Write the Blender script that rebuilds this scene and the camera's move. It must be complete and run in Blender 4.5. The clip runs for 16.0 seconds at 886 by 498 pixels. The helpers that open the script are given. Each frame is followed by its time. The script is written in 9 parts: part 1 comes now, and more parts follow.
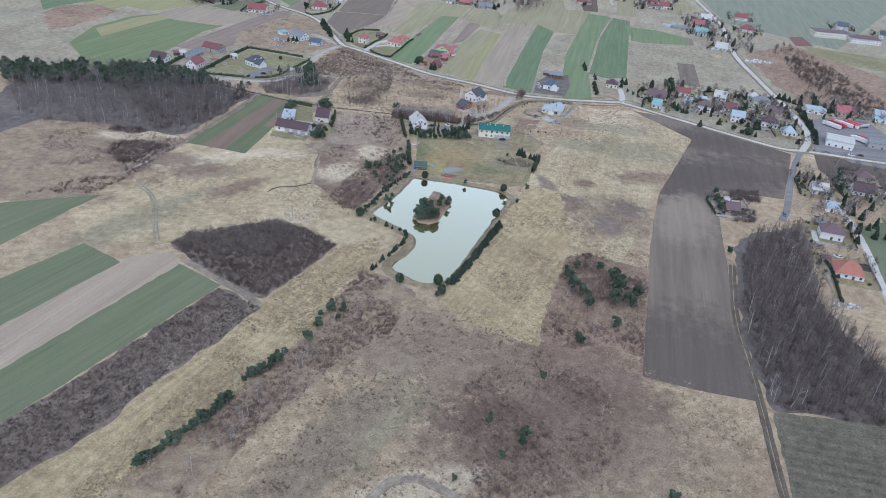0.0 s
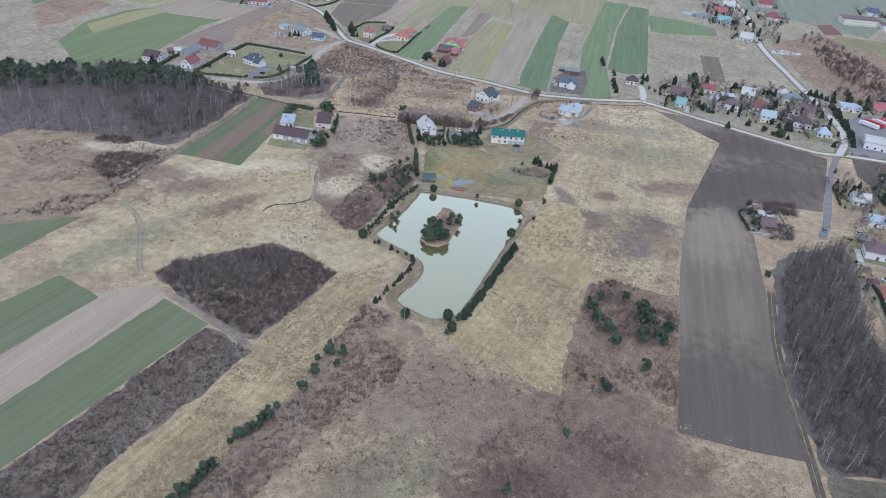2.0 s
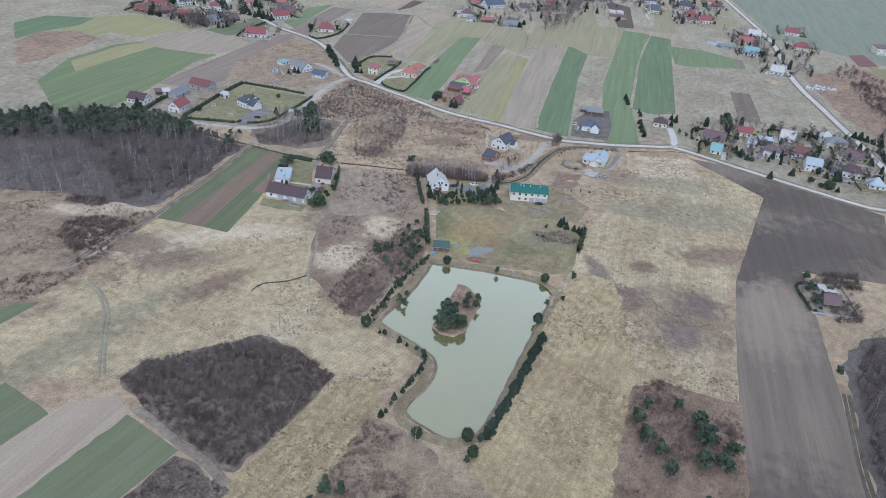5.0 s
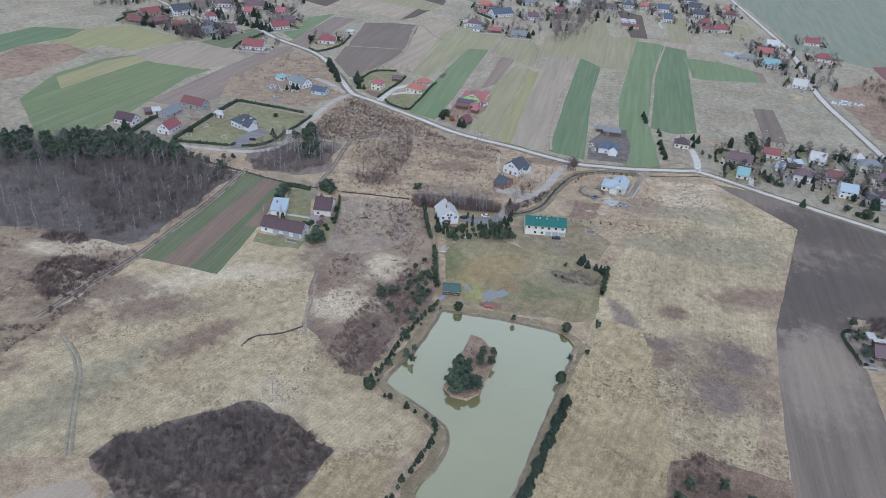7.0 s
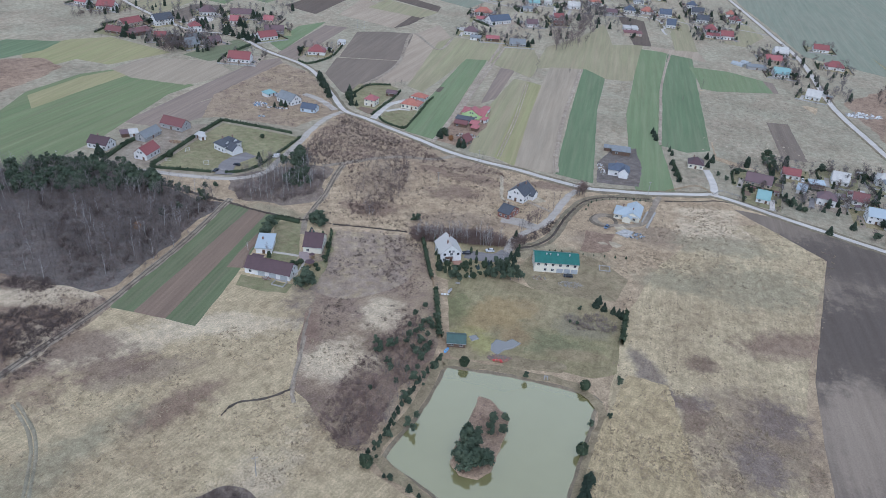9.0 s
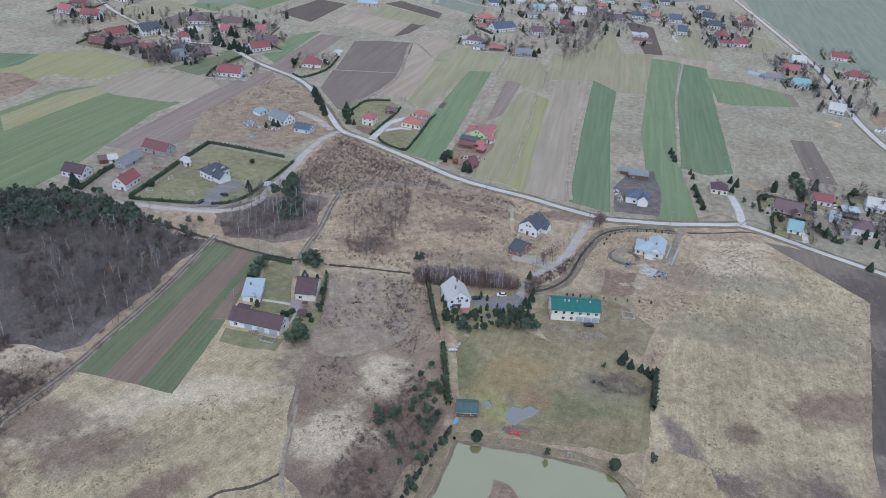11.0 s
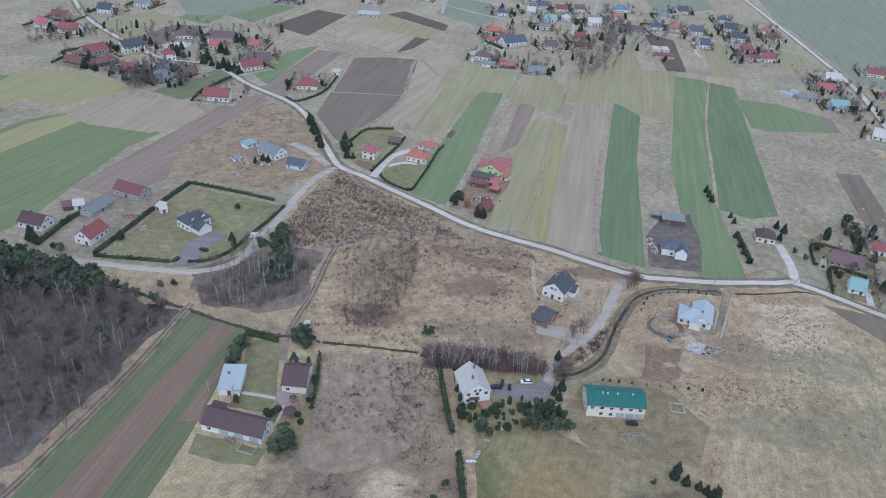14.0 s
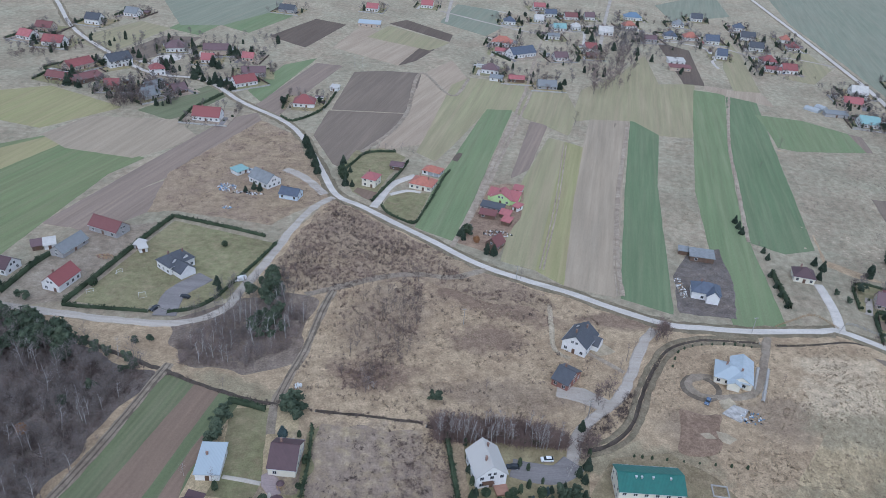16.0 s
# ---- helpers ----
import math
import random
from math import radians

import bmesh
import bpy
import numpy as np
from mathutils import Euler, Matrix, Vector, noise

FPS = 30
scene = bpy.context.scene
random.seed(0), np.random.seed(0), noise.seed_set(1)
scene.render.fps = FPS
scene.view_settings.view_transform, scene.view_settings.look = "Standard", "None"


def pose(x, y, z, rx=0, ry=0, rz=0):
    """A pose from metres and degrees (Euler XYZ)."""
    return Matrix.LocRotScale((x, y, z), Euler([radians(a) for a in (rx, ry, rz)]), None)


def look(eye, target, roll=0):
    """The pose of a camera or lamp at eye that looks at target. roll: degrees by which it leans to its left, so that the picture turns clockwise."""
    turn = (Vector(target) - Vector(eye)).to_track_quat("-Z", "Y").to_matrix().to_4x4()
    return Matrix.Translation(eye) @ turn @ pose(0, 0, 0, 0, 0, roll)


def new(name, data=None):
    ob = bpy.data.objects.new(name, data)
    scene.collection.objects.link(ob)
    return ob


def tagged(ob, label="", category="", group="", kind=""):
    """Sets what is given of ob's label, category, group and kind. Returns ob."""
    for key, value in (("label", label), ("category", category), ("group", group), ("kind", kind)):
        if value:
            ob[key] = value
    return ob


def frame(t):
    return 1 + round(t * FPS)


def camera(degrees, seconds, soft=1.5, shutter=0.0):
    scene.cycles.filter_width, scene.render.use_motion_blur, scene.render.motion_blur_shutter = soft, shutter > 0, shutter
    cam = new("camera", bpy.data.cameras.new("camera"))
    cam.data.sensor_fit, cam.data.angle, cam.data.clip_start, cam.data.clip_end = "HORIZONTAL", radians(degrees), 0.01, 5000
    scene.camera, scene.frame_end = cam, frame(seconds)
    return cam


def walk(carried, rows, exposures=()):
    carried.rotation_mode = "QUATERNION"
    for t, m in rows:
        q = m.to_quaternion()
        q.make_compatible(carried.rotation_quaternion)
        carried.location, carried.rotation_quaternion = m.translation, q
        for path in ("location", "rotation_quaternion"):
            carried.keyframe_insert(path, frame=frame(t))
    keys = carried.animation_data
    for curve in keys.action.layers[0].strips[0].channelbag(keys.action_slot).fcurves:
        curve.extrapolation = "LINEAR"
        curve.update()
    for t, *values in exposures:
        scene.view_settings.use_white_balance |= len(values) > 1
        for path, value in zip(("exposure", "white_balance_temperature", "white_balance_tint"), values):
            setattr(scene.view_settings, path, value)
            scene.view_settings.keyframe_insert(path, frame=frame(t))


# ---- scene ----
EXPOSURES = ((0, 0.43, 5090, 10), (4.0, 0.44, 5110, 10), (8.0, 0.34, 5070, 10), (16, 0.34, 5060, 10))
cam = camera(61.71, 16.0, soft=0.7)
PATH = [
    (0, look((0.00, 0.00, 182.00), (-0.00, 322.80, 0.0), 5.72)),
    (0.5, look((0.23, 9.32, 182.73), (-1.59, 332.28, 0.0), 5.46)),
    (1, look((0.01, 19.12, 184.29), (-3.34, 342.46, 0.0), 5.24)),
    (1.5, look((-1.14, 29.07, 184.57), (-5.22, 352.34, 0.0), 5.19)),
    (1.7, look((-1.51, 32.86, 184.37), (-5.61, 352.68, 0.0), 5.19)),
    (1.8, look((-1.69, 34.76, 184.27), (-5.78, 351.06, 0.0), 5.19)),
    (1.9, look((-1.87, 36.66, 184.17), (-5.96, 349.50, 0.0), 5.19)),
    (2, look((-2.06, 38.56, 184.07), (-6.11, 346.41, 0.0), 5.19)),
    (2.2, look((-2.38, 42.51, 184.34), (-6.03, 336.77, 0.0), 5.23)),
    (2.5, look((-2.87, 48.45, 184.75), (-5.96, 323.59, 0.0), 5.27)),
    (2.7, look((-3.40, 52.71, 185.14), (-6.27, 316.05, 0.0), 5.32)),
    (3, look((-4.20, 59.09, 185.74), (-6.91, 319.68, 0.0), 5.38)),
    (3.2, look((-4.89, 63.44, 185.99), (-7.75, 324.00, 0.0), 5.36)),
    (3.3, look((-5.23, 65.61, 186.12), (-8.17, 325.99, 0.0), 5.36)),
    (3.4, look((-5.58, 67.79, 186.25), (-8.59, 328.37, 0.0), 5.35)),
    (3.5, look((-5.92, 69.96, 186.37), (-9.06, 335.50, 0.0), 5.34)),
    (3.6, look((-6.19, 71.79, 186.22), (-9.88, 345.26, 0.0), 5.28)),
    (3.7, look((-6.46, 73.62, 186.06), (-10.73, 355.51, 0.0), 5.21)),
    (3.8, look((-6.73, 75.45, 185.90), (-11.63, 366.91, 0.0), 5.15)),
    (3.9, look((-7.00, 77.28, 185.75), (-12.57, 378.33, 0.0), 5.08)),
    (4, look((-7.27, 79.11, 185.59), (-13.55, 391.00, 0.0), 5.02)),
    (4.1, look((-7.59, 80.99, 185.53), (-14.14, 402.07, 0.0), 5.02)),
    (4.2, look((-7.92, 82.87, 185.47), (-14.57, 405.74, 0.0), 5.01)),
    (6.3, look((-14.74, 122.30, 183.82), (-23.12, 445.86, 0.0), 4.92)),
    (6.5, look((-15.39, 126.13, 184.09), (-23.78, 449.89, 0.0), 4.92)),
    (7, look((-17.00, 135.70, 184.76), (-25.36, 459.82, 0.0), 4.92)),
    (7.5, look((-18.81, 145.56, 185.00), (-25.63, 469.36, 0.0), 4.90)),
    (8, look((-20.25, 154.26, 185.08), (-26.23, 478.67, 0.0), 4.80)),
    (8.5, look((-22.07, 164.05, 185.13), (-27.47, 488.43, 0.0), 4.80)),
    (9, look((-23.67, 173.93, 185.14), (-28.57, 498.30, 0.0), 4.79)),
    (11.5, look((-31.38, 224.68, 186.49), (-35.22, 548.38, 0.0), 4.68)),
    (12, look((-33.03, 234.58, 186.79), (-36.64, 558.13, 0.0), 4.70)),
    (12.5, look((-34.67, 244.87, 187.02), (-38.19, 568.05, 0.0), 4.76)),
    (13, look((-35.77, 254.99, 186.74), (-39.46, 578.06, 0.0), 4.73)),
    (13.5, look((-36.96, 265.05, 186.54), (-40.92, 587.97, 0.0), 4.75)),
    (14, look((-38.19, 275.17, 186.56), (-42.60, 597.88, 0.0), 4.70)),
    (14.5, look((-39.10, 285.31, 186.51), (-44.13, 608.08, 0.0), 4.65)),
    (15, look((-40.25, 295.34, 185.88), (-45.31, 617.57, 0.0), 4.64)),
    (15.5, look((-41.63, 305.29, 186.18), (-46.71, 627.44, 0.0), 4.65)),
    (16, look((-42.75, 315.39, 185.98), (-48.24, 637.39, 0.0), 4.59)),
]
walk(cam, PATH, EXPOSURES)

# ---- light ----
world = bpy.data.worlds.new("overcast_sky")
scene.world = world
world.use_nodes = True
wn = world.node_tree.nodes
sky = wn.new("ShaderNodeTexSky")
sky.sky_type, sky.sun_disc = "NISHITA", False
sky.sun_elevation, sky.sun_rotation = radians(48), radians(190)
sky.air_density, sky.dust_density, sky.ozone_density = 1.0, 4.0, 1.0
cloud = wn.new("ShaderNodeMix")
cloud.data_type = "RGBA"
cloud.inputs[0].default_value, cloud.inputs[7].default_value = 0.65, (5.9, 5.85, 5.75, 1.0)
world.node_tree.links.new(sky.outputs[0], cloud.inputs[6])
world.node_tree.links.new(cloud.outputs[2], wn["Background"].inputs[0])
wn["Background"].inputs[1].default_value = 0.12
sun = new("sun", bpy.data.lights.new("sun", "SUN"))
sun.data.energy, sun.data.angle, sun.data.color = 0.75, radians(40), (1.0, 0.98, 0.95)
sun.matrix_world = look((12, -66, 75), (0, 0, 0))


# ---- materials ----
def nodes_of(name, rough=0.9, metal=0.0):
    m = bpy.data.materials.new(name)
    m.use_nodes = True
    t = m.node_tree
    b = t.nodes["Principled BSDF"]
    b.inputs["Roughness"].default_value, b.inputs["Metallic"].default_value = rough, metal
    if rough > 0.8:
        b.inputs["Specular IOR Level"].default_value = 0.15
    return m, t, b


def mixed(t, fac, a, b, blend="MIX"):
    n = t.nodes.new("ShaderNodeMix")
    n.data_type, n.blend_type = "RGBA", blend
    for sock, v in ((n.inputs[0], fac), (n.inputs[6], a), (n.inputs[7], b)):
        if isinstance(v, (int, float)):
            sock.default_value = v
        elif isinstance(v, (tuple, list)):
            sock.default_value = (*v, 1.0)
        else:
            t.links.new(v, sock)
    return n.outputs[2]


def noisy(t, vec, scale, detail=4.0, lo=0.35, hi=0.65, rough=0.6):
    n = t.nodes.new("ShaderNodeTexNoise")
    n.inputs["Scale"].default_value, n.inputs["Detail"].default_value = scale, detail
    n.inputs["Roughness"].default_value = rough
    t.links.new(vec, n.inputs["Vector"])
    r = t.nodes.new("ShaderNodeMapRange")
    r.inputs[1].default_value, r.inputs[2].default_value = lo, hi
    t.links.new(n.outputs[0], r.inputs[0])
    return r.outputs[0]


def turned(t, angle, sx=1.0, sy=1.0):
    g = t.nodes.new("ShaderNodeNewGeometry")
    m = t.nodes.new("ShaderNodeMapping")
    m.vector_type = "TEXTURE"
    m.inputs["Rotation"].default_value = (0, 0, radians(angle))
    m.inputs["Scale"].default_value = (1 / sx, 1 / sy, 1)
    t.links.new(g.outputs["Position"], m.inputs["Vector"])
    return m.outputs[0]


def soil(name, a, b, c, angle=0.0, rows=0.0, amp=0.25, big=0.018, mid=0.16, streak=0.0, fine=1.3, patch=0.75, tilled=False, blots=()):
    """Ground cover: colours a and b in large patches, c in small ones, grain, and tilled rows of that many metres along angle."""
    m, t, bs = nodes_of(name, 0.97)
    pos = turned(t, angle)
    along = turned(t, angle, 0.05, 1.0) if tilled else pos
    edge = noisy(t, pos, 0.11, 6, 0.3, 0.7, 0.75) if blots else None
    col = mixed(t, noisy(t, turned(t, angle, 0.35, 1.0) if tilled else pos, big, 5), a, b)
    col = mixed(t, noisy(t, along, mid, 6, 0.46, 0.72, 0.7), col, c)
    if streak:
        s = noisy(t, turned(t, angle, 0.012, 0.5), 1.0, 5, 0.4, 0.75)
        k = t.nodes.new("ShaderNodeMath")
        k.operation = "MULTIPLY"
        k.inputs[1].default_value = streak
        t.links.new(s, k.inputs[0])
        col = mixed(t, k.outputs[0], col, tuple(0.6 * v for v in c))
    if rows:
        w = t.nodes.new("ShaderNodeTexWave")
        w.bands_direction = "Y"
        w.inputs["Scale"].default_value = 0.314 / rows
        w.inputs["Distortion"].default_value = 0.8
        w.inputs["Detail"].default_value = 2.0
        w.inputs["Detail Scale"].default_value = 0.3
        t.links.new(turned(t, angle, 0.1, 1.0), w.inputs["Vector"])
        k = t.nodes.new("ShaderNodeMath")
        k.operation = "MULTIPLY"
        k.inputs[1].default_value = amp
        t.links.new(w.outputs["Fac"], k.inputs[0])
        worn = t.nodes.new("ShaderNodeMath")
        worn.operation = "MULTIPLY"
        t.links.new(k.outputs[0], worn.inputs[0])
        t.links.new(noisy(t, pos, 0.035, 4, 0.38, 0.6), worn.inputs[1])
        col = mixed(t, worn.outputs[0], col, tuple(0.55 * v for v in a))
    for x, y, rx, ry, turn, tone in blots:
        m2 = t.nodes.new("ShaderNodeMapping")
        m2.vector_type = "TEXTURE"
        m2.inputs["Location"].default_value, m2.inputs["Rotation"].default_value, m2.inputs["Scale"].default_value = (x, y, 0), (0, 0, radians(turn)), (rx, ry, 50)
        t.links.new(t.nodes["Geometry"].outputs["Position"], m2.inputs["Vector"])
        g = t.nodes.new("ShaderNodeTexGradient")
        g.gradient_type = "SPHERICAL"
        t.links.new(m2.outputs[0], g.inputs["Vector"])
        k = t.nodes.new("ShaderNodeMath")
        k.operation = "MULTIPLY_ADD"
        t.links.new(edge, k.inputs[0])
        k.inputs[1].default_value = 0.75
        t.links.new(g.outputs["Fac"], k.inputs[2])
        r = t.nodes.new("ShaderNodeMapRange")
        r.inputs[1].default_value, r.inputs[2].default_value, r.inputs[4].default_value = 0.5, 0.92, 0.75
        t.links.new(k.outputs[0], r.inputs[0])
        clip = t.nodes.new("ShaderNodeMath")
        clip.operation = "MULTIPLY"
        near = t.nodes.new("ShaderNodeMapRange")
        near.inputs[2].default_value = 0.12
        t.links.new(g.outputs["Fac"], near.inputs[0])
        t.links.new(near.outputs[0], clip.inputs[0])
        t.links.new(r.outputs[0], clip.inputs[1])
        col = mixed(t, clip.outputs[0], col, tone)
    g1 = noisy(t, pos, fine, 6, 0.36, 0.64, 0.85)
    col = mixed(t, max(patch, 0.26), col, mixed(t, g1, (0.52, 0.5, 0.48), (1.36, 1.35, 1.33)), "MULTIPLY")
    g2 = noisy(t, along, fine * 0.2, 5, 0.32, 0.7, 0.65)
    col = mixed(t, 0.3 if tilled else 0.6, col, mixed(t, g2, (0.62, 0.595, 0.57), (1.34, 1.33, 1.32)), "MULTIPLY")
    if not tilled:
        g3 = noisy(t, pos, 0.03, 4, 0.36, 0.66)
        col = mixed(t, 0.5, col, mixed(t, g3, (0.78, 0.74, 0.72), (1.2, 1.22, 1.2)), "MULTIPLY")
    t.links.new(col, bs.inputs["Base Color"])
    bump = t.nodes.new("ShaderNodeBump")
    bump.inputs["Strength"].default_value, bump.inputs["Distance"].default_value = (0.3 if tilled else 0.8), 0.35
    t.links.new(g1, bump.inputs["Height"])
    t.links.new(bump.outputs[0], bs.inputs["Normal"])
    return m


def paint(name, col, rough=0.6, metal=0.0, vary=0.18, scale=0.8, dirt=(0.16, 0.13, 0.1), per_object=0.0):
    """A built surface: one colour with weathering at two scales."""
    m, t, bs = nodes_of(name, rough, metal)
    tc = t.nodes.new("ShaderNodeTexCoord")
    pos = tc.outputs["Object"]
    c = mixed(t, noisy(t, pos, scale, 5), col, tuple((1 - vary) * v for v in col))
    k = t.nodes.new("ShaderNodeMath")
    k.operation = "MULTIPLY"
    k.inputs[1].default_value = vary
    t.links.new(noisy(t, pos, scale * 6, 5, 0.5, 0.75), k.inputs[0])
    c = mixed(t, k.outputs[0], c, dirt)
    if per_object:
        oi = t.nodes.new("ShaderNodeObjectInfo")
        c = mixed(t, oi.outputs["Random"], c, tuple((1 - per_object) * v for v in col))
    t.links.new(c, bs.inputs["Base Color"])
    return m


def foliage(name, a, b, rough=0.85):
    """Leaves, needles or twigs that differ from clump to clump."""
    m, t, bs = nodes_of(name, rough)
    g = t.nodes.new("ShaderNodeNewGeometry")
    col = mixed(t, g.outputs["Random Per Island"], a, b)
    col = mixed(t, noisy(t, g.outputs["Position"], 0.12, 3), col, tuple(0.75 * v for v in a))
    t.links.new(col, bs.inputs["Base Color"])
    return m


BROWN, VIOLET, BLEACHED, MOSS, RUSSET, DUN = (0.24, 0.172, 0.135), (0.24, 0.195, 0.175), (0.72, 0.61, 0.44), (0.375, 0.335, 0.228), (0.285, 0.2, 0.157), (0.345, 0.27, 0.2)
STAINS_SOUTH = (
    (114.9, 540.4, 30, 24, 60, BLEACHED), (125.1, 569.0, 20, 11, 0, BLEACHED), (125.8, 532.2, 26, 18, 30, BLEACHED), (116.5, 544.0, 26, 18, 0, BLEACHED),
    (49.5, 198.4, 75, 45, 0, DUN), (19.2, 239.0, 60, 28, 0, DUN), (65.2, 225.2, 40, 30, 0, BROWN), (42.8, 218.5, 55, 45, 20, BROWN),
    (29.2, 190.0, 45, 35, 0, BROWN), (60.5, 242.0, 40, 28, 0, RUSSET), (64.6, 192.2, 40, 25, 30, DUN), (-16.0, 248.5, 50, 22, 40, DUN),
)
STAINS_POND_SIDE = (
    (-21.7, 191.1, 55, 20, 60, MOSS), (-34.9, 178.6, 60, 14, 62, DUN), (8.0, 233.6, 60, 25, 0, DUN), (-0.4, 168.5, 30, 10, 20, BLEACHED),
    (124.9, 488.7, 50, 28, 0, MOSS), (85.0, 487.1, 26, 14, 0, MOSS), (123.2, 440.5, 32, 14, 10, RUSSET), (94.0, 380.0, 34, 44, -12, DUN),
    (60.1, 410.9, 8, 26, 15, VIOLET), (69.8, 396.3, 16, 8, 0, VIOLET), (82.5, 421.9, 9, 9, 0, BROWN), (41.0, 314.7, 22, 14, 60, BLEACHED),
)
STAINS_FARM_SIDE = (
    (31.7, 278.1, 26, 10, 60, BLEACHED), (119.3, 553.8, 26, 15, 20, BLEACHED), (113.1, 567.2, 14, 8, 0, BLEACHED), (86.3, 533.2, 18, 24, 80, DUN),
    (-116.2, 418.8, 42, 12, 10, BLEACHED), (-135.1, 385.0, 30, 10, 30, DUN), (-155.0, 397.1, 48, 14, 30, BLEACHED), (-71.2, 306.1, 12, 40, 0, DUN),
    (-146.5, 386.6, 22, 10, 30, BROWN), (-116.4, 368.9, 28, 10, 50, RUSSET), (-26.1, 565.9, 24, 14, 0, BROWN), (-67.6, 575.8, 40, 26, 80, DUN),
)
STAINS_NORTH = (
    (-69.6, 537.6, 24, 14, 0, BROWN), (-17.3, 531.7, 42, 12, 0, DUN), (-23.8, 591.4, 46, 12, -20, BROWN), (-115.4, 521.4, 30, 8, -20, MOSS),
    (31.2, 586.9, 24, 8, 0, BROWN), (48.7, 522.2, 15, 15, 0, DUN), (28.8, 503.2, 40, 14, 0, MOSS), (-211.7, 370.2, 70, 30, 0, RUSSET),
    (-171.7, 397.1, 40, 18, 0, BROWN), (-214.5, 339.8, 60, 16, 0, RUSSET), (-67.1, 480.6, 40, 36, 0, VIOLET), (-71.0, 440.8, 30, 30, 0, VIOLET),
)
STAINS_WEST = (
    (-47.6, 453.8, 26, 30, 0, DUN), (-55.5, 377.3, 22, 18, 0, VIOLET), (-44.4, 405.2, 20, 26, 60, BROWN), (-53.0, 418.8, 18, 16, 0, BLEACHED),
    (-65.6, 398.6, 18, 14, 0, BLEACHED), (123.0, 528.8, 40, 18, 0, MOSS), (119.3, 546.3, 18, 10, 0, BLEACHED), (104.0, 392.0, 16, 14, 0, VIOLET), (90.0, 368.0, 14, 18, 0, VIOLET), (71.0, 388.0, 8, 16, 0, BROWN), (58.8, 354.2, 9, 14, 0, BROWN), (40.1, 377.5, 6, 14, -20, VIOLET),
    (-87.6, 316.9, 60, 14, 70, BLEACHED), (-153.6, 320.8, 70, 14, 60, MOSS),
)
BLOTS = STAINS_SOUTH + STAINS_POND_SIDE + STAINS_FARM_SIDE + STAINS_NORTH + STAINS_WEST
GRASS = soil("dry_grass", (0.582, 0.462, 0.312), (0.52, 0.405, 0.274), (0.4, 0.305, 0.206), 25, streak=0.1, patch=0.75, blots=BLOTS)
MOWN_W = soil("mown_dry_grass", (0.664, 0.549, 0.349), (0.587, 0.478, 0.305), (0.476, 0.380, 0.242), 58, rows=1.6, amp=0.3, streak=0.12, patch=0.65, blots=BLOTS)
MOWN_E = soil("mown_dry_meadow", (0.676, 0.560, 0.359), (0.586, 0.483, 0.308), (0.462, 0.371, 0.241), 77, rows=1.8, amp=0.26, streak=0.28, patch=0.68, blots=BLOTS)
PLOT = soil("garden_plot_green", (0.15, 0.178, 0.095), (0.172, 0.19, 0.105), (0.2, 0.195, 0.122), 80, rows=2.2, amp=0.3, streak=0.35, patch=0.25, tilled=True)
DUG = soil("garden_plot_brown", (0.235, 0.172, 0.128), (0.21, 0.155, 0.118), (0.265, 0.195, 0.145), 80, rows=2.2, amp=0.2, streak=0.3, patch=0.25, tilled=True)
STRAW = soil("straw_meadow", (0.637, 0.519, 0.309), (0.565, 0.454, 0.272), (0.442, 0.349, 0.212), 66, rows=3.0, amp=0.3, streak=0.25, patch=0.7)
FALLOW = soil("fallow_grass", (0.454, 0.335, 0.24), (0.356, 0.263, 0.195), (0.27, 0.193, 0.145), 60, streak=0.15)
STUBBLE = soil("stubble", (0.454, 0.373, 0.275), (0.4, 0.324, 0.243), (0.346, 0.275, 0.205), 72, rows=2.4, amp=0.15, streak=0.25, patch=0.35, tilled=True)
SCRUB = soil("scrub_floor", (0.281, 0.231, 0.191), (0.231, 0.19, 0.163), (0.362, 0.3, 0.237), 20, streak=0.1)
WEEDS = soil("violet_weeds", (0.41, 0.328, 0.256), (0.357, 0.288, 0.233), (0.504, 0.409, 0.26), 100, streak=0.15, patch=0.5)
GREEN = soil("winter_wheat", (0.168, 0.19, 0.108), (0.189, 0.204, 0.12), (0.21, 0.209, 0.135), 66, rows=3.2, amp=0.12, streak=0.25, patch=0.16, tilled=True)
GREEN_N = soil("green_strip", (0.186, 0.242, 0.126), (0.211, 0.254, 0.136), (0.237, 0.261, 0.153), 80, rows=5.0, amp=0.08, streak=0.28, patch=0.14, tilled=True)
DEEP = soil("deep_green_strip", (0.155, 0.21, 0.115), (0.175, 0.224, 0.126), (0.201, 0.234, 0.14), 80, rows=4.0, amp=0.1, streak=0.3, patch=0.14, tilled=True)
OLIVE = soil("olive_strip", (0.329, 0.311, 0.18), (0.319, 0.283, 0.178), (0.381, 0.318, 0.21), 80, rows=5.0, amp=0.06, streak=0.28, patch=0.2, tilled=True)
YELLOW = soil("yellow_green_strip", (0.314, 0.313, 0.15), (0.343, 0.31, 0.166), (0.371, 0.308, 0.183), 80, rows=4.0, amp=0.08, streak=0.3, patch=0.2, tilled=True)
TAN_N = soil("tan_strip", (0.386, 0.321, 0.237), (0.336, 0.284, 0.213), (0.42, 0.345, 0.255), 80, rows=4.5, amp=0.12, streak=0.4, patch=0.3, tilled=True)
DAMP, DRY = (0.122, 0.1, 0.084), (0.295, 0.24, 0.185)
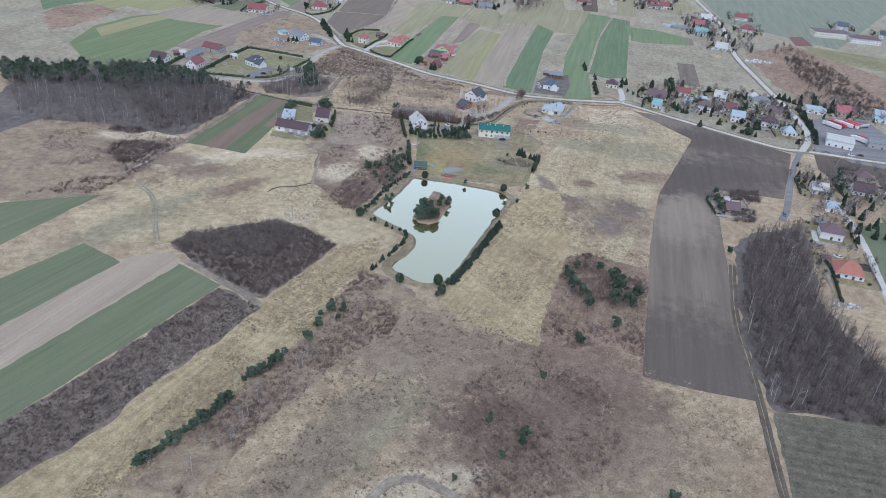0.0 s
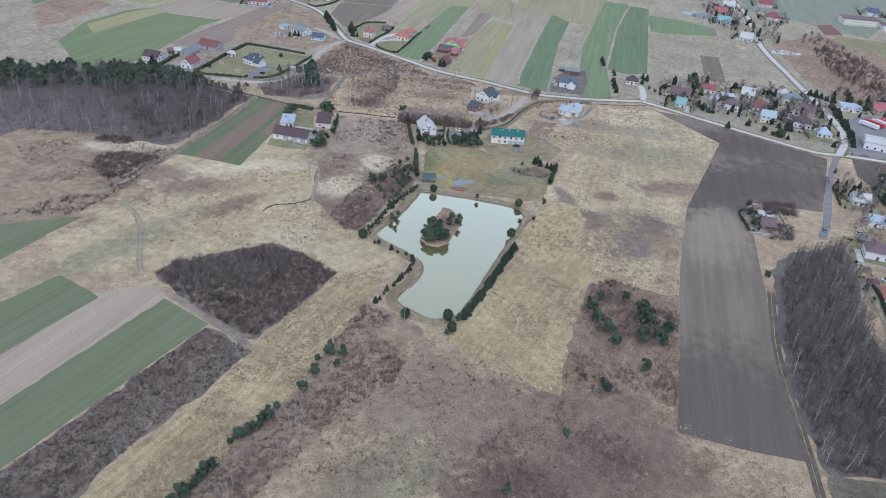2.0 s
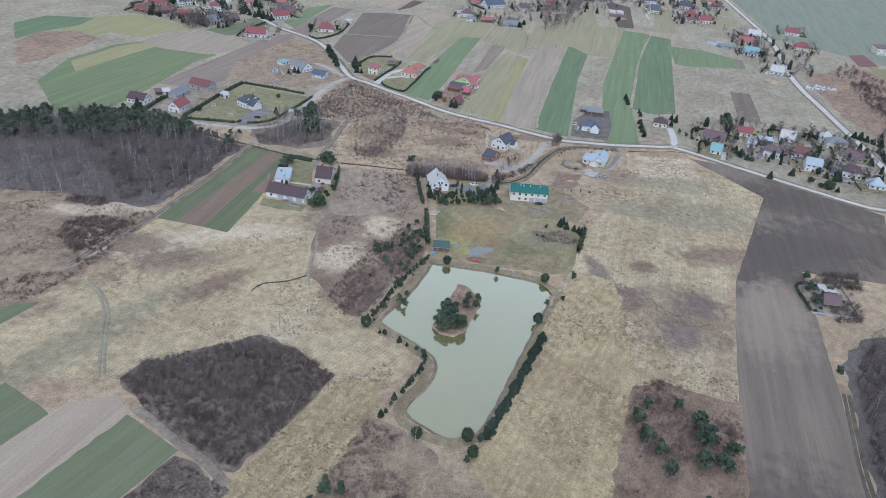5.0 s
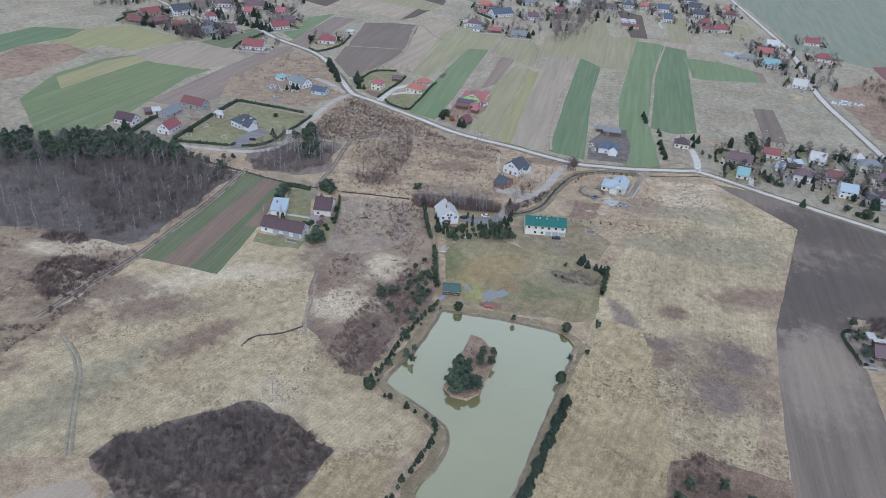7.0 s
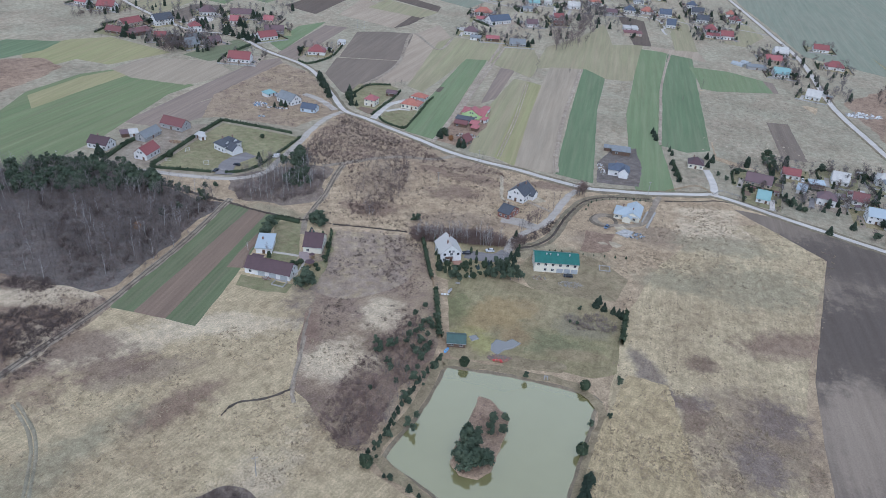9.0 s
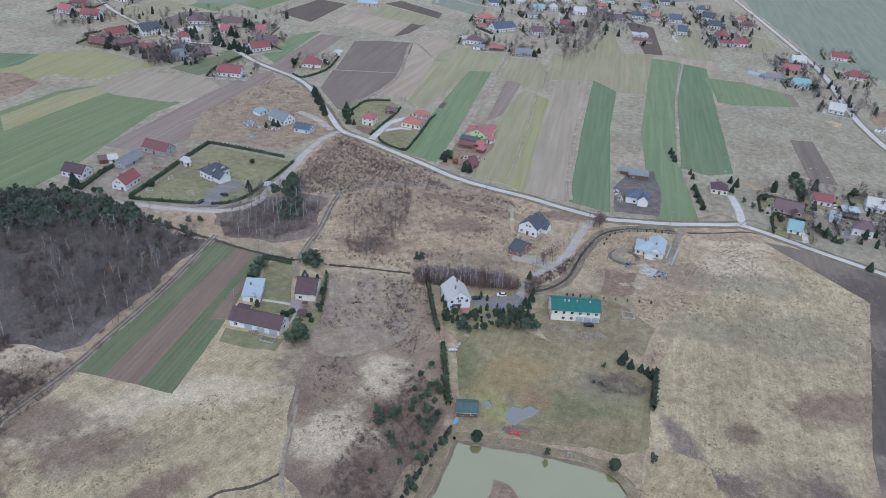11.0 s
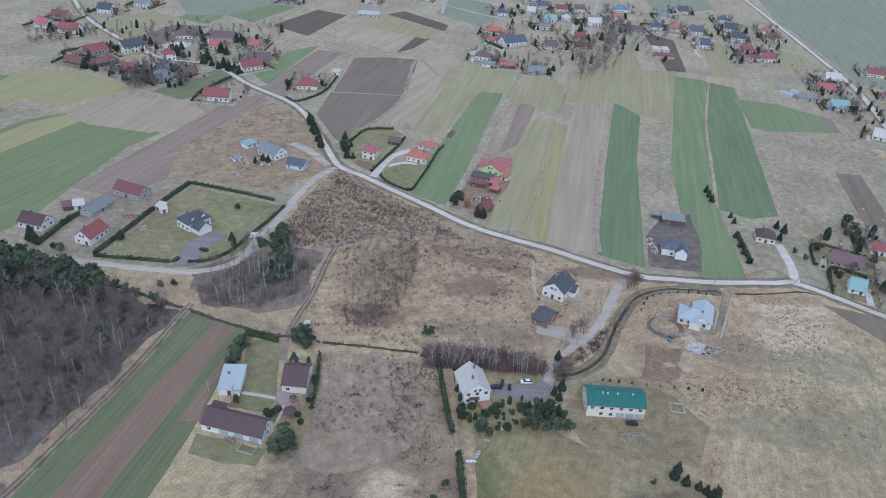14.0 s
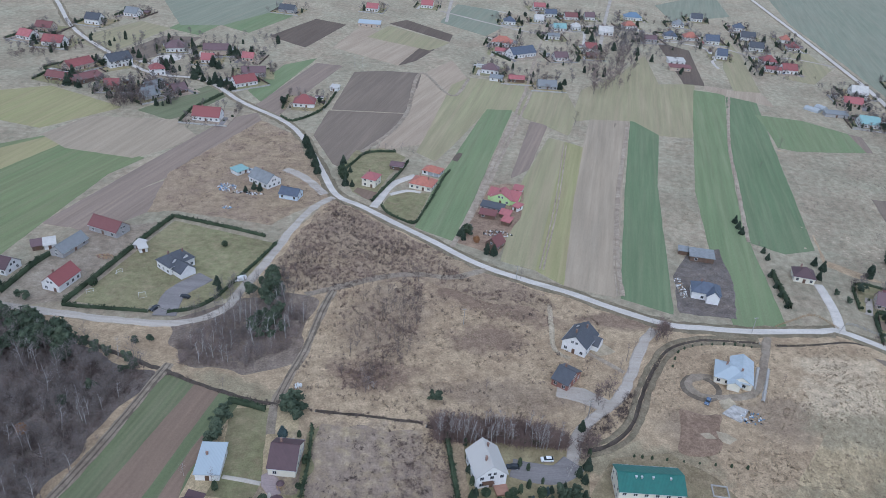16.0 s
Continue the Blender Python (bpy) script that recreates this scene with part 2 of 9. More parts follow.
DARK_SOIL = ((202.9, 522.3, 95, 42, 0, DAMP), (171.8, 528.0, 60, 22, -15, DAMP), (145.3, 439.3, 40, 60, 0, DAMP), (203.3, 471.6, 70, 36, 0, DAMP), (174.0, 451.7, 50, 40, 0, DAMP), (105.9, 248.3, 60, 60, 0, DAMP), (160.0, 455.0, 42, 26, 20, DAMP), (133.0, 415.0, 26, 18, 50, DAMP), (133.0, 384.0, 26, 46, -12, DRY), (144.0, 402.0, 22, 30, -12, DRY))
PLOUGH = soil("ploughed_soil", (0.15, 0.118, 0.094), (0.13, 0.104, 0.084), (0.175, 0.137, 0.107), 80, rows=1.6, amp=0.1, streak=0.16, patch=0.3, tilled=True)
HARROW = soil("harrowed_soil", (0.222, 0.18, 0.142), (0.188, 0.153, 0.123), (0.262, 0.213, 0.165), 79, rows=1.6, amp=0.16, streak=0.2, patch=0.3, tilled=True, blots=DARK_SOIL)
HARROW_W = soil("harrowed_strip", (0.292, 0.231, 0.185), (0.248, 0.199, 0.162), (0.336, 0.264, 0.206), 77, rows=3.2, amp=0.16, streak=0.35, patch=0.22, tilled=True)
SPRING = soil("spring_green_field", (0.181, 0.229, 0.113), (0.209, 0.239, 0.123), (0.237, 0.243, 0.14), 74, rows=4.0, amp=0.12, streak=0.35, patch=0.2, tilled=True)
LITTER = soil("leaf_litter", (0.219, 0.191, 0.175), (0.181, 0.163, 0.152), (0.269, 0.231, 0.2), 30)
LAWN = soil("garden_lawn", (0.28, 0.275, 0.149), (0.319, 0.289, 0.17), (0.353, 0.294, 0.187), 10, patch=0.35)
MEADOW = soil("damp_meadow", (0.374, 0.329, 0.184), (0.421, 0.345, 0.217), (0.306, 0.267, 0.157), 75, rows=2.0, amp=0.15, streak=0.15, patch=0.5, blots=((-6.8, 440.7, 18, 14, 0, (0.42, 0.32, 0.165)), (6.5, 452.8, 20, 9, 0, (0.38, 0.29, 0.165)), (-15.4, 427.7, 12, 8, 0, (0.42, 0.37, 0.17)), (21.1, 427.1, 24, 12, 0, (0.22, 0.222, 0.125)), (-20.1, 448.1, 10, 18, 0, (0.235, 0.24, 0.12)), (30.5, 420.1, 16, 6, 0, (0.4, 0.32, 0.2)), (2.0, 446.0, 16, 18, 10, (0.42, 0.32, 0.17)), (6.0, 429.0, 12, 8, 0, (0.38, 0.28, 0.16)), (36.0, 441.0, 18, 12, 0, (0.32, 0.285, 0.2)), (-8.0, 423.0, 9, 10, 0, (0.4, 0.37, 0.16))))
FAR_GREEN = soil("far_meadow", (0.24, 0.262, 0.195), (0.262, 0.272, 0.205), (0.285, 0.28, 0.21), 77, rows=9.0, amp=0.08, streak=0.2, patch=0.2, tilled=True)
PARISH = soil("parish_grassland", (0.409, 0.371, 0.274), (0.47, 0.395, 0.293), (0.336, 0.317, 0.23), 80, streak=0.15, patch=0.4)
RUT = soil("wheel_ruts", (0.2, 0.17, 0.135), (0.23, 0.195, 0.155), (0.15, 0.125, 0.1), 0, patch=0.5)
DIRT = soil("trodden_dirt", (0.442, 0.377, 0.299), (0.377, 0.312, 0.247), (0.52, 0.442, 0.345), 0, patch=0.5)
PALE = soil("bare_pale_soil", (0.6, 0.52, 0.39), (0.52, 0.445, 0.335), (0.42, 0.35, 0.26), 0, patch=0.8)
TRACK = soil("track_dirt", (0.371, 0.32, 0.256), (0.397, 0.333, 0.262), (0.282, 0.237, 0.179), 0, patch=0.5)
VERGE = soil("road_verge_grass", (0.27, 0.235, 0.165), (0.31, 0.26, 0.185), (0.2, 0.18, 0.125), 0, patch=0.6)
ASPHALT = soil("pale_asphalt", (0.6, 0.56, 0.505), (0.54, 0.5, 0.455), (0.48, 0.44, 0.39), 0, patch=0.1, tilled=True)
GRAVEL = soil("grey_gravel", (0.47, 0.425, 0.37), (0.42, 0.375, 0.325), (0.34, 0.3, 0.25), 0, patch=0.25, tilled=True)
PAVING = soil("block_paving", (0.27, 0.25, 0.245), (0.235, 0.22, 0.215), (0.2, 0.185, 0.18), 0, rows=0.8, amp=0.2, patch=0.2, tilled=True)
SAND = soil("building_sand", (0.6, 0.52, 0.38), (0.52, 0.45, 0.33), (0.44, 0.37, 0.27), 0, patch=0.4)
# wet ditch mud and dug beds; also the furrow's shade, put in as colour
MUD_AND_SHADE = soil("ditch_mud_and_shade", (0.12, 0.1, 0.085), (0.14, 0.118, 0.098), (0.08, 0.07, 0.06), 0, patch=0.5)
BANK_GRASS = soil("bank_grass", (0.348, 0.3, 0.186), (0.3, 0.24, 0.156), (0.444, 0.36, 0.24), 30, patch=0.6)
BRAMBLE = soil("bramble_ground", (0.49, 0.39, 0.27), (0.31, 0.235, 0.182), (0.25, 0.186, 0.152), 40, big=0.05, mid=0.13, patch=0.7, blots=((-65.7, 401.0, 18, 16, 0, BLEACHED), (-59.9, 408.6, 20, 16, 40, BLEACHED), (-49.5, 432.0, 16, 22, 20, BLEACHED), (-53.6, 402.4, 14, 9, 0, BLEACHED), (-73.8, 402.3, 14, 12, 0, BLEACHED), (-80.5, 418.0, 9, 24, 0, RUSSET), (-36.0, 410.0, 14, 30, 15, RUSSET), (-51.1, 417.0, 9, 12, 0, BROWN), (-45.0, 380.0, 16, 34, 20, BROWN)))
WILD = soil("wild_grassland", (0.5, 0.4, 0.27), (0.37, 0.285, 0.205), (0.28, 0.208, 0.163), 15, big=0.03, mid=0.1, patch=0.7, blots=((-190.0, 403.0, 26, 30, 20, BROWN), (-205.0, 436.0, 24, 14, 0, VIOLET), (-186.0, 437.0, 26, 14, 0, BLEACHED), (-203.0, 425.0, 30, 9, 0, BLEACHED), (-178.0, 393.0, 12, 24, 30, BLEACHED)))
BANK = soil("pond_bank", (0.3, 0.25, 0.18), (0.25, 0.21, 0.15), (0.36, 0.3, 0.21), 0, patch=0.5)

WATER, wt, wb = nodes_of("silty_water", 0.9)
wb.inputs["Specular IOR Level"].default_value = 0.0
wt.links.new(mixed(wt, noisy(wt, turned(wt, 20), 0.03, 3), (0.212, 0.192, 0.084), (0.232, 0.21, 0.095)), wb.inputs["Base Color"])
ripple = wt.nodes.new("ShaderNodeBump")
ripple.inputs["Strength"].default_value, ripple.inputs["Distance"].default_value = 0.03, 0.02
wt.links.new(noisy(wt, turned(wt, 20), 1.2, 3, 0.2, 0.8), ripple.inputs["Height"])
gloss = wt.nodes.new("ShaderNodeBsdfGlossy")
gloss.inputs["Color"].default_value, gloss.inputs["Roughness"].default_value = (1.0, 0.98, 0.77, 1.0), 0.03
wt.links.new(ripple.outputs[0], gloss.inputs["Normal"])
fresnel = wt.nodes.new("ShaderNodeFresnel")
fresnel.inputs["IOR"].default_value = 1.33
gain = wt.nodes.new("ShaderNodeMath")
gain.operation, gain.use_clamp = "MULTIPLY", True
gain.inputs[1].default_value = 10.5
wt.links.new(fresnel.outputs[0], gain.inputs[0])
surface = wt.nodes.new("ShaderNodeMixShader")
wt.links.new(gain.outputs[0], surface.inputs[0])
wt.links.new(wb.outputs[0], surface.inputs[1])
wt.links.new(gloss.outputs[0], surface.inputs[2])
wt.links.new(surface.outputs[0], wt.nodes["Material Output"].inputs["Surface"])


# ---- mesh helpers ----
def mesh_object(name, verts, faces, mats, slots=None, smooth=False):
    me = bpy.data.meshes.new(name)
    me.from_pydata(verts, [], faces)
    for m in mats if isinstance(mats, (list, tuple)) else (mats,):
        me.materials.append(m)
    if slots is not None:
        me.polygons.foreach_set("material_index", slots)
    if smooth:
        me.polygons.foreach_set("use_smooth", [True] * len(me.polygons))
    me.update()
    return new(name, me)


def part(name, bm, material, parent, label=""):
    me = bpy.data.meshes.new(name)
    bm.to_mesh(me)
    bm.free()
    me.materials.append(material)
    ob = new(name, me)
    ob.parent = parent
    return tagged(ob, label)


def spline(pts, step=4.0):
    """A smooth line through the points, resampled every step metres."""
    p = [np.array(q, float) for q in pts]
    p = [2 * p[0] - p[1]] + p + [2 * p[-1] - p[-2]]
    out = []
    for i in range(1, len(p) - 2):
        a, b, c, d = p[i - 1 : i + 3]
        n = max(2, int(np.linalg.norm(c - b) / step))
        for k in range(n):
            u = k / n
            out.append(0.5 * (2 * b + (c - a) * u + (2 * a - 5 * b + 4 * c - d) * u * u + (3 * b - a - 3 * c + d) * u**3))
    return out + [p[-2]]


def sides(line, width, rng=None, ragged=0.0):
    """The left and right edges of a band along a line."""
    left, right = [], []
    for i, q in enumerate(line):
        d = line[min(i + 1, len(line) - 1)] - line[max(i - 1, 0)]
        n = np.array((-d[1], d[0])) / (np.linalg.norm(d) + 1e-9)
        jl, jr = (rng.uniform(-ragged, ragged) for _ in "lr") if rng else (0.0, 0.0)
        left.append(q + n * (width / 2 + jl))
        right.append(q - n * (width / 2 + jr))
    return left, right


def ragged_loop(pts, step, amount, seed):
    """A closed outline, cut into short pieces with uneven edges."""
    rng = random.Random(seed)
    out = []
    for i, p in enumerate(pts):
        q = pts[(i + 1) % len(pts)]
        n = max(1, int(math.dist(p, q) / step))
        for k in range(n):
            u = k / n
            a = amount if k else amount * 0.4
            out.append((p[0] + (q[0] - p[0]) * u + rng.uniform(-a, a), p[1] + (q[1] - p[1]) * u + rng.uniform(-a, a)))
    return out


def grown(loop, by):
    n = len(loop)
    area = sum(loop[i - 1][0] * loop[i][1] - loop[i][0] * loop[i - 1][1] for i in range(n))
    s = 1 if area > 0 else -1
    out = []
    for i in range(n):
        d = Vector(loop[(i + 1) % n]) - Vector(loop[i - 1])
        d.normalize()
        out.append((loop[i][0] + s * by * d.y, loop[i][1] - s * by * d.x))
    return out


layer = [0]


def level():
    layer[0] += 1
    return 0.03 + 0.002 * layer[0]


def field(mat, pts, label, name="field", rag=0.5, step=4.0):
    """A piece of land with its own cover, as a thin sheet with an edge."""
    z = level()
    if mat in (GREEN, GREEN_N, SPRING, DEEP, OLIVE, YELLOW, TAN_N, PLOUGH, HARROW, HARROW_W, PLOT, DUG):
        rag, step = min(rag, 0.22), 6.0
    if mat is STRAW:
        rag, step = 0.45, 3.0
    if name == "scrubland" or mat in (FALLOW, WEEDS, PALE):
        rag, step = 1.7, 6.0
    loop = ragged_loop(pts, step, rag, layer[0])
    if rag > 1.0 and step < 10:
        loop = [tuple(q) for q in spline(loop + loop[:1], 1.6)[:-1]]
    bm = bmesh.new()
    vs = [bm.verts.new((x, y, z)) for x, y in loop]
    f = bm.faces.new(vs)
    f.normal_update()
    if f.normal.z < 0:
        f.normal_flip()
    low = [bm.verts.new((x, y, -0.02)) for x, y in grown(loop, 0.9)]
    for i in range(len(vs)):
        bm.faces.new((vs[i], vs[i - 1], low[i - 1], low[i]))
    bmesh.ops.triangulate(bm, faces=bm.faces[:])
    me = bpy.data.meshes.new(name)
    bm.to_mesh(me)
    bm.free()
    me.materials.append(mat)
    return tagged(new(name, me), label, name, kind="structure")


def band(mat, pts, width, label, name="road", rag=0.15, step=4.0, height=None):
    """A road, path or strip along a line."""
    z = level() if height is None else height
    line = spline(pts, step)
    l, r = sides(line, width, random.Random(layer[0]), rag)
    verts, faces = [], []
    for a, b in zip(l, r):
        o = (a - b) / (np.linalg.norm(a - b) + 1e-9) * 0.5
        verts += [(*(a + o), -0.02), (a[0], a[1], z), (b[0], b[1], z), (*(b - o), -0.02)]
    for i in range(len(l) - 1):
        for k in range(3):
            faces.append((4 * i + k, 4 * i + k + 1, 4 * i + 5 + k, 4 * i + 4 + k))
    return tagged(mesh_object(name, verts, faces, mat), label, name, kind="structure")


# ---- ground, pond and ditches ----
POND = [(-21.5, 405.1), (-8.9, 404.1), (9.2, 401.9), (35.3, 395.0), (34.2, 388.7), (29.5, 372.0), (23.8, 355.3), (16.0, 331.7), (8.0, 306.8), (2.1, 293.0), (-2.5, 288.6), (-12.6, 292.1), (-23.1, 300.3), (-22.7, 305.5), (-16.8, 314.1), (-14.1, 324.5), (-14.2, 330.8), (-19.0, 337.7), (-31.4, 347.7), (-38.7, 352.5), (-38.1, 359.4), (-29.5, 378.0)]
pond_line = [tuple(q) for q in spline(POND + POND[:1], 3.0)[:-1]]
pond_line = [(x + 0.25 * math.sin(i * 1.7), y + 0.25 * math.cos(i * 2.3)) for i, (x, y) in enumerate(pond_line)]


DITCHES = [
    ([(-87.2, 514.0), (-71.1, 513.7), (-57.2, 513.2), (-48.4, 512.6)], 1.3),
    ([(-47.0, 511.7), (-43.8, 511.1), (-39.2, 510.3)], 2.0),
    ([(-193.5, 543.0), (-175.5, 538.0), (-157.5, 531.9), (-151.7, 529.3)], 1.3),
    ([(-145.6, 526.8), (-134.8, 522.8), (-120.5, 517.6), (-105.4, 515.4)], 1.3),
    ([(7.9, 506.4), (13.8, 508.0), (22.7, 514.6), (29.6, 525.7), (35.7, 542.3), (44.9, 561.1), (52.9, 571.8), (66.5, 578.5), (79.1, 580.0), (92.6, 580.4)], 1.7),
    ([(98.9, 579.8), (113.8, 582.0), (132.9, 586.8), (148.4, 583.9), (163.1, 578.2)], 1.3),
]
ground_loops = [[(-3000, -900), (3000, -900), (3000, 4300), (-3000, 4300)]]
ground_loops.append(grown(pond_line, 1.5))
for pts, width in DITCHES:
    line = spline(pts, 3.0)
    l, r = sides(line, width, random.Random(5), 0.25)
    ground_loops.append([tuple(q) for q in l] + [tuple(q) for q in reversed(r)])
    verts, faces = [], []
    for a, b in zip(l, r):
        c = (a + b) / 2
        verts += [(a[0], a[1], 0), (*(c + 0.2 * (a - c)), -0.6), (*(c + 0.2 * (b - c)), -0.6), (b[0], b[1], 0)]
    for i in range(len(l) - 1):
        for k in range(3):
            faces.append((4 * i + k, 4 * i + k + 1, 4 * i + 5 + k, 4 * i + 4 + k))
    tagged(mesh_object("ditch", verts, faces, MUD_AND_SHADE), "narrow dark drainage ditch with wet muddy sides", "ditch", kind="structure")
bm = bmesh.new()
for loop in ground_loops:
    vs = [bm.verts.new((x, y, 0)) for x, y in loop]
    for i in range(len(vs)):
        bm.edges.new((vs[i - 1], vs[i]))
bmesh.ops.triangle_fill(bm, use_beauty=True, use_dissolve=False, edges=bm.edges[:], normal=(0, 0, 1))
me = bpy.data.meshes.new("ground")
bm.to_mesh(me)
bm.free()
me.materials.append(GRASS)
tagged(new("ground", me), "flat open ground under dry winter grass", "ground", kind="structure")

# bank and water
rings = [(grown(pond_line, 1.5), 0.0), (grown(pond_line, 0.5), -0.25), (grown(pond_line, -0.6), -0.75)]
verts = [(x, y, z) for loop, z in rings for x, y in loop]
n = len(pond_line)
faces = [(k * n + i, k * n + (i + 1) % n, (k + 1) * n + (i + 1) % n, (k + 1) * n + i) for k in range(2) for i in range(n)]
tagged(mesh_object("pond_bank", verts, faces, BANK), "low earthen pond bank with pale dry edge", "bank", kind="structure")
bm = bmesh.new()
bm.faces.new([bm.verts.new((x, y, -0.5)) for x, y in grown(pond_line, 0.3)])
bmesh.ops.triangulate(bm, faces=bm.faces[:])
for f in bm.faces:
    f.normal_update()
    if f.normal.z < 0:
        f.normal_flip()
me = bpy.data.meshes.new("pond_water")
bm.to_mesh(me)
bm.free()
me.materials.append(WATER)
tagged(new("pond_water", me), "still silty grey-green pond water", "water", kind="structure")


# ---- fields and meadows ----
ring_line = grown(pond_line, 3.4)[::5]
band(BANK_GRASS, ring_line + [tuple(0.06 * np.array(ring_line[-1]) + 0.94 * np.array(ring_line[0]))], 3.4, "worn brownish grass on the pond bank", "pond_bank", rag=0.6)
CREAM_STONE = soil("cream_paving", (0.5, 0.46, 0.4), (0.46, 0.42, 0.36), (0.4, 0.36, 0.31), 0, patch=0.15, tilled=True)
ROSE_STONE = soil("rose_paving", (0.36, 0.29, 0.28), (0.33, 0.27, 0.26), (0.28, 0.23, 0.22), 0, rows=0.8, amp=0.15, patch=0.15, tilled=True)
field(PARISH, [(-284.1, 513.6), (-226.5, 557.0), (-190.1, 554.6), (-155.8, 556.0), (-137.2, 571.2), (-125.3, 644.6), (-112.2, 683.6), (-74.7, 659.7), (-29.3, 624.7), (30.2, 597.7), (71.0, 586.6), (135.7, 593.5)] + [(210.6, 540.4), (255.0, 521.4), (312.4, 512.6), (443.1, 504.7)] + [(2200, 700), (2500, 3500), (-1800, 3500), (-900, 900)], "wide greyish green parish grassland", rag=1.5, step=12)
field(MOWN_W, [(-125.8, 416.1), (-121.7, 453.6), (-119.7, 486.6), (-114.2, 515.6), (-97.3, 520.3), (-89.5, 499.2), (-82.4, 448.0), (-79.0, 414.8), (-77.0, 395.2), (-68.7, 381.6), (-54.0, 364.0), (-48.0, 350.5), (-38.0, 343.0), (-26.0, 335.0), (-24.5, 325.0), (-31.0, 316.0), (-46.0, 320.0), (-109.9, 304.7), (-169.0, 298.1), (-198.2, 338.9), (-184.3, 377.8), (-175.7, 401.7), (-163.8, 423.0)], "mown dry meadow between a farm and a thicket")
field(MOWN_E, [(57.0, 452.8), (82.0, 501.9), (120.8, 552.4), (179.1, 563.7), (171.5, 517.8), (146.0, 467.2), (120.4, 408.3), (99.8, 349.6), (82.5, 311.4), (44.9, 307.4), (25.9, 319.9), (31.5, 350.8), (43.7, 404.1)], "mown dry meadow between pond and ploughland")
field(LAWN, [(-116.7, 511.1), (-103.4, 513.1), (-101.3, 500.2), (-97.5, 479.9), (-98.4, 471.0), (-112.7, 472.0), (-111.7, 485.6), (-114.9, 501.7)], "mown farm garden lawn", "garden", rag=0.3)
field(LAWN, [(-96.0, 473.3), (-84.5, 475.7), (-86.9, 502.3), (-84.3, 506.1), (-81.2, 474.7), (-83.6, 458.0), (-87.3, 450.0), (-95.0, 456.6)], "garden beds and lawn behind a farmhouse", "garden", rag=0.3)
field(LAWN, [(-119.0, 458.2), (-94.2, 453.6), (-95.5, 446.1), (-104.6, 446.0), (-118.6, 449.1)], "green grass below a barn", "garden", rag=0.6)
field(MEADOW, [(-33.1, 508.0), (-13.9, 508.0), (3.1, 505.2), (8.6, 496.1), (7.4, 477.5), (-7.4, 472.6), (-18.4, 467.1), (-29.6, 472.3)], "shady villa garden lawn", "garden", rag=0.5)
field(GREEN, [(-165.2, 177.1), (-153.8, 202.7), (-118.7, 284.4), (-96.1, 270.8), (-139.4, 177.6), (-150.1, 154.3)], "long flat field of short green winter wheat")
field(GREEN, [(-193.0, 235.7), (-185.7, 258.5), (-166.9, 293.6), (-144.3, 280.9), (-167.8, 227.2), (-175.5, 208.1)], "green winter wheat field beside a stubble strip")
field(STUBBLE, [(-175.5, 208.1), (-167.8, 227.2), (-144.3, 280.9), (-140.8, 286.7), (-126.4, 293.3), (-118.7, 284.4), (-153.8, 202.7), (-161.2, 185.5)], "pinkish tan stubble strip between green fields")
field(GREEN, [(-235.6, 316.3), (-223.3, 324.2), (-181.3, 343.4), (-189.1, 324.3), (-201.7, 286.4), (-206.4, 268.6)], "dark green wheat field by dry grass")
field(STRAW, [(-74.1, 259.9), (-52.7, 312.6), (-39.8, 315.3), (-34.0, 313.6), (-34.1, 304.2), (-38.5, 272.2), (-49.6, 246.7), (-68.8, 204.8), (-97.5, 148.2), (-113.0, 126.1), (-129.0, 142.2), (-110.0, 174.6), (-82.3, 235.3)], "pale yellow straw meadow strip")
field(SCRUB, [(-95.1, 267.7), (-74.4, 256.8), (-82.6, 236.4), (-95.7, 210.9), (-110.0, 174.6), (-124.9, 152.3), (-132.0, 141.8), (-145.5, 163.4), (-138.8, 176.6), (-118.8, 215.9), (-107.6, 242.7)], "brown strip of dead weeds and scrub", "scrubland")
field(SCRUB, [(-129.5, 303.6), (-124.1, 313.7), (-108.1, 322.8), (-88.6, 335.9), (-71.1, 330.2), (-53.1, 316.6), (-63.6, 287.1), (-75.6, 265.3), (-89.8, 273.1), (-111.7, 286.7)], "dark floor of a dense leafless thicket", "scrubland")
field(STRAW, [(0.0, 276.0), (13.3, 309.3), (34.4, 374.5), (50.8, 410.5), (65.8, 406.0), (65.6, 336.8), (51.7, 291.1), (43.1, 249.7), (23.9, 257.3), (9.2, 265.2)], "yellowish mown meadow beside the pond")
field(FALLOW, [(62.9, 327.3), (73.9, 333.2), (103.8, 322.3), (94.2, 279.8), (86.9, 249.6), (74.3, 254.3), (57.9, 249.5), (44.9, 255.6), (50.8, 285.9), (57.5, 307.4)], "reddish brown scrub under young pines", "scrubland")
field(WILD, [(-56.0, 229.0), (-49.0, 243.0), (-46.0, 264.0), (-36.7, 294.3), (-20.1, 287.4), (-10.4, 279.7), (-18.3, 248.1), (-35.7, 226.6), (-53.4, 192.2), (-69.8, 155.0), (-86.0, 158.0), (-78.0, 180.0), (-69.5, 199.0), (-65.5, 212.0)], "dark weedy scrub between birches", "scrubland")
field(HARROW, [(140.6, 576.5), (173.6, 566.2), (209.9, 537.8), (242.7, 512.6), (221.6, 460.5), (208.1, 429.5), (165.6, 433.8), (118.6, 381.8), (128.4, 416.7), (174.4, 522.1)], "dark brown ploughed field with fine furrows")
field(HARROW, [(119.2, 384.8), (165.6, 433.8), (145.7, 335.2), (132.4, 273.6), (126.3, 228.5), (106.1, 231.4), (84.8, 236.8), (104.7, 327.2)], "grey brown harrowed field with pale furrows")
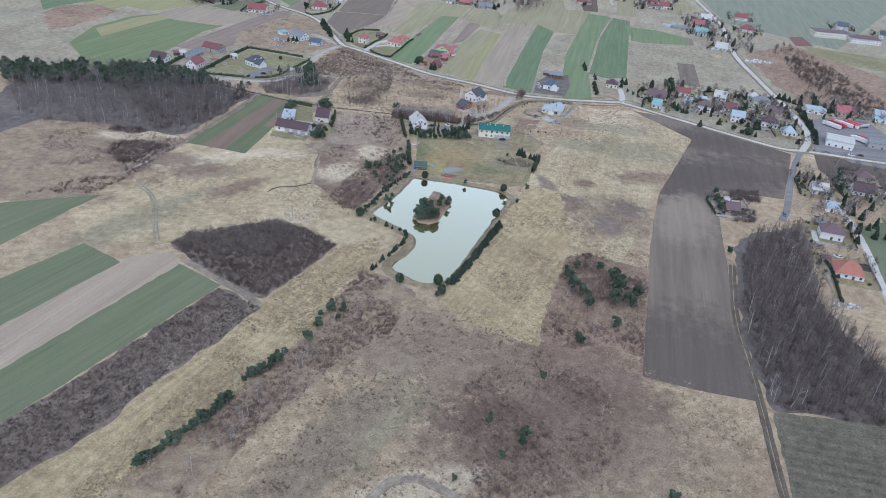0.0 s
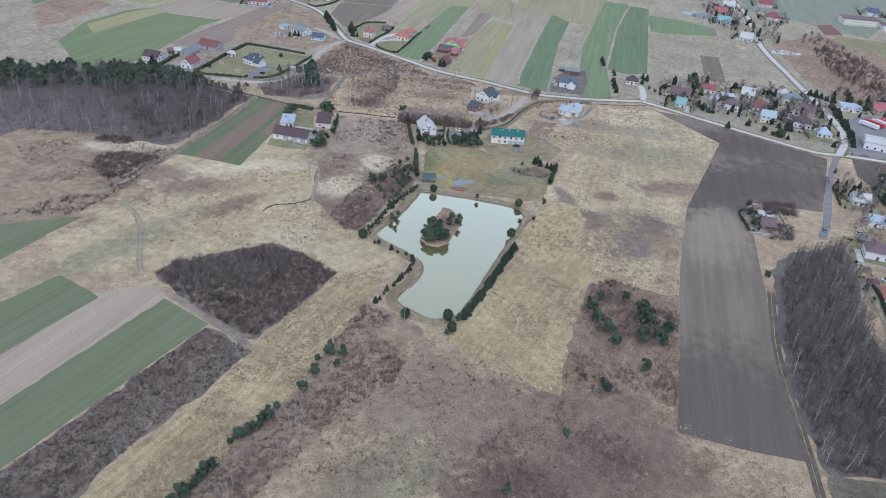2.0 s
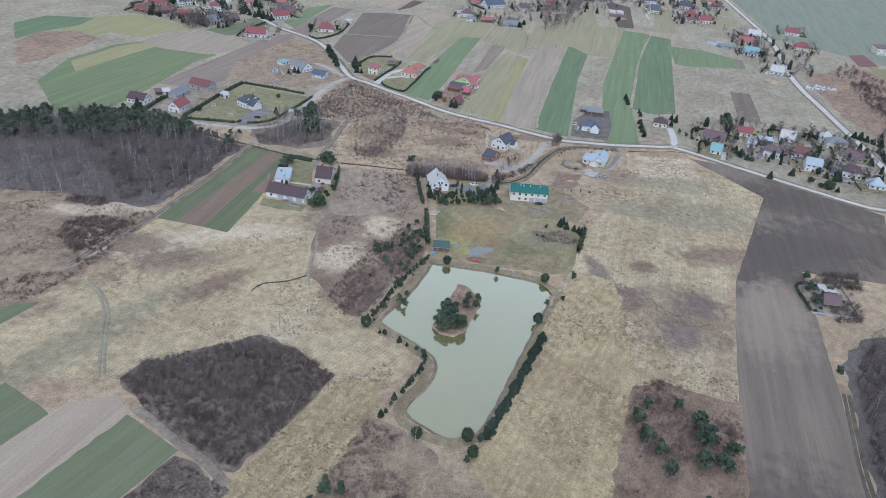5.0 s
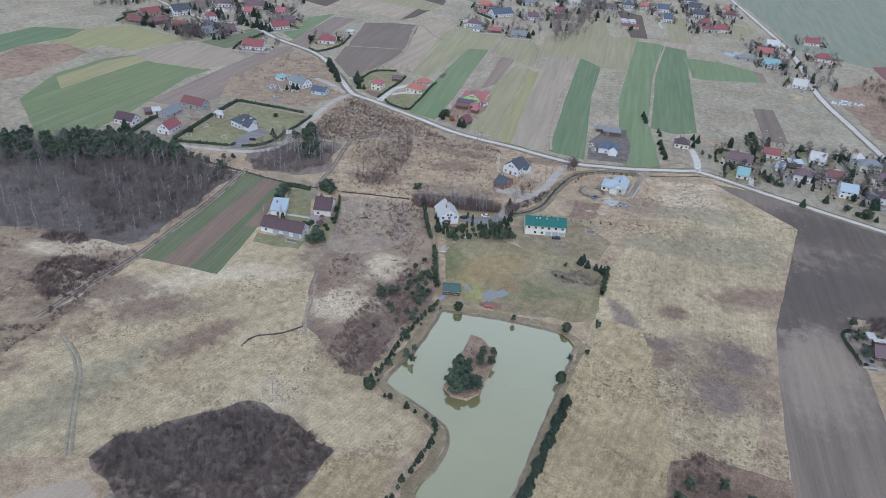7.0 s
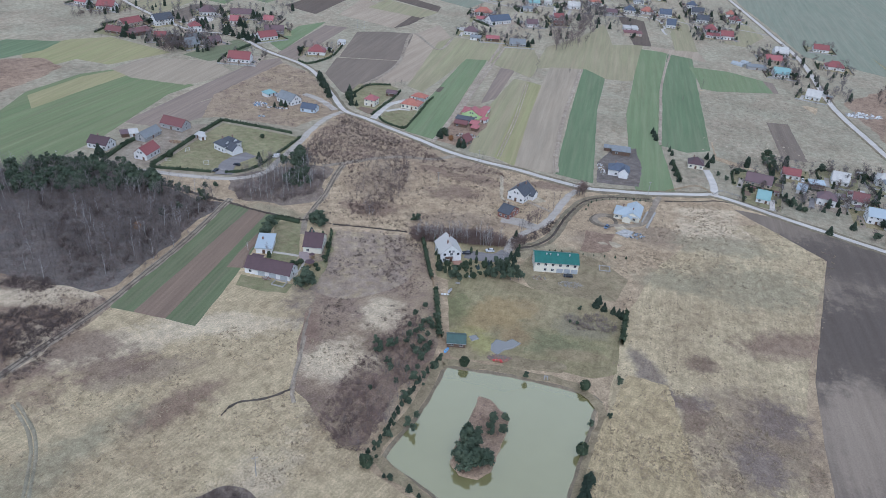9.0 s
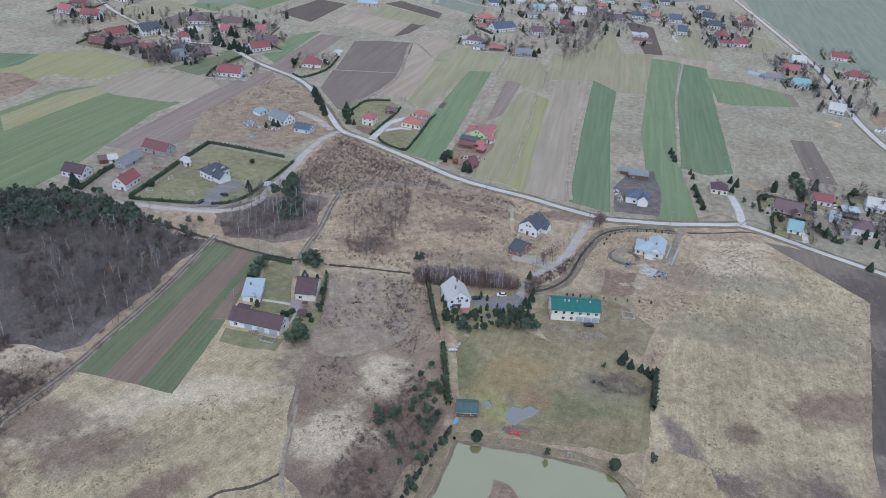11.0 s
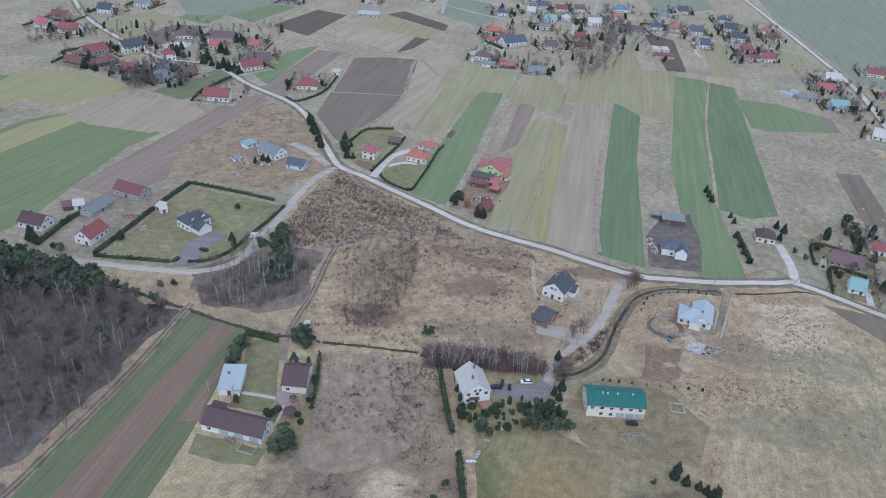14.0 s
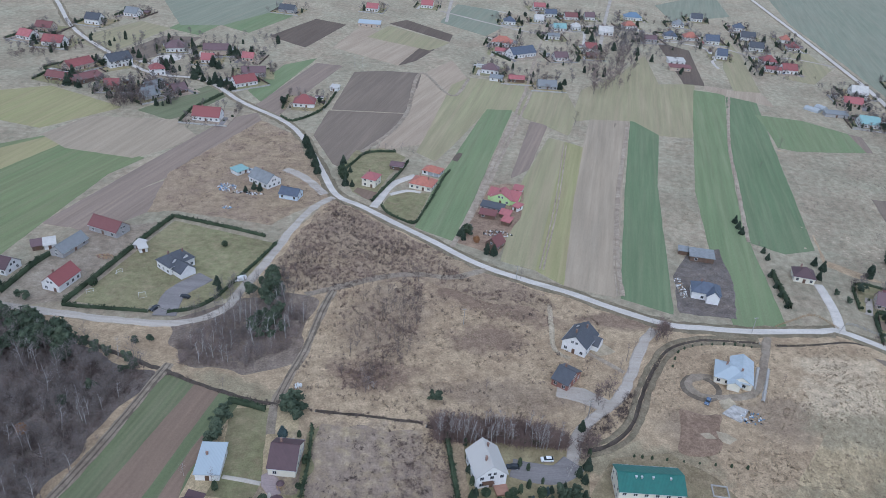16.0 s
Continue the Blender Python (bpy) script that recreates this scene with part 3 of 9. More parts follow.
field(LITTER, [(156.0, 355.2), (171.2, 374.5), (206.6, 392.5), (199.8, 357.9), (183.2, 315.3), (184.0, 278.1), (192.9, 244.7), (188.2, 217.9), (132.5, 223.9), (133.2, 253.6), (141.2, 297.7)], "brown leaf litter under a bare wood", "scrubland")
field(soil("orchard_floor", (0.24, 0.22, 0.165), (0.26, 0.23, 0.175), (0.17, 0.165, 0.115), -10, rows=4.5, amp=0.55), [(132.1, 221.6), (155.3, 221.2), (189.0, 219.5), (156.6, 157.3), (117.6, 152.8), (125.8, 187.4)], "dark green nursery ground in rows", "field")
field(LITTER, [(-326.7, 465.2), (-307.5, 471.4), (-319.4, 521.2), (-244.6, 563.3), (-187.4, 537.7), (-160.4, 525.6), (-161.0, 493.1), (-170.1, 439.9), (-193.8, 418.5), (-231.6, 417.6), (-261.4, 390.8), (-273.8, 378.8)], "grey brown floor of a bare wood", "scrubland")
field(ASPHALT, [(-301.4, 900.2), (-301.2, 913.8), (-295.1, 922.7), (-284.5, 922.5), (-281.7, 909.6), (-290.0, 897.1), (-296.3, 892.0)], "pale concrete farmyard", "pavement", rag=0.3)
band(ASPHALT, [(-317.1, 902.1), (-305.6, 895.6), (-297.7, 893.2)], 3.0, "pale concrete drive", "pavement", rag=0.2)
for pts in ([(-29.6, 1069.3), (-4.3, 1055.5), (25.1, 1031.3)], [(152.8, 1116.6), (178.4, 1111.1), (198.1, 1094.9), (191.7, 1043.1), (192.1, 1024.1)], [(-30.5, 1200.1), (-17.4, 1193.2), (-4.5, 1186.3)], [(66.0, 1059.0), (72.1, 1094.3), (77.7, 1158.2)]):
    band(ASPHALT, pts, 2.4, "pale village lane between plots", "road", rag=0.2)
# garden plot and weeds north of the pond
field(PLOT, [(-145.7, 525.4), (-133.5, 522.4), (-153.8, 422.6), (-164.1, 424.2)], "narrow green garden strip", rag=0.3)
field(DUG, [(-133.5, 522.4), (-123.1, 519.8), (-139.2, 420.0), (-153.8, 422.6)], "narrow brown dug garden strip", rag=0.3)
field(PLOT, [(-123.1, 519.8), (-114.6, 516.9), (-120.0, 487.6), (-121.9, 454.5), (-126.1, 416.8), (-139.2, 420.0)], "narrow green strip beside a dug bed", rag=0.3)
field(WEEDS, [(-83.2, 507.2), (-50.2, 506.9), (-43.6, 490.9), (-40.8, 475.9), (-44.7, 461.4), (-59.5, 449.3), (-73.4, 444.0), (-81.7, 447.8), (-81.3, 473.5)], "violet grey field of dead weeds")
field(BRAMBLE, [(-83.4, 449.0), (-73.4, 445.0), (-59.5, 450.3), (-44.7, 462.4), (-40.8, 476.0), (-43.6, 491.0), (-37.0, 488.0), (-31.0, 455.0), (-27.5, 437.0), (-28.0, 415.0), (-36.0, 398.0), (-43.0, 378.0), (-47.5, 362.0), (-56.0, 358.5), (-66.5, 370.5), (-77.0, 384.5), (-79.4, 396.0), (-82.5, 420.0)], "brambles and bleached grass beside the pond", "scrubland")
field(WILD, [(-165.0, 424.0), (-176.0, 432.0), (-196.0, 436.0), (-220.0, 441.0), (-262.0, 440.0), (-275.0, 405.0), (-246.0, 345.0), (-226.0, 328.0), (-186.0, 346.0), (-184.0, 370.0), (-172.0, 402.0)], "reddish wild grassland with dark brush", "scrubland")
field(MEADOW, [(-23.9, 467.5), (-4.0, 478.6), (14.5, 468.2), (40.5, 463.9), (53.9, 452.3), (45.9, 411.4), (36.3, 407.2), (16.4, 410.6), (-1.8, 411.6), (-20.1, 412.5)], "damp brownish green lawn by the pond")
field(BANK_GRASS, [(9.2, 486.6), (18.4, 503.6), (38.9, 508.1), (52.3, 498.5), (61.6, 484.6), (52.6, 464.6), (29.4, 464.3), (14.6, 470.3)], "bare trodden building ground")
field(WILD, [(-111.9, 682.2), (-80.2, 656.1), (-29.2, 620.5), (-0.2, 604.4), (4.2, 593.6), (-28.9, 595.1), (-58.4, 609.5), (-83.6, 600.3), (-107.8, 591.5), (-126.1, 593.2), (-122.6, 633.2)], "reddish brown rough scrub inside a road fork", "scrubland")
field(SCRUB, [(-156.5, 557.9), (-141.9, 570.4), (-118.9, 585.1), (-101.0, 583.5), (-100.9, 540.0), (-118.1, 530.7), (-143.0, 533.9)], "grey brown floor under bare birches", "scrubland")
field(LITTER, [(-223.3, 551.5), (-196.6, 540.3), (-169.7, 530.1), (-150.8, 526.1), (-157.2, 498.2), (-163.0, 465.6), (-189.1, 439.0), (-265.1, 544.9)], "dark floor under a mixed wood", "scrubland")
# north side
field(SPRING, [(-327.8, 609.7), (-334.1, 667.2), (-318.9, 715.7), (-298.8, 736.3), (-268.0, 727.4), (-230.9, 713.6), (-241.5, 688.4), (-246.6, 633.4), (-249.7, 596.8), (-260.1, 557.9), (-262.4, 523.4)], "large green field in long strips")
field(YELLOW, [(-315.6, 710.2), (-297.9, 734.6), (-282.7, 732.4), (-299.4, 682.2), (-313.5, 636.7), (-329.7, 660.8)], "yellowish green field strip")
field(YELLOW, [(-394.7, 768.0), (-370.6, 804.6), (-343.7, 822.4), (-311.9, 807.9), (-278.9, 792.3), (-310.7, 745.3), (-340.2, 752.4), (-357.1, 711.3)], "dull olive meadow")
field(TAN_N, [(-304.5, 734.9), (-290.5, 771.3), (-236.4, 778.2), (-214.7, 754.3), (-222.4, 731.5), (-237.1, 712.2), (-280.8, 718.1)], "patchy tan and brown fallow field")
field(GREEN, [(-266.1, 789.8), (-236.9, 855.0), (-217.5, 838.5), (-230.2, 793.2), (-239.9, 777.3)], "green field beside a red roofed house")
field(HARROW_W, [(-246.6, 627.9), (-227.7, 701.7), (-204.5, 786.1), (-188.2, 803.9), (-181.5, 789.6), (-207.6, 692.4), (-229.7, 649.3), (-233.5, 626.2)], "long brown harrowed strip")
field(HARROW_W, [(-237.5, 629.6), (-229.7, 649.3), (-208.4, 686.1), (-201.5, 676.4), (-202.8, 648.7), (-219.4, 621.3)], "brown harrowed strip")
field(WILD, [(-209.6, 697.5), (-181.5, 789.6), (-149.2, 766.7), (-126.3, 719.5), (-113.4, 687.0), (-133.8, 655.5), (-137.4, 646.6), (-189.7, 653.2), (-202.3, 648.8)], "rough pale grass with brown weeds")
field(LAWN, [(-199.4, 566.4), (-192.7, 604.2), (-185.3, 641.3), (-157.1, 634.5), (-130.3, 627.8), (-134.9, 601.5), (-139.4, 578.2), (-165.7, 563.3)], "wide mown garden lawn", rag=0.2)
field(TRACK, [(-236.9, 574.8), (-232.8, 594.7), (-222.0, 620.8), (-204.9, 632.8), (-188.0, 640.8), (-193.9, 604.0), (-201.1, 567.4), (-221.1, 559.9), (-240.6, 556.8)], "worn farmyard ground")
field(HARROW, [(-137.6, 916.5), (-114.4, 926.6), (-83.6, 929.0), (-82.9, 883.4), (-86.5, 829.7), (-139.0, 823.6)], "dark brown ploughed field by a track")
field(HARROW, [(-140.6, 820.8), (-86.6, 827.2), (-93.1, 788.3), (-106.3, 748.6), (-111.9, 722.6), (-120.7, 729.2), (-141.3, 771.6)], "dark brown ploughed field below a track")
field(HARROW_W, [(-194.4, 811.8), (-173.0, 932.6), (-150.5, 930.8), (-161.3, 876.1), (-173.0, 801.9)], "brown harrowed field strip")
field(GREEN_N, [(-207.2, 849.3), (-196.6, 920.4), (-175.7, 945.7), (-186.3, 869.1), (-191.7, 827.2)], "green field strip")
field(STUBBLE, [(-86.0, 825.0), (-81.9, 926.3), (-59.4, 974.2), (-43.7, 921.3), (-57.2, 837.1), (-70.6, 773.0), (-99.8, 753.8), (-92.3, 788.5)], "pale rough grassland")
field(OLIVE, [(-71.9, 758.2), (-56.2, 905.5), (-42.9, 927.9), (8.3, 923.5), (-8.5, 854.6), (-27.3, 852.3), (-50.1, 774.8), (-59.5, 747.1)], "olive green meadow strip")
field(GREEN_N, [(-63.7, 657.9), (-57.0, 709.8), (-27.3, 852.3), (-8.5, 854.6), (-23.8, 764.2), (-42.4, 646.0)], "bright green field strip", rag=0.4)
field(HARROW_W, [(-11.7, 731.3), (5.1, 833.4), (16.4, 829.2), (-0.7, 746.5)], "brown dug strip")
field(OLIVE, [(-18.8, 630.9), (-6.9, 720.1), (16.3, 803.6), (26.9, 798.7), (10.4, 700.7), (-2.3, 625.1)], "brownish olive field strip", rag=0.4)
field(YELLOW, [(-2.3, 625.1), (10.4, 700.7), (26.9, 798.7), (38.5, 791.1), (23.6, 703.3), (10.5, 613.5)], "yellow green field strip", rag=0.4)
field(TAN_N, [(10.5, 613.5), (23.6, 703.3), (38.5, 791.1), (50.2, 849.4), (78.9, 851.7), (55.8, 733.0), (34.1, 606.7)], "brown olive field strip", rag=0.4)
field(DEEP, [(36.7, 606.6), (58.7, 733.6), (80.9, 853.4), (100.5, 847.3), (78.1, 737.6), (58.3, 597.2)], "deep green field strip", rag=0.4)
field(PARISH, [(95.8, 816.8), (121.6, 828.3), (100.2, 734.0), (90.9, 668.9), (78.4, 648.9), (72.9, 659.6)], "pale rough strip of dead grass")
field(GREEN_N, [(149.5, 947.0), (175.2, 941.7), (140.7, 806.1), (117.3, 693.1), (108.5, 593.6), (84.9, 592.2), (90.5, 651.0), (101.7, 734.3)], "long green field strip", rag=0.4)
field(DEEP, [(175.5, 935.8), (197.5, 929.8), (177.5, 822.8), (149.8, 671.4), (132.1, 664.1), (116.5, 673.5), (130.3, 740.1), (148.7, 829.1)], "deep green field strip", rag=0.4)
field(OLIVE, [(34.8, 842.0), (51.4, 920.2), (93.3, 980.6), (125.4, 1046.6), (121.4, 955.1), (154.5, 964.4), (120.5, 826.9), (97.2, 828.1), (82.0, 854.9), (50.2, 849.4)], "light olive meadow")
field(OLIVE, [(-8.9, 855.7), (18.8, 926.5), (36.9, 916.2), (40.9, 862.0), (30.0, 812.2), (13.2, 830.7), (1.2, 839.6)], "small green meadow by a lane")
field(HARROW_W, [(234.5, 809.9), (248.2, 866.5), (256.5, 861.0), (246.8, 807.7)], "brown dug strip at a field end", rag=0.3)
field(GREEN_N, [(186.4, 893.7), (222.1, 888.3), (248.5, 866.3), (244.8, 801.3), (214.4, 812.4), (181.9, 823.8), (185.3, 849.0)], "dull green brown field")
field(GRASS, [(179.5, 819.0), (213.5, 810.2), (273.0, 795.9), (192.2, 635.8), (160.4, 646.3), (149.7, 655.5), (160.3, 708.2)], "pale fallow with dead weeds")
field(HARROW, [(208.7, 746.2), (224.1, 749.3), (220.7, 692.3), (197.2, 669.6)], "brown dug strip in pale fallow")
field(PLOUGH, [(150.1, 1108.7), (176.9, 1083.8), (163.2, 963.6), (146.0, 962.0)], "dark brown ploughed garden field")
field(OLIVE, [(233.0, 1148.2), (228.3, 1078.6), (209.8, 955.7), (187.4, 954.3), (197.9, 1029.5)], "olive meadow among houses")
field(STUBBLE, [(163.2, 963.6), (187.4, 954.3), (209.8, 955.7), (209.9, 918.7), (177.5, 936.3), (162.0, 950.5)], "pale grass margin")
field(LAWN, [(-115.5, 722.3), (-110.5, 752.0), (-93.3, 760.0), (-78.8, 748.6), (-86.3, 717.2), (-92.0, 684.1), (-102.5, 693.1)], "green garden behind a red roofed house", "garden", rag=0.4)
field(DUG, [(-102.5, 693.1), (-101.0, 699.0), (-89.5, 694.5), (-92.0, 684.1)], "dug front garden bed", "garden", rag=0.3)
field(LAWN, [(-83.8, 676.5), (-81.5, 690.5), (-71.3, 698.4), (-59.9, 698.7), (-65.2, 663.4), (-73.0, 666.0)], "small round front lawn inside a hedge", "garden", rag=0.3)
field(FALLOW, [(-41.5, 645.9), (-37.0, 661.0), (-32.2, 685.3), (-26.6, 716.7), (-12.5, 722.5), (-5.8, 716.6), (-9.8, 675.4), (-22.3, 637.2), (-32.6, 641.6)], "worn brown yard crowded with sheds", "garden", rag=0.4)
field(PLOUGH, [(-48.5, 750.0), (-45.6, 763.3), (-42.7, 762.4), (-45.6, 748.8)], "small dark dug patch in a green field", rag=0.3)
field(LITTER, [(66.4, 630.7), (79.5, 656.4), (96.4, 662.8), (94.4, 627.8), (87.4, 597.6), (62.2, 599.1)], "muddy yard round a new house", "garden", rag=0.6)
field(FALLOW, [(-394.1, 696.6), (-395.8, 731.5), (-365.3, 746.5), (-341.1, 729.2), (-342.9, 694.4), (-352.6, 655.8), (-361.9, 642.8)], "reddish fallow patch among green strips")
field(DEEP, [(-428.6, 754.2), (-417.7, 788.0), (-375.2, 796.0), (-375.5, 766.3), (-395.8, 731.5), (-400.9, 708.0)], "far green strip beside a fallow")
# far north
field(OLIVE, [(-390.1, 939.8), (-358.7, 1018.6), (-325.7, 1003.2), (-339.9, 915.6)], "far green field")
field(HARROW, [(-335.1, 910.1), (-320.2, 975.3), (-289.0, 981.7), (-291.2, 938.3), (-310.9, 897.3)], "far brown field")
field(GREEN_N, [(-325.7, 1003.2), (-312.7, 1093.7), (-275.8, 1089.1), (-293.9, 988.4)], "far green field strip")
field(FAR_GREEN, [(-399.2, 1162.9), (-260.0, 1223.1), (-252.5, 1090.0), (-281.0, 1030.3), (-319.9, 1016.4)], "far meadow in pale strips")
field(GREEN_N, [(-283.4, 1029.4), (-254.4, 1097.3), (-229.2, 1090.9), (-253.4, 1010.8)], "far green field strip")
field(PLOUGH, [(-231.6, 1005.4), (-204.4, 1084.7), (-171.8, 1071.7), (-192.5, 977.6)], "far dark ploughed field")
field(STUBBLE, [(-168.4, 985.4), (-155.8, 1072.5), (-90.7, 1014.6), (-104.6, 946.3)], "far pale stubble field")
field(PLOUGH, [(-104.6, 946.3), (-90.4, 1010.6), (-77.9, 1006.6), (-91.5, 964.4)], "far brown strip")
field(OLIVE, [(-144.0, 1030.7), (-128.3, 1082.3), (-65.0, 1035.5), (-81.7, 1001.4)], "far olive field")
field(PLOUGH, [(-129.4, 1091.8), (-113.9, 1112.7), (-63.7, 1066.9), (-65.2, 1039.7)], "far dark strip")
field(FAR_GREEN, [(-78.0, 1115.4), (-63.8, 1211.7), (-17.4, 1193.2), (-8.7, 1127.4), (-29.7, 1073.9)], "far bluish green meadow")
field(FAR_GREEN, [(185.5, 1303.6), (286.9, 1418.2), (270.1, 1271.2), (187.7, 1211.4)], "far green paddock")
field(FAR_GREEN, [(386.0, 1547.8), (1149.3, 1949.8), (430.7, 882.9), (328.3, 976.7), (336.0, 1121.0), (339.8, 1251.7)], "wide pale green fields beyond the road")
field(OLIVE, [(308.2, 1160.9), (309.2, 1053.0), (271.8, 997.1), (249.8, 1008.2)], "far olive paddock")
field(PARISH, [(178.5, 815.6), (255.4, 829.2), (274.5, 702.4), (265.0, 656.0), (188.5, 631.4), (151.9, 660.6)], "pale fallow with dead weeds")
field(HARROW, [(213.3, 745.0), (230.3, 745.1), (216.7, 665.2), (199.4, 668.0)], "brown dug strip")
field(FALLOW, [(304.5, 817.0), (377.4, 882.9), (432.5, 766.1), (464.2, 686.4), (424.0, 614.8), (308.7, 638.3), (295.3, 700.3)], "rough brown grassland beyond the road")
field(LAWN, [(408.0, 997.8), (402.5, 879.9), (494.2, 853.2), (558.0, 853.2), (513.3, 773.8), (421.4, 803.9), (385.6, 836.2)], "sports ground lawn by a school")
field(PLOUGH, [(265.7, 527.6), (315.3, 518.7), (346.5, 521.4), (322.7, 475.8), (260.3, 447.6), (254.1, 487.6)], "dark garden plot")
field(GREEN, [(238.4, 395.8), (263.0, 408.3), (288.5, 410.1), (244.9, 326.6), (225.3, 333.7), (235.0, 371.3)], "green field by a lane")
field(PAVING, [(289.2, 597.6), (310.8, 595.8), (317.8, 545.0), (320.1, 525.4), (306.0, 500.7), (284.4, 507.5), (273.3, 530.7), (278.5, 560.6)], "grey concrete transport yard", "pavement", rag=0.3)
field(soil("red_court", (0.24, 0.13, 0.12), (0.22, 0.12, 0.11), (0.2, 0.12, 0.1), 0, patch=0.2, tilled=True), [(390.5, 926.5), (410.0, 934.6), (404.6, 888.5), (382.9, 879.9)], "dull red sports court", "court", rag=0.2)

YARD_Z = level()
layer[0] += 14
yard_count = [0]


def yard(mat, x, y, rot, w, d):
    """The garden round a house."""
    yard_count[0] += 1
    z = YARD_Z + 0.002 * (yard_count[0] % 13)
    corner = [pose(x, y, 0, 0, 0, rot) @ Vector((sx * w / 2, sy * d / 2 + 3, 0)) for sx, sy in ((-1, -1), (1, -1), (1, 1), (-1, 1))]
    loop = ragged_loop([(c.x, c.y) for c in corner], 4.0, 0.5, yard_count[0])
    n = len(loop)
    verts = [(px, py, z) for px, py in loop] + [(px, py, -0.02) for px, py in loop]
    faces = [tuple(range(n))] + [(i, (i + 1) % n, n + (i + 1) % n, n + i) for i in range(n)]
    tagged(mesh_object("garden", verts, faces, mat), "worn lawn and beds round a village house", "garden", kind="structure")


# ---- roads and tracks ----
MAIN = [(-575.4, 1227.5), (-468.6, 1073.3), (-403.0, 976.0), (-336.5, 907.9), (-288.2, 869.4), (-246.4, 863.7), (-203.4, 821.7), (-167.6, 793.1), (-148.2, 767.0), (-126.3, 719.5), (-111.3, 687.4), (-95.1, 675.7), (-74.7, 659.7), (-55.7, 645.4), (-29.3, 624.7), (-5.0, 613.4), (13.1, 606.6), (30.2, 597.7), (53.9, 588.2), (71.3, 587.9), (91.4, 588.5), (123.0, 593.3), (135.7, 593.5)] + [(173.6, 566.2), (210.6, 540.4), (238.7, 522.6), (255.0, 521.4), (274.8, 518.9), (312.4, 512.6), (365.4, 510.5), (443.1, 504.7)]
band(VERGE, MAIN, 8.0, "worn grassy road verge", "road_verge", rag=0.8)
band(ASPHALT, MAIN, 3.7, "pale narrow asphalt village road")
SECOND = [(255.0, 521.4), (268.4, 545.7), (277.0, 575.4), (280.7, 622.2), (283.9, 714.8), (289.1, 806.4)] + [(315.6, 949.0), (324.4, 1077.2), (330.8, 1225.9), (336.9, 1399.9), (340.9, 1527.7)]
band(VERGE, SECOND, 8.0, "grey gravel verge of a road", "road_verge", rag=0.6)
band(ASPHALT, SECOND, 4.8, "straight pale asphalt road")
band(GRAVEL, [(-112.2, 683.6), (-120.3, 669.4), (-125.7, 646.4), (-130.6, 609.9), (-134.6, 587.1), (-137.2, 571.2), (-145.9, 561.1), (-158.3, 556.4), (-174.4, 555.9), (-191.0, 556.5), (-212.9, 557.9), (-242.9, 560.6)], 3.5, "pale grey gravel lane", rag=0.4)
band(DIRT, [(-43.8, 639.9), (-33.4, 692.1), (-16.1, 790.7), (3.9, 907.2), (19.2, 1023.4), (30.5, 1103.9), (41.3, 1215.6), (55.9, 1359.6)], 2.0, "narrow pale farm lane", rag=0.3)
band(PAVING, [(252.2, 518.4), (234.2, 482.6), (218.8, 446.4), (204.6, 412.8), (195.9, 395.9)], 3.2, "grey gravel side road", rag=0.3)
band(GRAVEL, [(47.5, 583.5), (42.1, 575.3), (35.4, 559.7), (29.0, 544.0), (24.1, 534.8), (19.8, 529.8), (13.6, 523.0), (8.8, 516.5), (5.7, 509.6), (4.4, 503.8), (3.0, 497.1)], 3.5, "winding gravel drive", rag=0.4)
band(PAVING, [(4.2, 500.2), (-1.1, 494.5), (-8.6, 494.0), (-17.1, 495.5)], 8.0, "grey paved house yard", "pavement", rag=0.3)
band(GRAVEL, [(1.3, 537.5), (10.8, 535.6), (19.8, 529.8)], 7.0, "grey gravel forecourt", "pavement", rag=0.5)
band(PALE, [(2.3, 595.6), (2.1, 578.2), (2.4, 562.4), (8.5, 557.7)], 1.3, "trodden sandy footpath", "path", rag=0.2)
band(DIRT, [(16.0, 562.5), (22.4, 557.8), (29.5, 551.7)], 1.4, "pale footpath to the drive", "path", rag=0.2)
band(TRACK, [(-26.5, 621.0), (-42.5, 611.1), (-58.5, 611.4), (-74.0, 606.8), (-93.1, 594.9), (-106.6, 586.2)], 3.2, "grey dirt track through scrub", "track", rag=0.4)
band(TRACK, [(-95.0, 591.3), (-96.9, 575.4), (-98.1, 547.6), (-100.7, 529.9), (-102.0, 514.1), (-99.8, 500.2)], 2.6, "pale dirt track to a farmhouse", "track", rag=0.4)
band(TRACK, [(-146.9, 532.1), (-153.8, 484.2), (-161.5, 448.6), (-167.5, 422.8), (-178.6, 390.4), (-184.6, 371.4)], 3.0, "rutted dirt track between field and wood", "track", rag=0.4)
def ruts(pts, gauge=1.7, width=0.6, label="dark wheel ruts of a dirt track", mat=RUT):
    l, r = sides(spline(pts, 6.0), gauge)
    for edge in (l, r):
        band(mat, edge, width, label, "track", rag=0.12)


ruts([(149.1, 335.9), (141.4, 307.6), (136.6, 287.6), (133.7, 269.7), (131.4, 249.6), (128.9, 231.5), (125.9, 212.1), (122.6, 192.1), (120.2, 174.5), (118.3, 156.9)], 1.9, 0.7)
ruts([(-146.9, 532.1), (-153.8, 484.2), (-161.5, 448.6), (-167.5, 422.8), (-178.6, 390.4), (-184.6, 371.4)], 1.8, 0.6)
ruts([(-95.0, 591.3), (-96.9, 575.4), (-98.1, 547.6), (-100.7, 529.9), (-102.0, 514.1)], 1.6, 0.5)
ruts([(78.5, 849.1), (54.1, 732.7), (40.0, 647.9), (35.8, 607.9)], 1.8, 0.4, "pale wheel marks between field strips", DIRT)
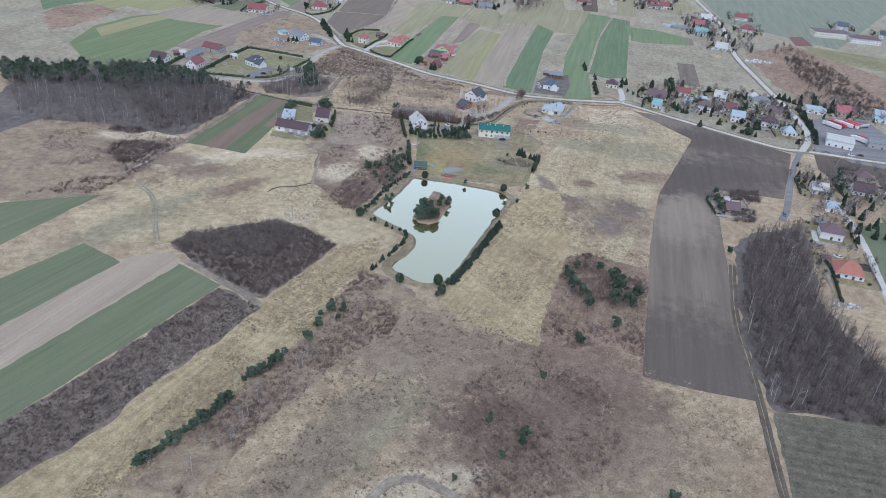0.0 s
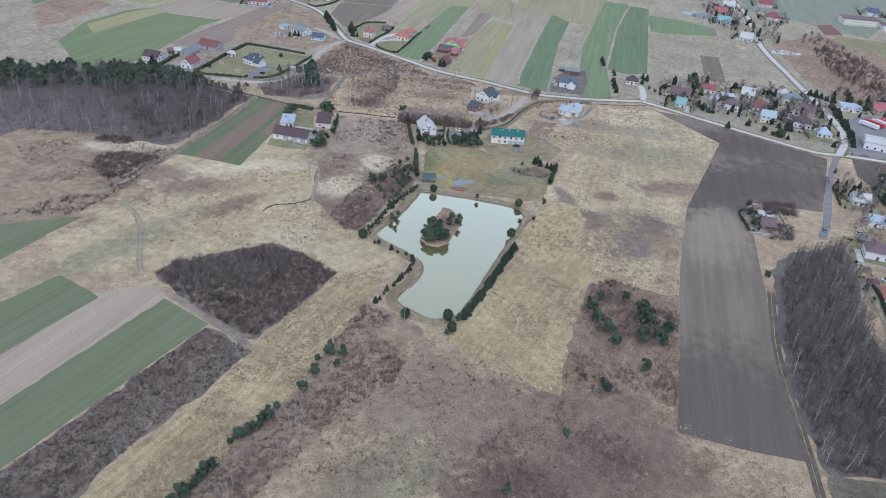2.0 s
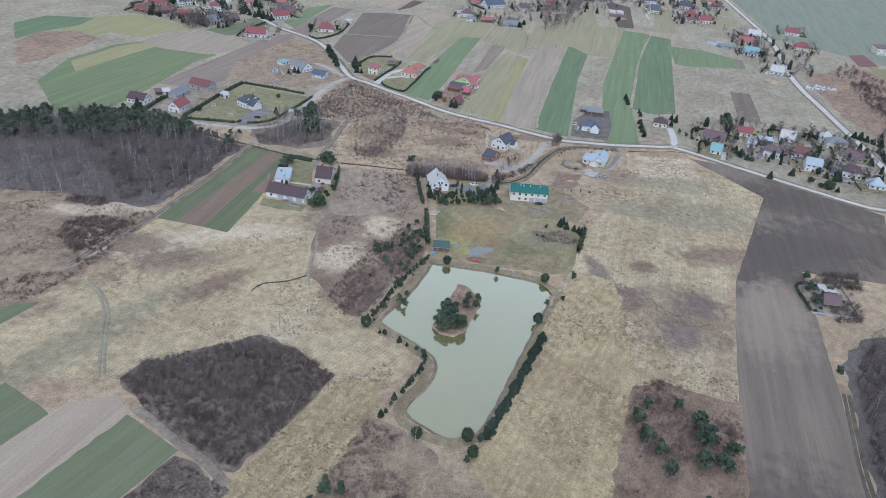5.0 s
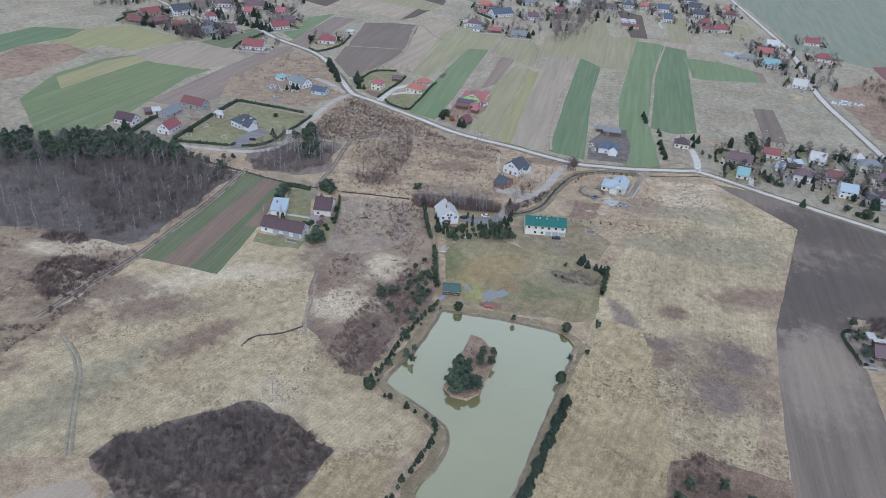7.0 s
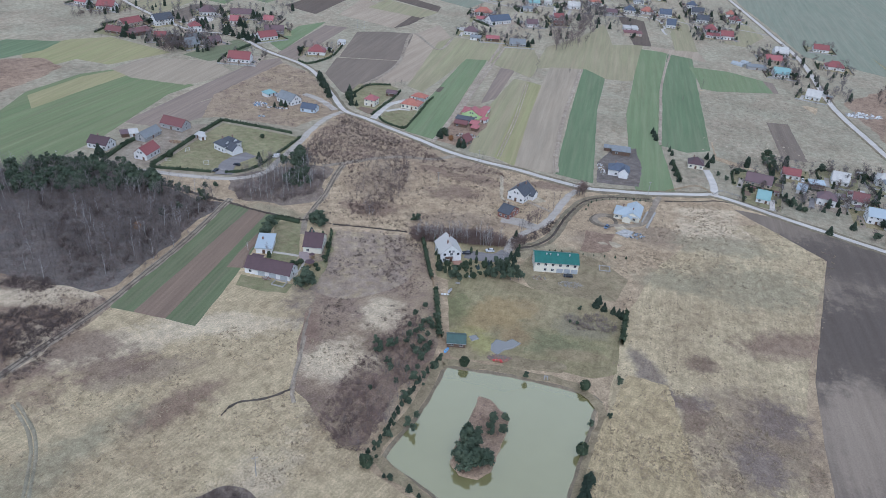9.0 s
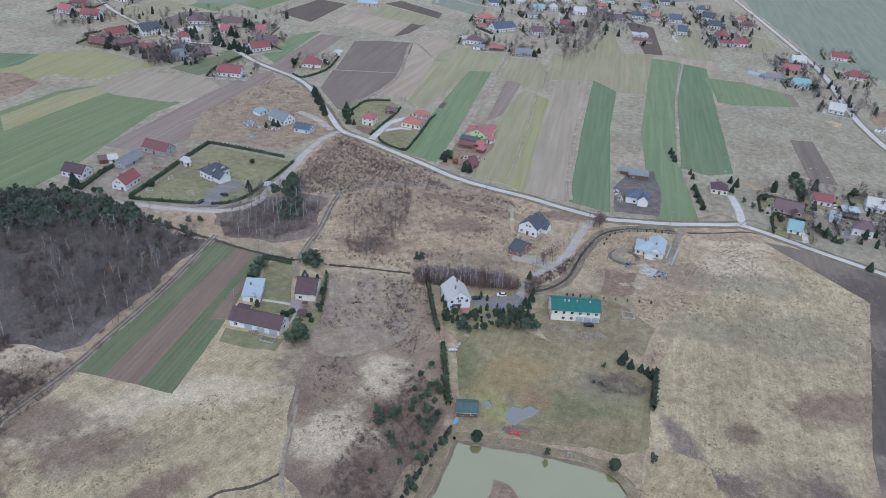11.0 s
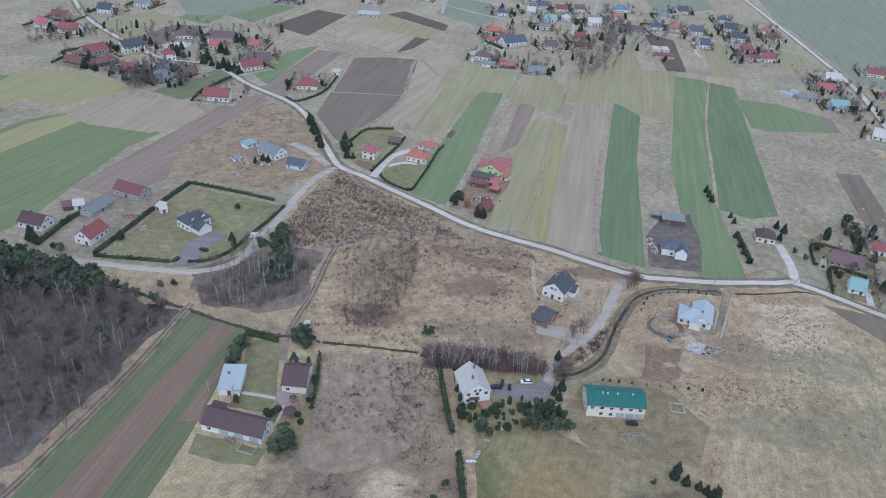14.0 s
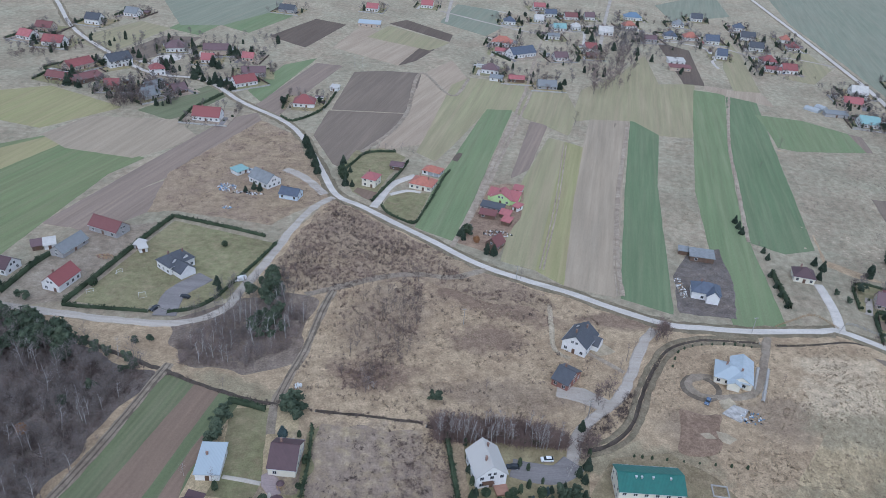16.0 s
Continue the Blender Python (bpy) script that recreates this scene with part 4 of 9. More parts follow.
ruts([(26.3, 792.3), (13.7, 701.4), (0.5, 625.6)], 1.8, 0.35, "pale wheel marks between field strips", DIRT)
ruts([(-170.4, 362.8), (-158.4, 351.1), (-151.3, 339.6), (-145.0, 323.5), (-135.8, 302.3)], 1.6, 0.35, "greenish overgrown wheel ruts across dry grass", PARISH)
band(TRACK, [(-75.0, 258.9), (-87.6, 269.1), (-95.1, 273.3), (-116.6, 287.9)], 2.6, "pale dirt track past a thicket", "track", rag=0.4)
band(DIRT, [(-75.8, 376.3), (-78.7, 387.3), (-80.4, 416.4)] , 0.8, "thin pale footpath", "path", rag=0.2)
# flat dark strip: the shade at a small drop in the grass, as colour
band(MUD_AND_SHADE, [(-99.5, 366.5), (-95.9, 373.6), (-86.0, 377.8), (-78.7, 383.7)], 0.36, "thin flat dark strip for the shaded edge of a furrow", "ditch", rag=0.25, step=2.0)
band(TRACK, [(-78.7, 383.7), (-79.1, 399.3), (-81.2, 416.4), (-82.5, 436.4)], 0.4, "worn boundary furrow", "path", rag=0.3)
# field sheets hide the cut ditch; a flat dark strip is added for it
for pts in ([(-197.6, 547.0), (-179.1, 539.3), (-158.7, 531.6), (-149.2, 528.8)], [(-146.5, 528.0), (-134.0, 522.9), (-121.0, 518.9), (-111.0, 516.5), (-101.4, 515.3)]):
    band(MUD_AND_SHADE, pts, 1.0, "flat dark strip laid over fields in place of a drainage ditch", "ditch", rag=0.3, step=2.0)
# bare and pale soil
def patches(mat, x, y, rx, ry, n, size, label, seed):
    """Many small uneven patches of bare soil, showing through dead grass."""
    rng = random.Random(seed)
    z = level()
    verts, faces = [], []
    for i in range(n):
        a, q = rng.uniform(0, 2 * math.pi), rng.random() ** 0.6
        cx, cy, s = x + q * rx * math.cos(a), y + q * ry * math.sin(a), size * rng.uniform(0.3, 1.1) * (1.15 - 0.6 * q)
        k0, stretch, turn = len(verts), rng.uniform(0.5, 1.0), rng.uniform(0, 3)
        for k in range(11):
            b, r = 2 * math.pi * k / 11, s * rng.uniform(0.55, 1.1)
            u, v = r * math.cos(b), r * stretch * math.sin(b)
            verts.append((cx + u * math.cos(turn) - v * math.sin(turn), cy + u * math.sin(turn) + v * math.cos(turn), z + 0.0004 * (i % 5)))
        faces.append(tuple(range(k0, k0 + 11)))
    tagged(mesh_object("bare_ground", verts, faces, mat), label, "bare ground", kind="stuff")


for i, (x, y, rx, ry, n, size) in enumerate(((116.5, 544.0, 14, 10, 26, 1.3), (-142.3, 309.4, 1.5, 1.5, 5, 1.3), (182.4, 679.2, 40, 30, 80, 2.0))):
    patches(PALE, x, y, rx, ry, n, size, "patches of pale soil between dead grass", 50 + i)
ring = [np.array((58.8, 546.4)) + np.array((7.0 * math.cos(k * 0.7), 7.0 * math.sin(k * 0.7))) for k in range(10)]
for edge in sides(spline(DITCHES[4][0], 5.0), 4.2):
    band(VERGE, edge, 1.4, "bare grassy side of a ditch", "ditch_bank", rag=0.35, step=3.0)
field(FALLOW, [(47.7, 531.7), (62.2, 530.6), (55.7, 511.3), (42.9, 510.3)], "bare levelled ground beside a slab", "bare_ground")
band(RUT, ring, 1.5, "worn turning circle of a dirt track", "track", rag=0.3, step=2.0)
# farm garden paths and beds
band(CREAM_STONE, [(-109.9, 480.2), (-103.3, 479.6), (-97.3, 478.8)], 0.9, "pale paved garden path", "path", rag=0.05)
band(CREAM_STONE, [(-93.2, 475.4), (-93.5, 469.5), (-94.0, 464.1), (-96.3, 458.6)], 0.9, "pale curved garden path", "path", rag=0.05)
field(ROSE_STONE, [(-97.2, 481.9), (-95.6, 483.7), (-92.8, 481.0), (-90.8, 475.8), (-92.5, 474.3), (-96.4, 478.6)], "pinkish paved terrace behind a house", "pavement", rag=0.1)
field(DUG, [(-121.9, 496.6), (-119.3, 493.5), (-121.8, 480.1), (-120.5, 464.0), (-126.9, 463.1), (-125.2, 476.6)], "narrow dug bed beside a shed", "garden", rag=0.3)
field(MEADOW, [(-94.2, 463.2), (-92.7, 474.3), (-87.7, 475.0), (-83.5, 469.7), (-85.4, 463.0), (-90.1, 459.7)], "planted garden beds", "garden", rag=0.4)
band(DIRT, [(-16.8, 157.3), (-9.4, 168.5), (-0.6, 170.8), (8.7, 167.3), (16.0, 161.4)], 2.5, "pale bend of a dirt track", "track", rag=0.4)
for pts in ([(177.5, 936.3), (147.8, 828.9), (130.9, 748.5), (115.5, 673.3)], [(76.2, 840.3), (54.1, 732.7), (40.9, 648.0), (37.4, 608.2)], [(8.2, 901.0), (-10.1, 802.7), (-27.2, 712.0), (-40.7, 648.1)]):
    band(DIRT, pts, 1.6, "pale worn boundary between field strips", "path", rag=0.3)
band(TRACK, [(-42.9, 924.7), (-54.9, 876.9), (-83.6, 929.0), (-85.7, 829.9), (-93.1, 788.3), (-106.6, 750.4)], 2.5, "curving pale field track", "track", rag=0.4)
band(ASPHALT, [(-88.9, 675.5), (-83.0, 704.4), (-75.9, 715.4), (-69.7, 721.6)], 4.0, "pale paved driveway", "pavement", rag=0.1)
band(ASPHALT, [(-81.7, 693.4), (-72.7, 700.4), (-64.5, 699.1)], 2.0, "pale curved garden path", "path", rag=0.1)
band(GRAVEL, [(-146.7, 715.1), (-132.9, 705.8), (-117.4, 686.2)], 5.0, "sandy driveway apron", "pavement", rag=0.5)
band(ASPHALT, [(133.1, 594.0), (136.7, 610.0), (138.2, 629.5), (138.2, 634.6)], 4.0, "pale paved driveway", "pavement", rag=0.1)
band(PAVING, [(-160.2, 561.3), (-161.7, 578.1), (-156.5, 588.2), (-153.3, 593.5)], 9.0, "dark block paved drive", "pavement", rag=0.1)
band(TRACK, [(97.3, 585.2), (90.2, 567.7), (81.5, 548.6), (70.8, 542.2), (57.6, 542.0), (53.5, 548.1), (58.0, 552.9), (65.0, 553.9)], 2.6, "churned earth track round a new house", "track", rag=0.6)
for pts in ([(-81.2, 1168.8), (-36.2, 1135.8), (-5.9, 1115.7), (29.0, 1098.6)], [(-72.1, 1117.5), (-71.5, 1234.3), (-65.4, 1346.1)], [(31.6, 1092.4), (96.1, 1164.8), (149.0, 1144.5), (199.6, 1125.1), (240.8, 1082.6), (281.6, 1084.7), (319.9, 1065.9)], [(80.8, 1042.8), (104.5, 1181.4), (129.6, 1315.8)]):
    band(GRAVEL, pts, 3.0, "pale far village lane", rag=0.3)
band(ASPHALT, [(240.6, 422.5), (239.4, 399.5), (232.0, 361.3), (222.3, 322.5), (212.7, 274.5)], 3.2, "pale paved lane past houses", rag=0.2)


# ---- building materials ----
def roofing(name, col, rough=0.55, pitch=0.45, metal=0.0):
    """Ribbed sheet or tile courses down the slope, weathered and stained."""
    m, t, bs = nodes_of(name, rough, metal)
    tc = t.nodes.new("ShaderNodeTexCoord")
    pos = tc.outputs["Object"]
    c = mixed(t, noisy(t, pos, 0.5, 5), col, tuple(0.72 * v for v in col))
    c = mixed(t, noisy(t, pos, 3.0, 5, 0.55, 0.85), c, tuple(0.5 * v + 0.05 for v in col))
    oi = t.nodes.new("ShaderNodeObjectInfo")
    c = mixed(t, oi.outputs["Random"], c, tuple(0.8 * v for v in col))
    t.links.new(c, bs.inputs["Base Color"])
    w = t.nodes.new("ShaderNodeTexWave")
    w.bands_direction = "X"
    w.inputs["Scale"].default_value = 0.314 / pitch
    t.links.new(pos, w.inputs["Vector"])
    b = t.nodes.new("ShaderNodeBump")
    b.inputs["Strength"].default_value, b.inputs["Distance"].default_value = 0.5, 0.06
    t.links.new(w.outputs["Fac"], b.inputs["Height"])
    t.links.new(b.outputs[0], bs.inputs["Normal"])
    return m


ROOFS = {
    "red": roofing("red_tiles", (0.29, 0.088, 0.084)),
    "orange": roofing("orange_tiles", (0.45, 0.17, 0.115)),
    "pink": roofing("pinkish_red_tiles", (0.42, 0.14, 0.14)),
    "brick red": roofing("faded_red_sheet", (0.21, 0.08, 0.075)),
    "mauve": roofing("mauve_brown_tiles", (0.17, 0.105, 0.11)),
    "dark brown": roofing("plum_brown_sheet", (0.1, 0.055, 0.06)),
    "dark grey": roofing("dark_grey_tiles", (0.085, 0.09, 0.105)),
    "slate blue": roofing("blue_grey_tiles", (0.1, 0.12, 0.165)),
    "grey": roofing("grey_fibre_cement", (0.25, 0.26, 0.265)),
    "pale grey": roofing("pale_grey_sheet", (0.6, 0.57, 0.525)),
    "pale blue": roofing("pale_blue_sheet", (0.46, 0.52, 0.56), 0.4),
    "turquoise": roofing("turquoise_sheet", (0.27, 0.44, 0.43), 0.45),
    "sea green": roofing("sea_green_sheet", (0.026, 0.15, 0.122), 0.45),
    "dull green": roofing("dull_green_felt", (0.07, 0.12, 0.105)),
    "blue": roofing("bright_blue_sheet", (0.16, 0.235, 0.33), 0.45),
}
WALLS = {
    "white": paint("white_render", (0.76, 0.75, 0.73), 0.85, vary=0.1),
    "cream": paint("cream_render", (0.75, 0.71, 0.59), 0.85, vary=0.1),
    "grey": paint("grey_plaster", (0.42, 0.41, 0.4), 0.9),
    "brown": paint("brown_boards", (0.17, 0.12, 0.09), 0.85),
    "brick": paint("red_brick", (0.3, 0.15, 0.12), 0.9),
    "lime green": paint("lime_render", (0.52, 0.68, 0.33), 0.85, vary=0.08),
    "pale blue": paint("pale_blue_render", (0.6, 0.68, 0.76), 0.85, vary=0.1),
    "beige": paint("beige_render", (0.55, 0.45, 0.36), 0.85),
}
GLASS, _, gb = nodes_of("dark_window_glass", 0.08)
gb.inputs["Base Color"].default_value = (0.025, 0.03, 0.035, 1)
FRAME = paint("white_window_frame", (0.75, 0.75, 0.74), 0.5)
DOOR = paint("brown_door", (0.14, 0.08, 0.05), 0.5)
GATE = paint("grey_garage_door", (0.42, 0.44, 0.46), 0.5)
CHIMNEY = paint("chimney_brick", (0.3, 0.2, 0.16), 0.9)
TIN = paint("bright_tin", (0.7, 0.7, 0.7), 0.35, 0.6)
CONCRETE = paint("concrete", (0.42, 0.4, 0.37), 0.9)
TIMBER = paint("raw_timber", (0.42, 0.3, 0.18), 0.85)
BLACK = paint("black_rubber", (0.02, 0.02, 0.02), 0.8)
shared = {}


def box_into(bm, x0, x1, y0, y1, z0, z1):
    vs = [bm.verts.new((x, y, z)) for z in (z0, z1) for x, y in ((x0, y0), (x1, y0), (x1, y1), (x0, y1))]
    for f in ((3, 2, 1, 0), (4, 5, 6, 7), (0, 1, 5, 4), (1, 2, 6, 5), (2, 3, 7, 6), (3, 0, 4, 7)):
        bm.faces.new([vs[i] for i in f])


def box_mesh(key, boxes, mat, bevel=0.0):
    """A mesh of joined boxes, kept for reuse."""
    if key not in shared:
        bm = bmesh.new()
        for b in boxes:
            box_into(bm, *b)
        if bevel:
            bmesh.ops.bevel(bm, geom=bm.edges[:], offset=bevel, segments=1, affect="EDGES")
        me = bpy.data.meshes.new(key)
        bm.to_mesh(me)
        bm.free()
        me.materials.append(mat)
        shared[key] = me
    return shared[key]


def placed(name, me, parent, m, label=""):
    ob = new(name, me)
    ob.parent = parent
    ob.matrix_basis = m
    return tagged(ob, label)


def window(parent, m, w=1.2, h=1.3):
    t = 0.1
    frame_key = f"window_frame_{w}_{h}"
    if frame_key not in shared:
        bm = bmesh.new()
        xs, zs = (-w / 2 - t, -w / 2, -0.04, 0.04, w / 2, w / 2 + t), (-t, 0, h, h + t)
        grid = [[bm.verts.new((x, -0.06, z)) for x in xs] for z in zs]
        for k in range(3):
            for i in range(5):
                if k != 1 or i not in (1, 3):
                    bm.faces.new((grid[k][i], grid[k][i + 1], grid[k + 1][i + 1], grid[k + 1][i]))
        out = bmesh.ops.extrude_face_region(bm, geom=bm.faces[:])
        bmesh.ops.translate(bm, verts=[v for v in out["geom"] if isinstance(v, bmesh.types.BMVert)], vec=(0, 0.11, 0))
        bmesh.ops.recalc_face_normals(bm, faces=bm.faces[:])
        shared[frame_key] = bpy.data.meshes.new("window_frame")
        bm.to_mesh(shared[frame_key])
        bm.free()
        shared[frame_key].materials.append(FRAME)
    frame_mesh = shared[frame_key]
    pane_mesh = box_mesh(f"pane_{w}_{h}", [(-w / 2, w / 2, -0.025, 0.04, 0, h)], GLASS)
    win = placed("window", frame_mesh, parent, m)
    placed("pane", pane_mesh, win, Matrix())


def extruded(bm, section, x0, x1):
    """A closed outline in y and z, drawn out along x."""
    a = [bm.verts.new((x0, y, z)) for y, z in section]
    b = [bm.verts.new((x1, y, z)) for y, z in section]
    bm.faces.new(a[::-1])
    bm.faces.new(b)
    for i in range(len(a)):
        bm.faces.new((a[i - 1], a[i], b[i], b[i - 1]))


def roof_into(bm, kind, L, D, h, rise, over=0.5, th=0.2):
    if kind == "gable":
        s = rise / (D / 2)
        e, z = D / 2 + over, h - over * s
        extruded(bm, [(-e, z), (0, h + rise), (e, z), (e, z + th), (0, h + rise + th), (-e, z + th)][::-1], -L / 2 - over * 0.7, L / 2 + over * 0.7)
    elif kind == "mono":
        s = rise / D
        extruded(bm, [(-D / 2 - over, h - over * s), (D / 2 + over, h + rise + over * s), (D / 2 + over, h + rise + over * s + th), (-D / 2 - over, h - over * s + th)], -L / 2 - over, L / 2 + over)
    else:
        r = max((L - D) / 2, 0.3)
        z = h - over * rise / (D / 2)
        for lift, turn in ((0.0, 1), (th, 0)):
            c = [bm.verts.new((sx * (L / 2 + over), sy * (D / 2 + over), z + lift)) for sx, sy in ((-1, -1), (1, -1), (1, 1), (-1, 1))]
            k = [bm.verts.new((s * r, 0, h + rise + lift)) for s in (-1, 1)]
            for f in ((c[0], c[1], k[1], k[0]), (c[1], c[2], k[1]), (c[2], c[3], k[0], k[1]), (c[3], c[0], k[0])):
                bm.faces.new(f[::-1] if turn else f)
            if turn:
                low = c
        for i in range(4):
            bm.faces.new((low[i - 1], low[i], c[i], c[i - 1]))


def walls_into(bm, kind, L, D, h, rise):
    y = D / 2
    if kind == "gable":
        extruded(bm, [(-y, 0), (y, 0), (y, h), (0, h + rise - 0.02), (-y, h)], -L / 2, L / 2)
    elif kind == "mono":
        extruded(bm, [(-y, 0), (y, 0), (y, h + rise - 0.02), (-y, h)], -L / 2, L / 2)
    else:
        box_into(bm, -L / 2, L / 2, -y, y, 0, h)


def openings(thing, L, D, h, rise, kind, storeys, rng, door, gates, sparse):
    """Windows and doors on the four sides."""
    for side in range(4):
        wide, deep = (L, D) if side % 2 == 0 else (D, L)
        turn = Matrix.Rotation(side * math.pi / 2, 4, "Z")
        n = max(1, int(wide / (4.6 if sparse else 3.1)))
        for s in range(storeys):
            for i in range(n):
                u = (i + 0.5) / n * wide - wide / 2
                z = 0.95 + 2.8 * s
                if z + 1.4 > h or rng.random() < 0.12:
                    continue
                if side == 0 and s == 0 and gates and i >= n - gates:
                    w = min(3.4, wide / n - 0.5)
                    placed("garage_door", box_mesh(f"garage_door_{w:.1f}", [(-w / 2, w / 2, -0.06, 0.05, 0, 2.5)] + [(-w / 2, w / 2, -0.09, -0.055, 0.1 + 0.6 * k, 0.6 + 0.6 * k) for k in range(4)], GATE), thing, turn @ Matrix.Translation((u, -deep / 2, 0)))
                elif side == 0 and s == 0 and door and i == n // 2:
                    placed("door", box_mesh("house_door", [(-0.55, 0.55, -0.06, 0.05, 0, 2.1), (-0.65, 0.65, -0.045, 0.05, 0, 2.2), (0.35, 0.45, -0.12, -0.05, 0.95, 1.1)], DOOR), thing, turn @ Matrix.Translation((u, -deep / 2, 0)))
                else:
                    window(thing, turn @ Matrix.Translation((u, -deep / 2, z)))
        if kind == "gable" and side % 2 == 1 and rise > 2.3:
            for u in (-0.9, 0.9) if wide > 8 else (0,):
                window(thing, turn @ Matrix.Translation((u, -deep / 2, h + 0.15)), 1.0, 1.1)


def house(x, y, rot, L, D, h, rise, kind, roof, wall, storeys=1, name="house", cross=False, chimneys=1, door=True, gates=0, extra="", sparse=False, over=0.5):
    """A building on a footprint L by D; cross turns the ridge to run from front to back."""
    rng = random.Random(int(x * 7 + y * 13))
    thing = new(name)
    thing.matrix_world = pose(x, y, 0, 0, 0, rot)
    words = {"gable": "pitched", "hip": "hipped", "mono": "shallow"}[kind]
    tagged(thing, f"{wall} {name.replace('_', ' ')} with {words} {roof} roof{' ' + extra if extra else ''}", "house" if "house" in name else "building")
    turn = Matrix.Rotation(math.pi / 2, 4, "Z") if cross else Matrix()
    a, b = (D, L) if cross else (L, D)
    bm = bmesh.new()
    walls_into(bm, kind, a, b, h, rise)
    w = part("wall", bm, WALLS[wall], thing)
    w.matrix_basis = turn
    bm = bmesh.new()
    roof_into(bm, kind, a, b, h, rise, over)
    r = part("roof", bm, ROOFS[roof], thing, f"{roof} roof covering")
    r.matrix_basis = turn
    for i in range(chimneys):
        u = (-0.2, 0.25, 0.05)[i] * a
        v = (0.12, -0.1, 0.2)[i] * b
        top = h + rise + 0.7
        me = box_mesh("chimney_stack", [(-0.35, 0.35, -0.28, 0.28, -1.6, 0), (-0.42, 0.42, -0.35, 0.35, 0, 0.14)], CHIMNEY)
        placed("chimney", me, r, Matrix.Translation((u, v, top)))
    if kind == "gable":
        placed("ridge_cap", box_mesh(f"ridge_{a:.0f}_{roof}", [(-a / 2 - 0.35, a / 2 + 0.35, -0.16, 0.16, 0, 0.12)], ROOFS[roof]), r, Matrix.Translation((0, 0, h + rise + 0.16)))
    for k, (ya, sgn) in enumerate((((-b / 2 - over), 1), ((b / 2 + over), -1))):
        if kind != "mono" and L > 7:
            zz = h - over * rise / (b / 2) + 0.02
            placed("gutter", box_mesh(f"gutter_{a:.0f}", [(-a / 2, a / 2, -0.07, 0.07, 0, 0.12)], TIN), r, Matrix.Translation((0, ya - sgn * 0.06, zz)))
    openings(thing, L, D, h, rise, kind if not cross else "crossed", storeys, rng, door, gates, sparse)
    if kind == "gable" and cross and rise > 2.3:
        for s in (-1, 1):
            for u in (-0.9, 0.9) if L > 8 else (0,):
                window(thing, Matrix.Rotation(0 if s < 0 else math.pi, 4, "Z") @ Matrix.Translation((u, -D / 2, h + 0.15)), 1.0, 1.1)
    return thing, r


def wing(thing, x, y, rot, L, D, h, rise, kind, roof, wall, wide=True):
    """A further wing of a house, with its own walls and roof."""
    m = pose(x, y, 0, 0, 0, rot)
    bm = bmesh.new()
    walls_into(bm, kind, L, D, h, rise)
    part("wing_wall", bm, WALLS[wall], thing).matrix_basis = m
    bm = bmesh.new()
    roof_into(bm, kind, L, D, h, rise, 0.45)
    part("wing_roof", bm, ROOFS[roof], thing, f"{roof} roof of a side wing").matrix_basis = m
    if wide:
        for s in (-0.25, 0.25):
            window(thing, m @ Matrix.Translation((s * L, -D / 2, 0.95)))
        window(thing, m @ Matrix.Rotation(math.pi / 2, 4, "Z") @ Matrix.Translation((0, -L / 2, 0.95)))


def skylight(roof, x, y, z, tilt):
    placed("skylight", box_mesh("roof_window", [(-0.5, 0.5, -0.7, 0.7, 0, 0.1)], TIN), roof, Matrix.Translation((x, y, z)) @ Matrix.Rotation(tilt, 4, "X"))


# ---- houses near the pond ----
villa, r = house(-25.9, 492.2, 17, 10.1, 12.5, 5.2, 4.2, "gable", "pale grey", "white", 2, cross=True, chimneys=2, extra="and wooden balcony")
bm = bmesh.new()
box_into(bm, -3.2, 0.6, -7.7, -6.25, 2.75, 2.95)
for i in range(12):
    box_into(bm, -3.2 + i * 0.34, -3.12 + i * 0.34, -7.66, -7.6, 2.95, 3.9)
box_into(bm, -3.2, 0.6, -7.68, -7.58, 3.85, 3.95)
part("balcony", bm, DOOR, villa, "dark wooden balcony")
bm = bmesh.new()
box_into(bm, 0.8, 5.2, -10.5, -6.25, 0, 0.6)
part("terrace", bm, paint("terracotta_tiles", (0.36, 0.2, 0.14), 0.7), villa, "terracotta tiled terrace")
hall, r = house(27.0, 490.4, 2, 21.3, 11.0, 5.6, 2.6, "gable", "sea green", "cream", 2, "storage_hall", chimneys=0, gates=3, extra="and garage doors")
for cx in (-5, -3.2, 0.5, 6.2):
    placed("roof_vent", box_mesh("roof_vent", [(-0.25, 0.25, -0.25, 0.25, 0, 0.9), (-0.35, 0.35, -0.35, 0.35, 0.9, 1.05)], TIN), r, Matrix.Translation((cx, -1.5, 7.4)))
house(-91.5, 489.0, 0, 8.9, 13.0, 3.6, 4.2, "gable", "dark brown", "cream", 1, chimneys=1, name="farmhouse")
barn, r = house(-106.3, 462.2, -11, 22.1, 9.0, 3.2, 3.6, "gable", "dark brown", "white", 1, "barn", chimneys=0, sparse=True, extra="and lean-to", gates=3)
wing(barn, -9, 2, 0, 5, 7, 2.6, 1.6, "mono", "dark brown", "white", False)
house(-114.6, 484.0, 5, 7.5, 12.0, 3.0, 1.2, "mono", "pale blue", "white", 1, "outbuilding", chimneys=1, sparse=True)

shell, r = house(12.8, 567.1, -29, 10.4, 13.0, 4.6, 3.8, "gable", "dark grey", "white", 2, cross=True, chimneys=2, extra="newly built")
wing(shell, 5.5, 3, 0, 5, 6, 3.2, 2.4, "gable", "dark grey", "white", False)
skylight(r, 2.5, 2.6, 7.4, -0.6)
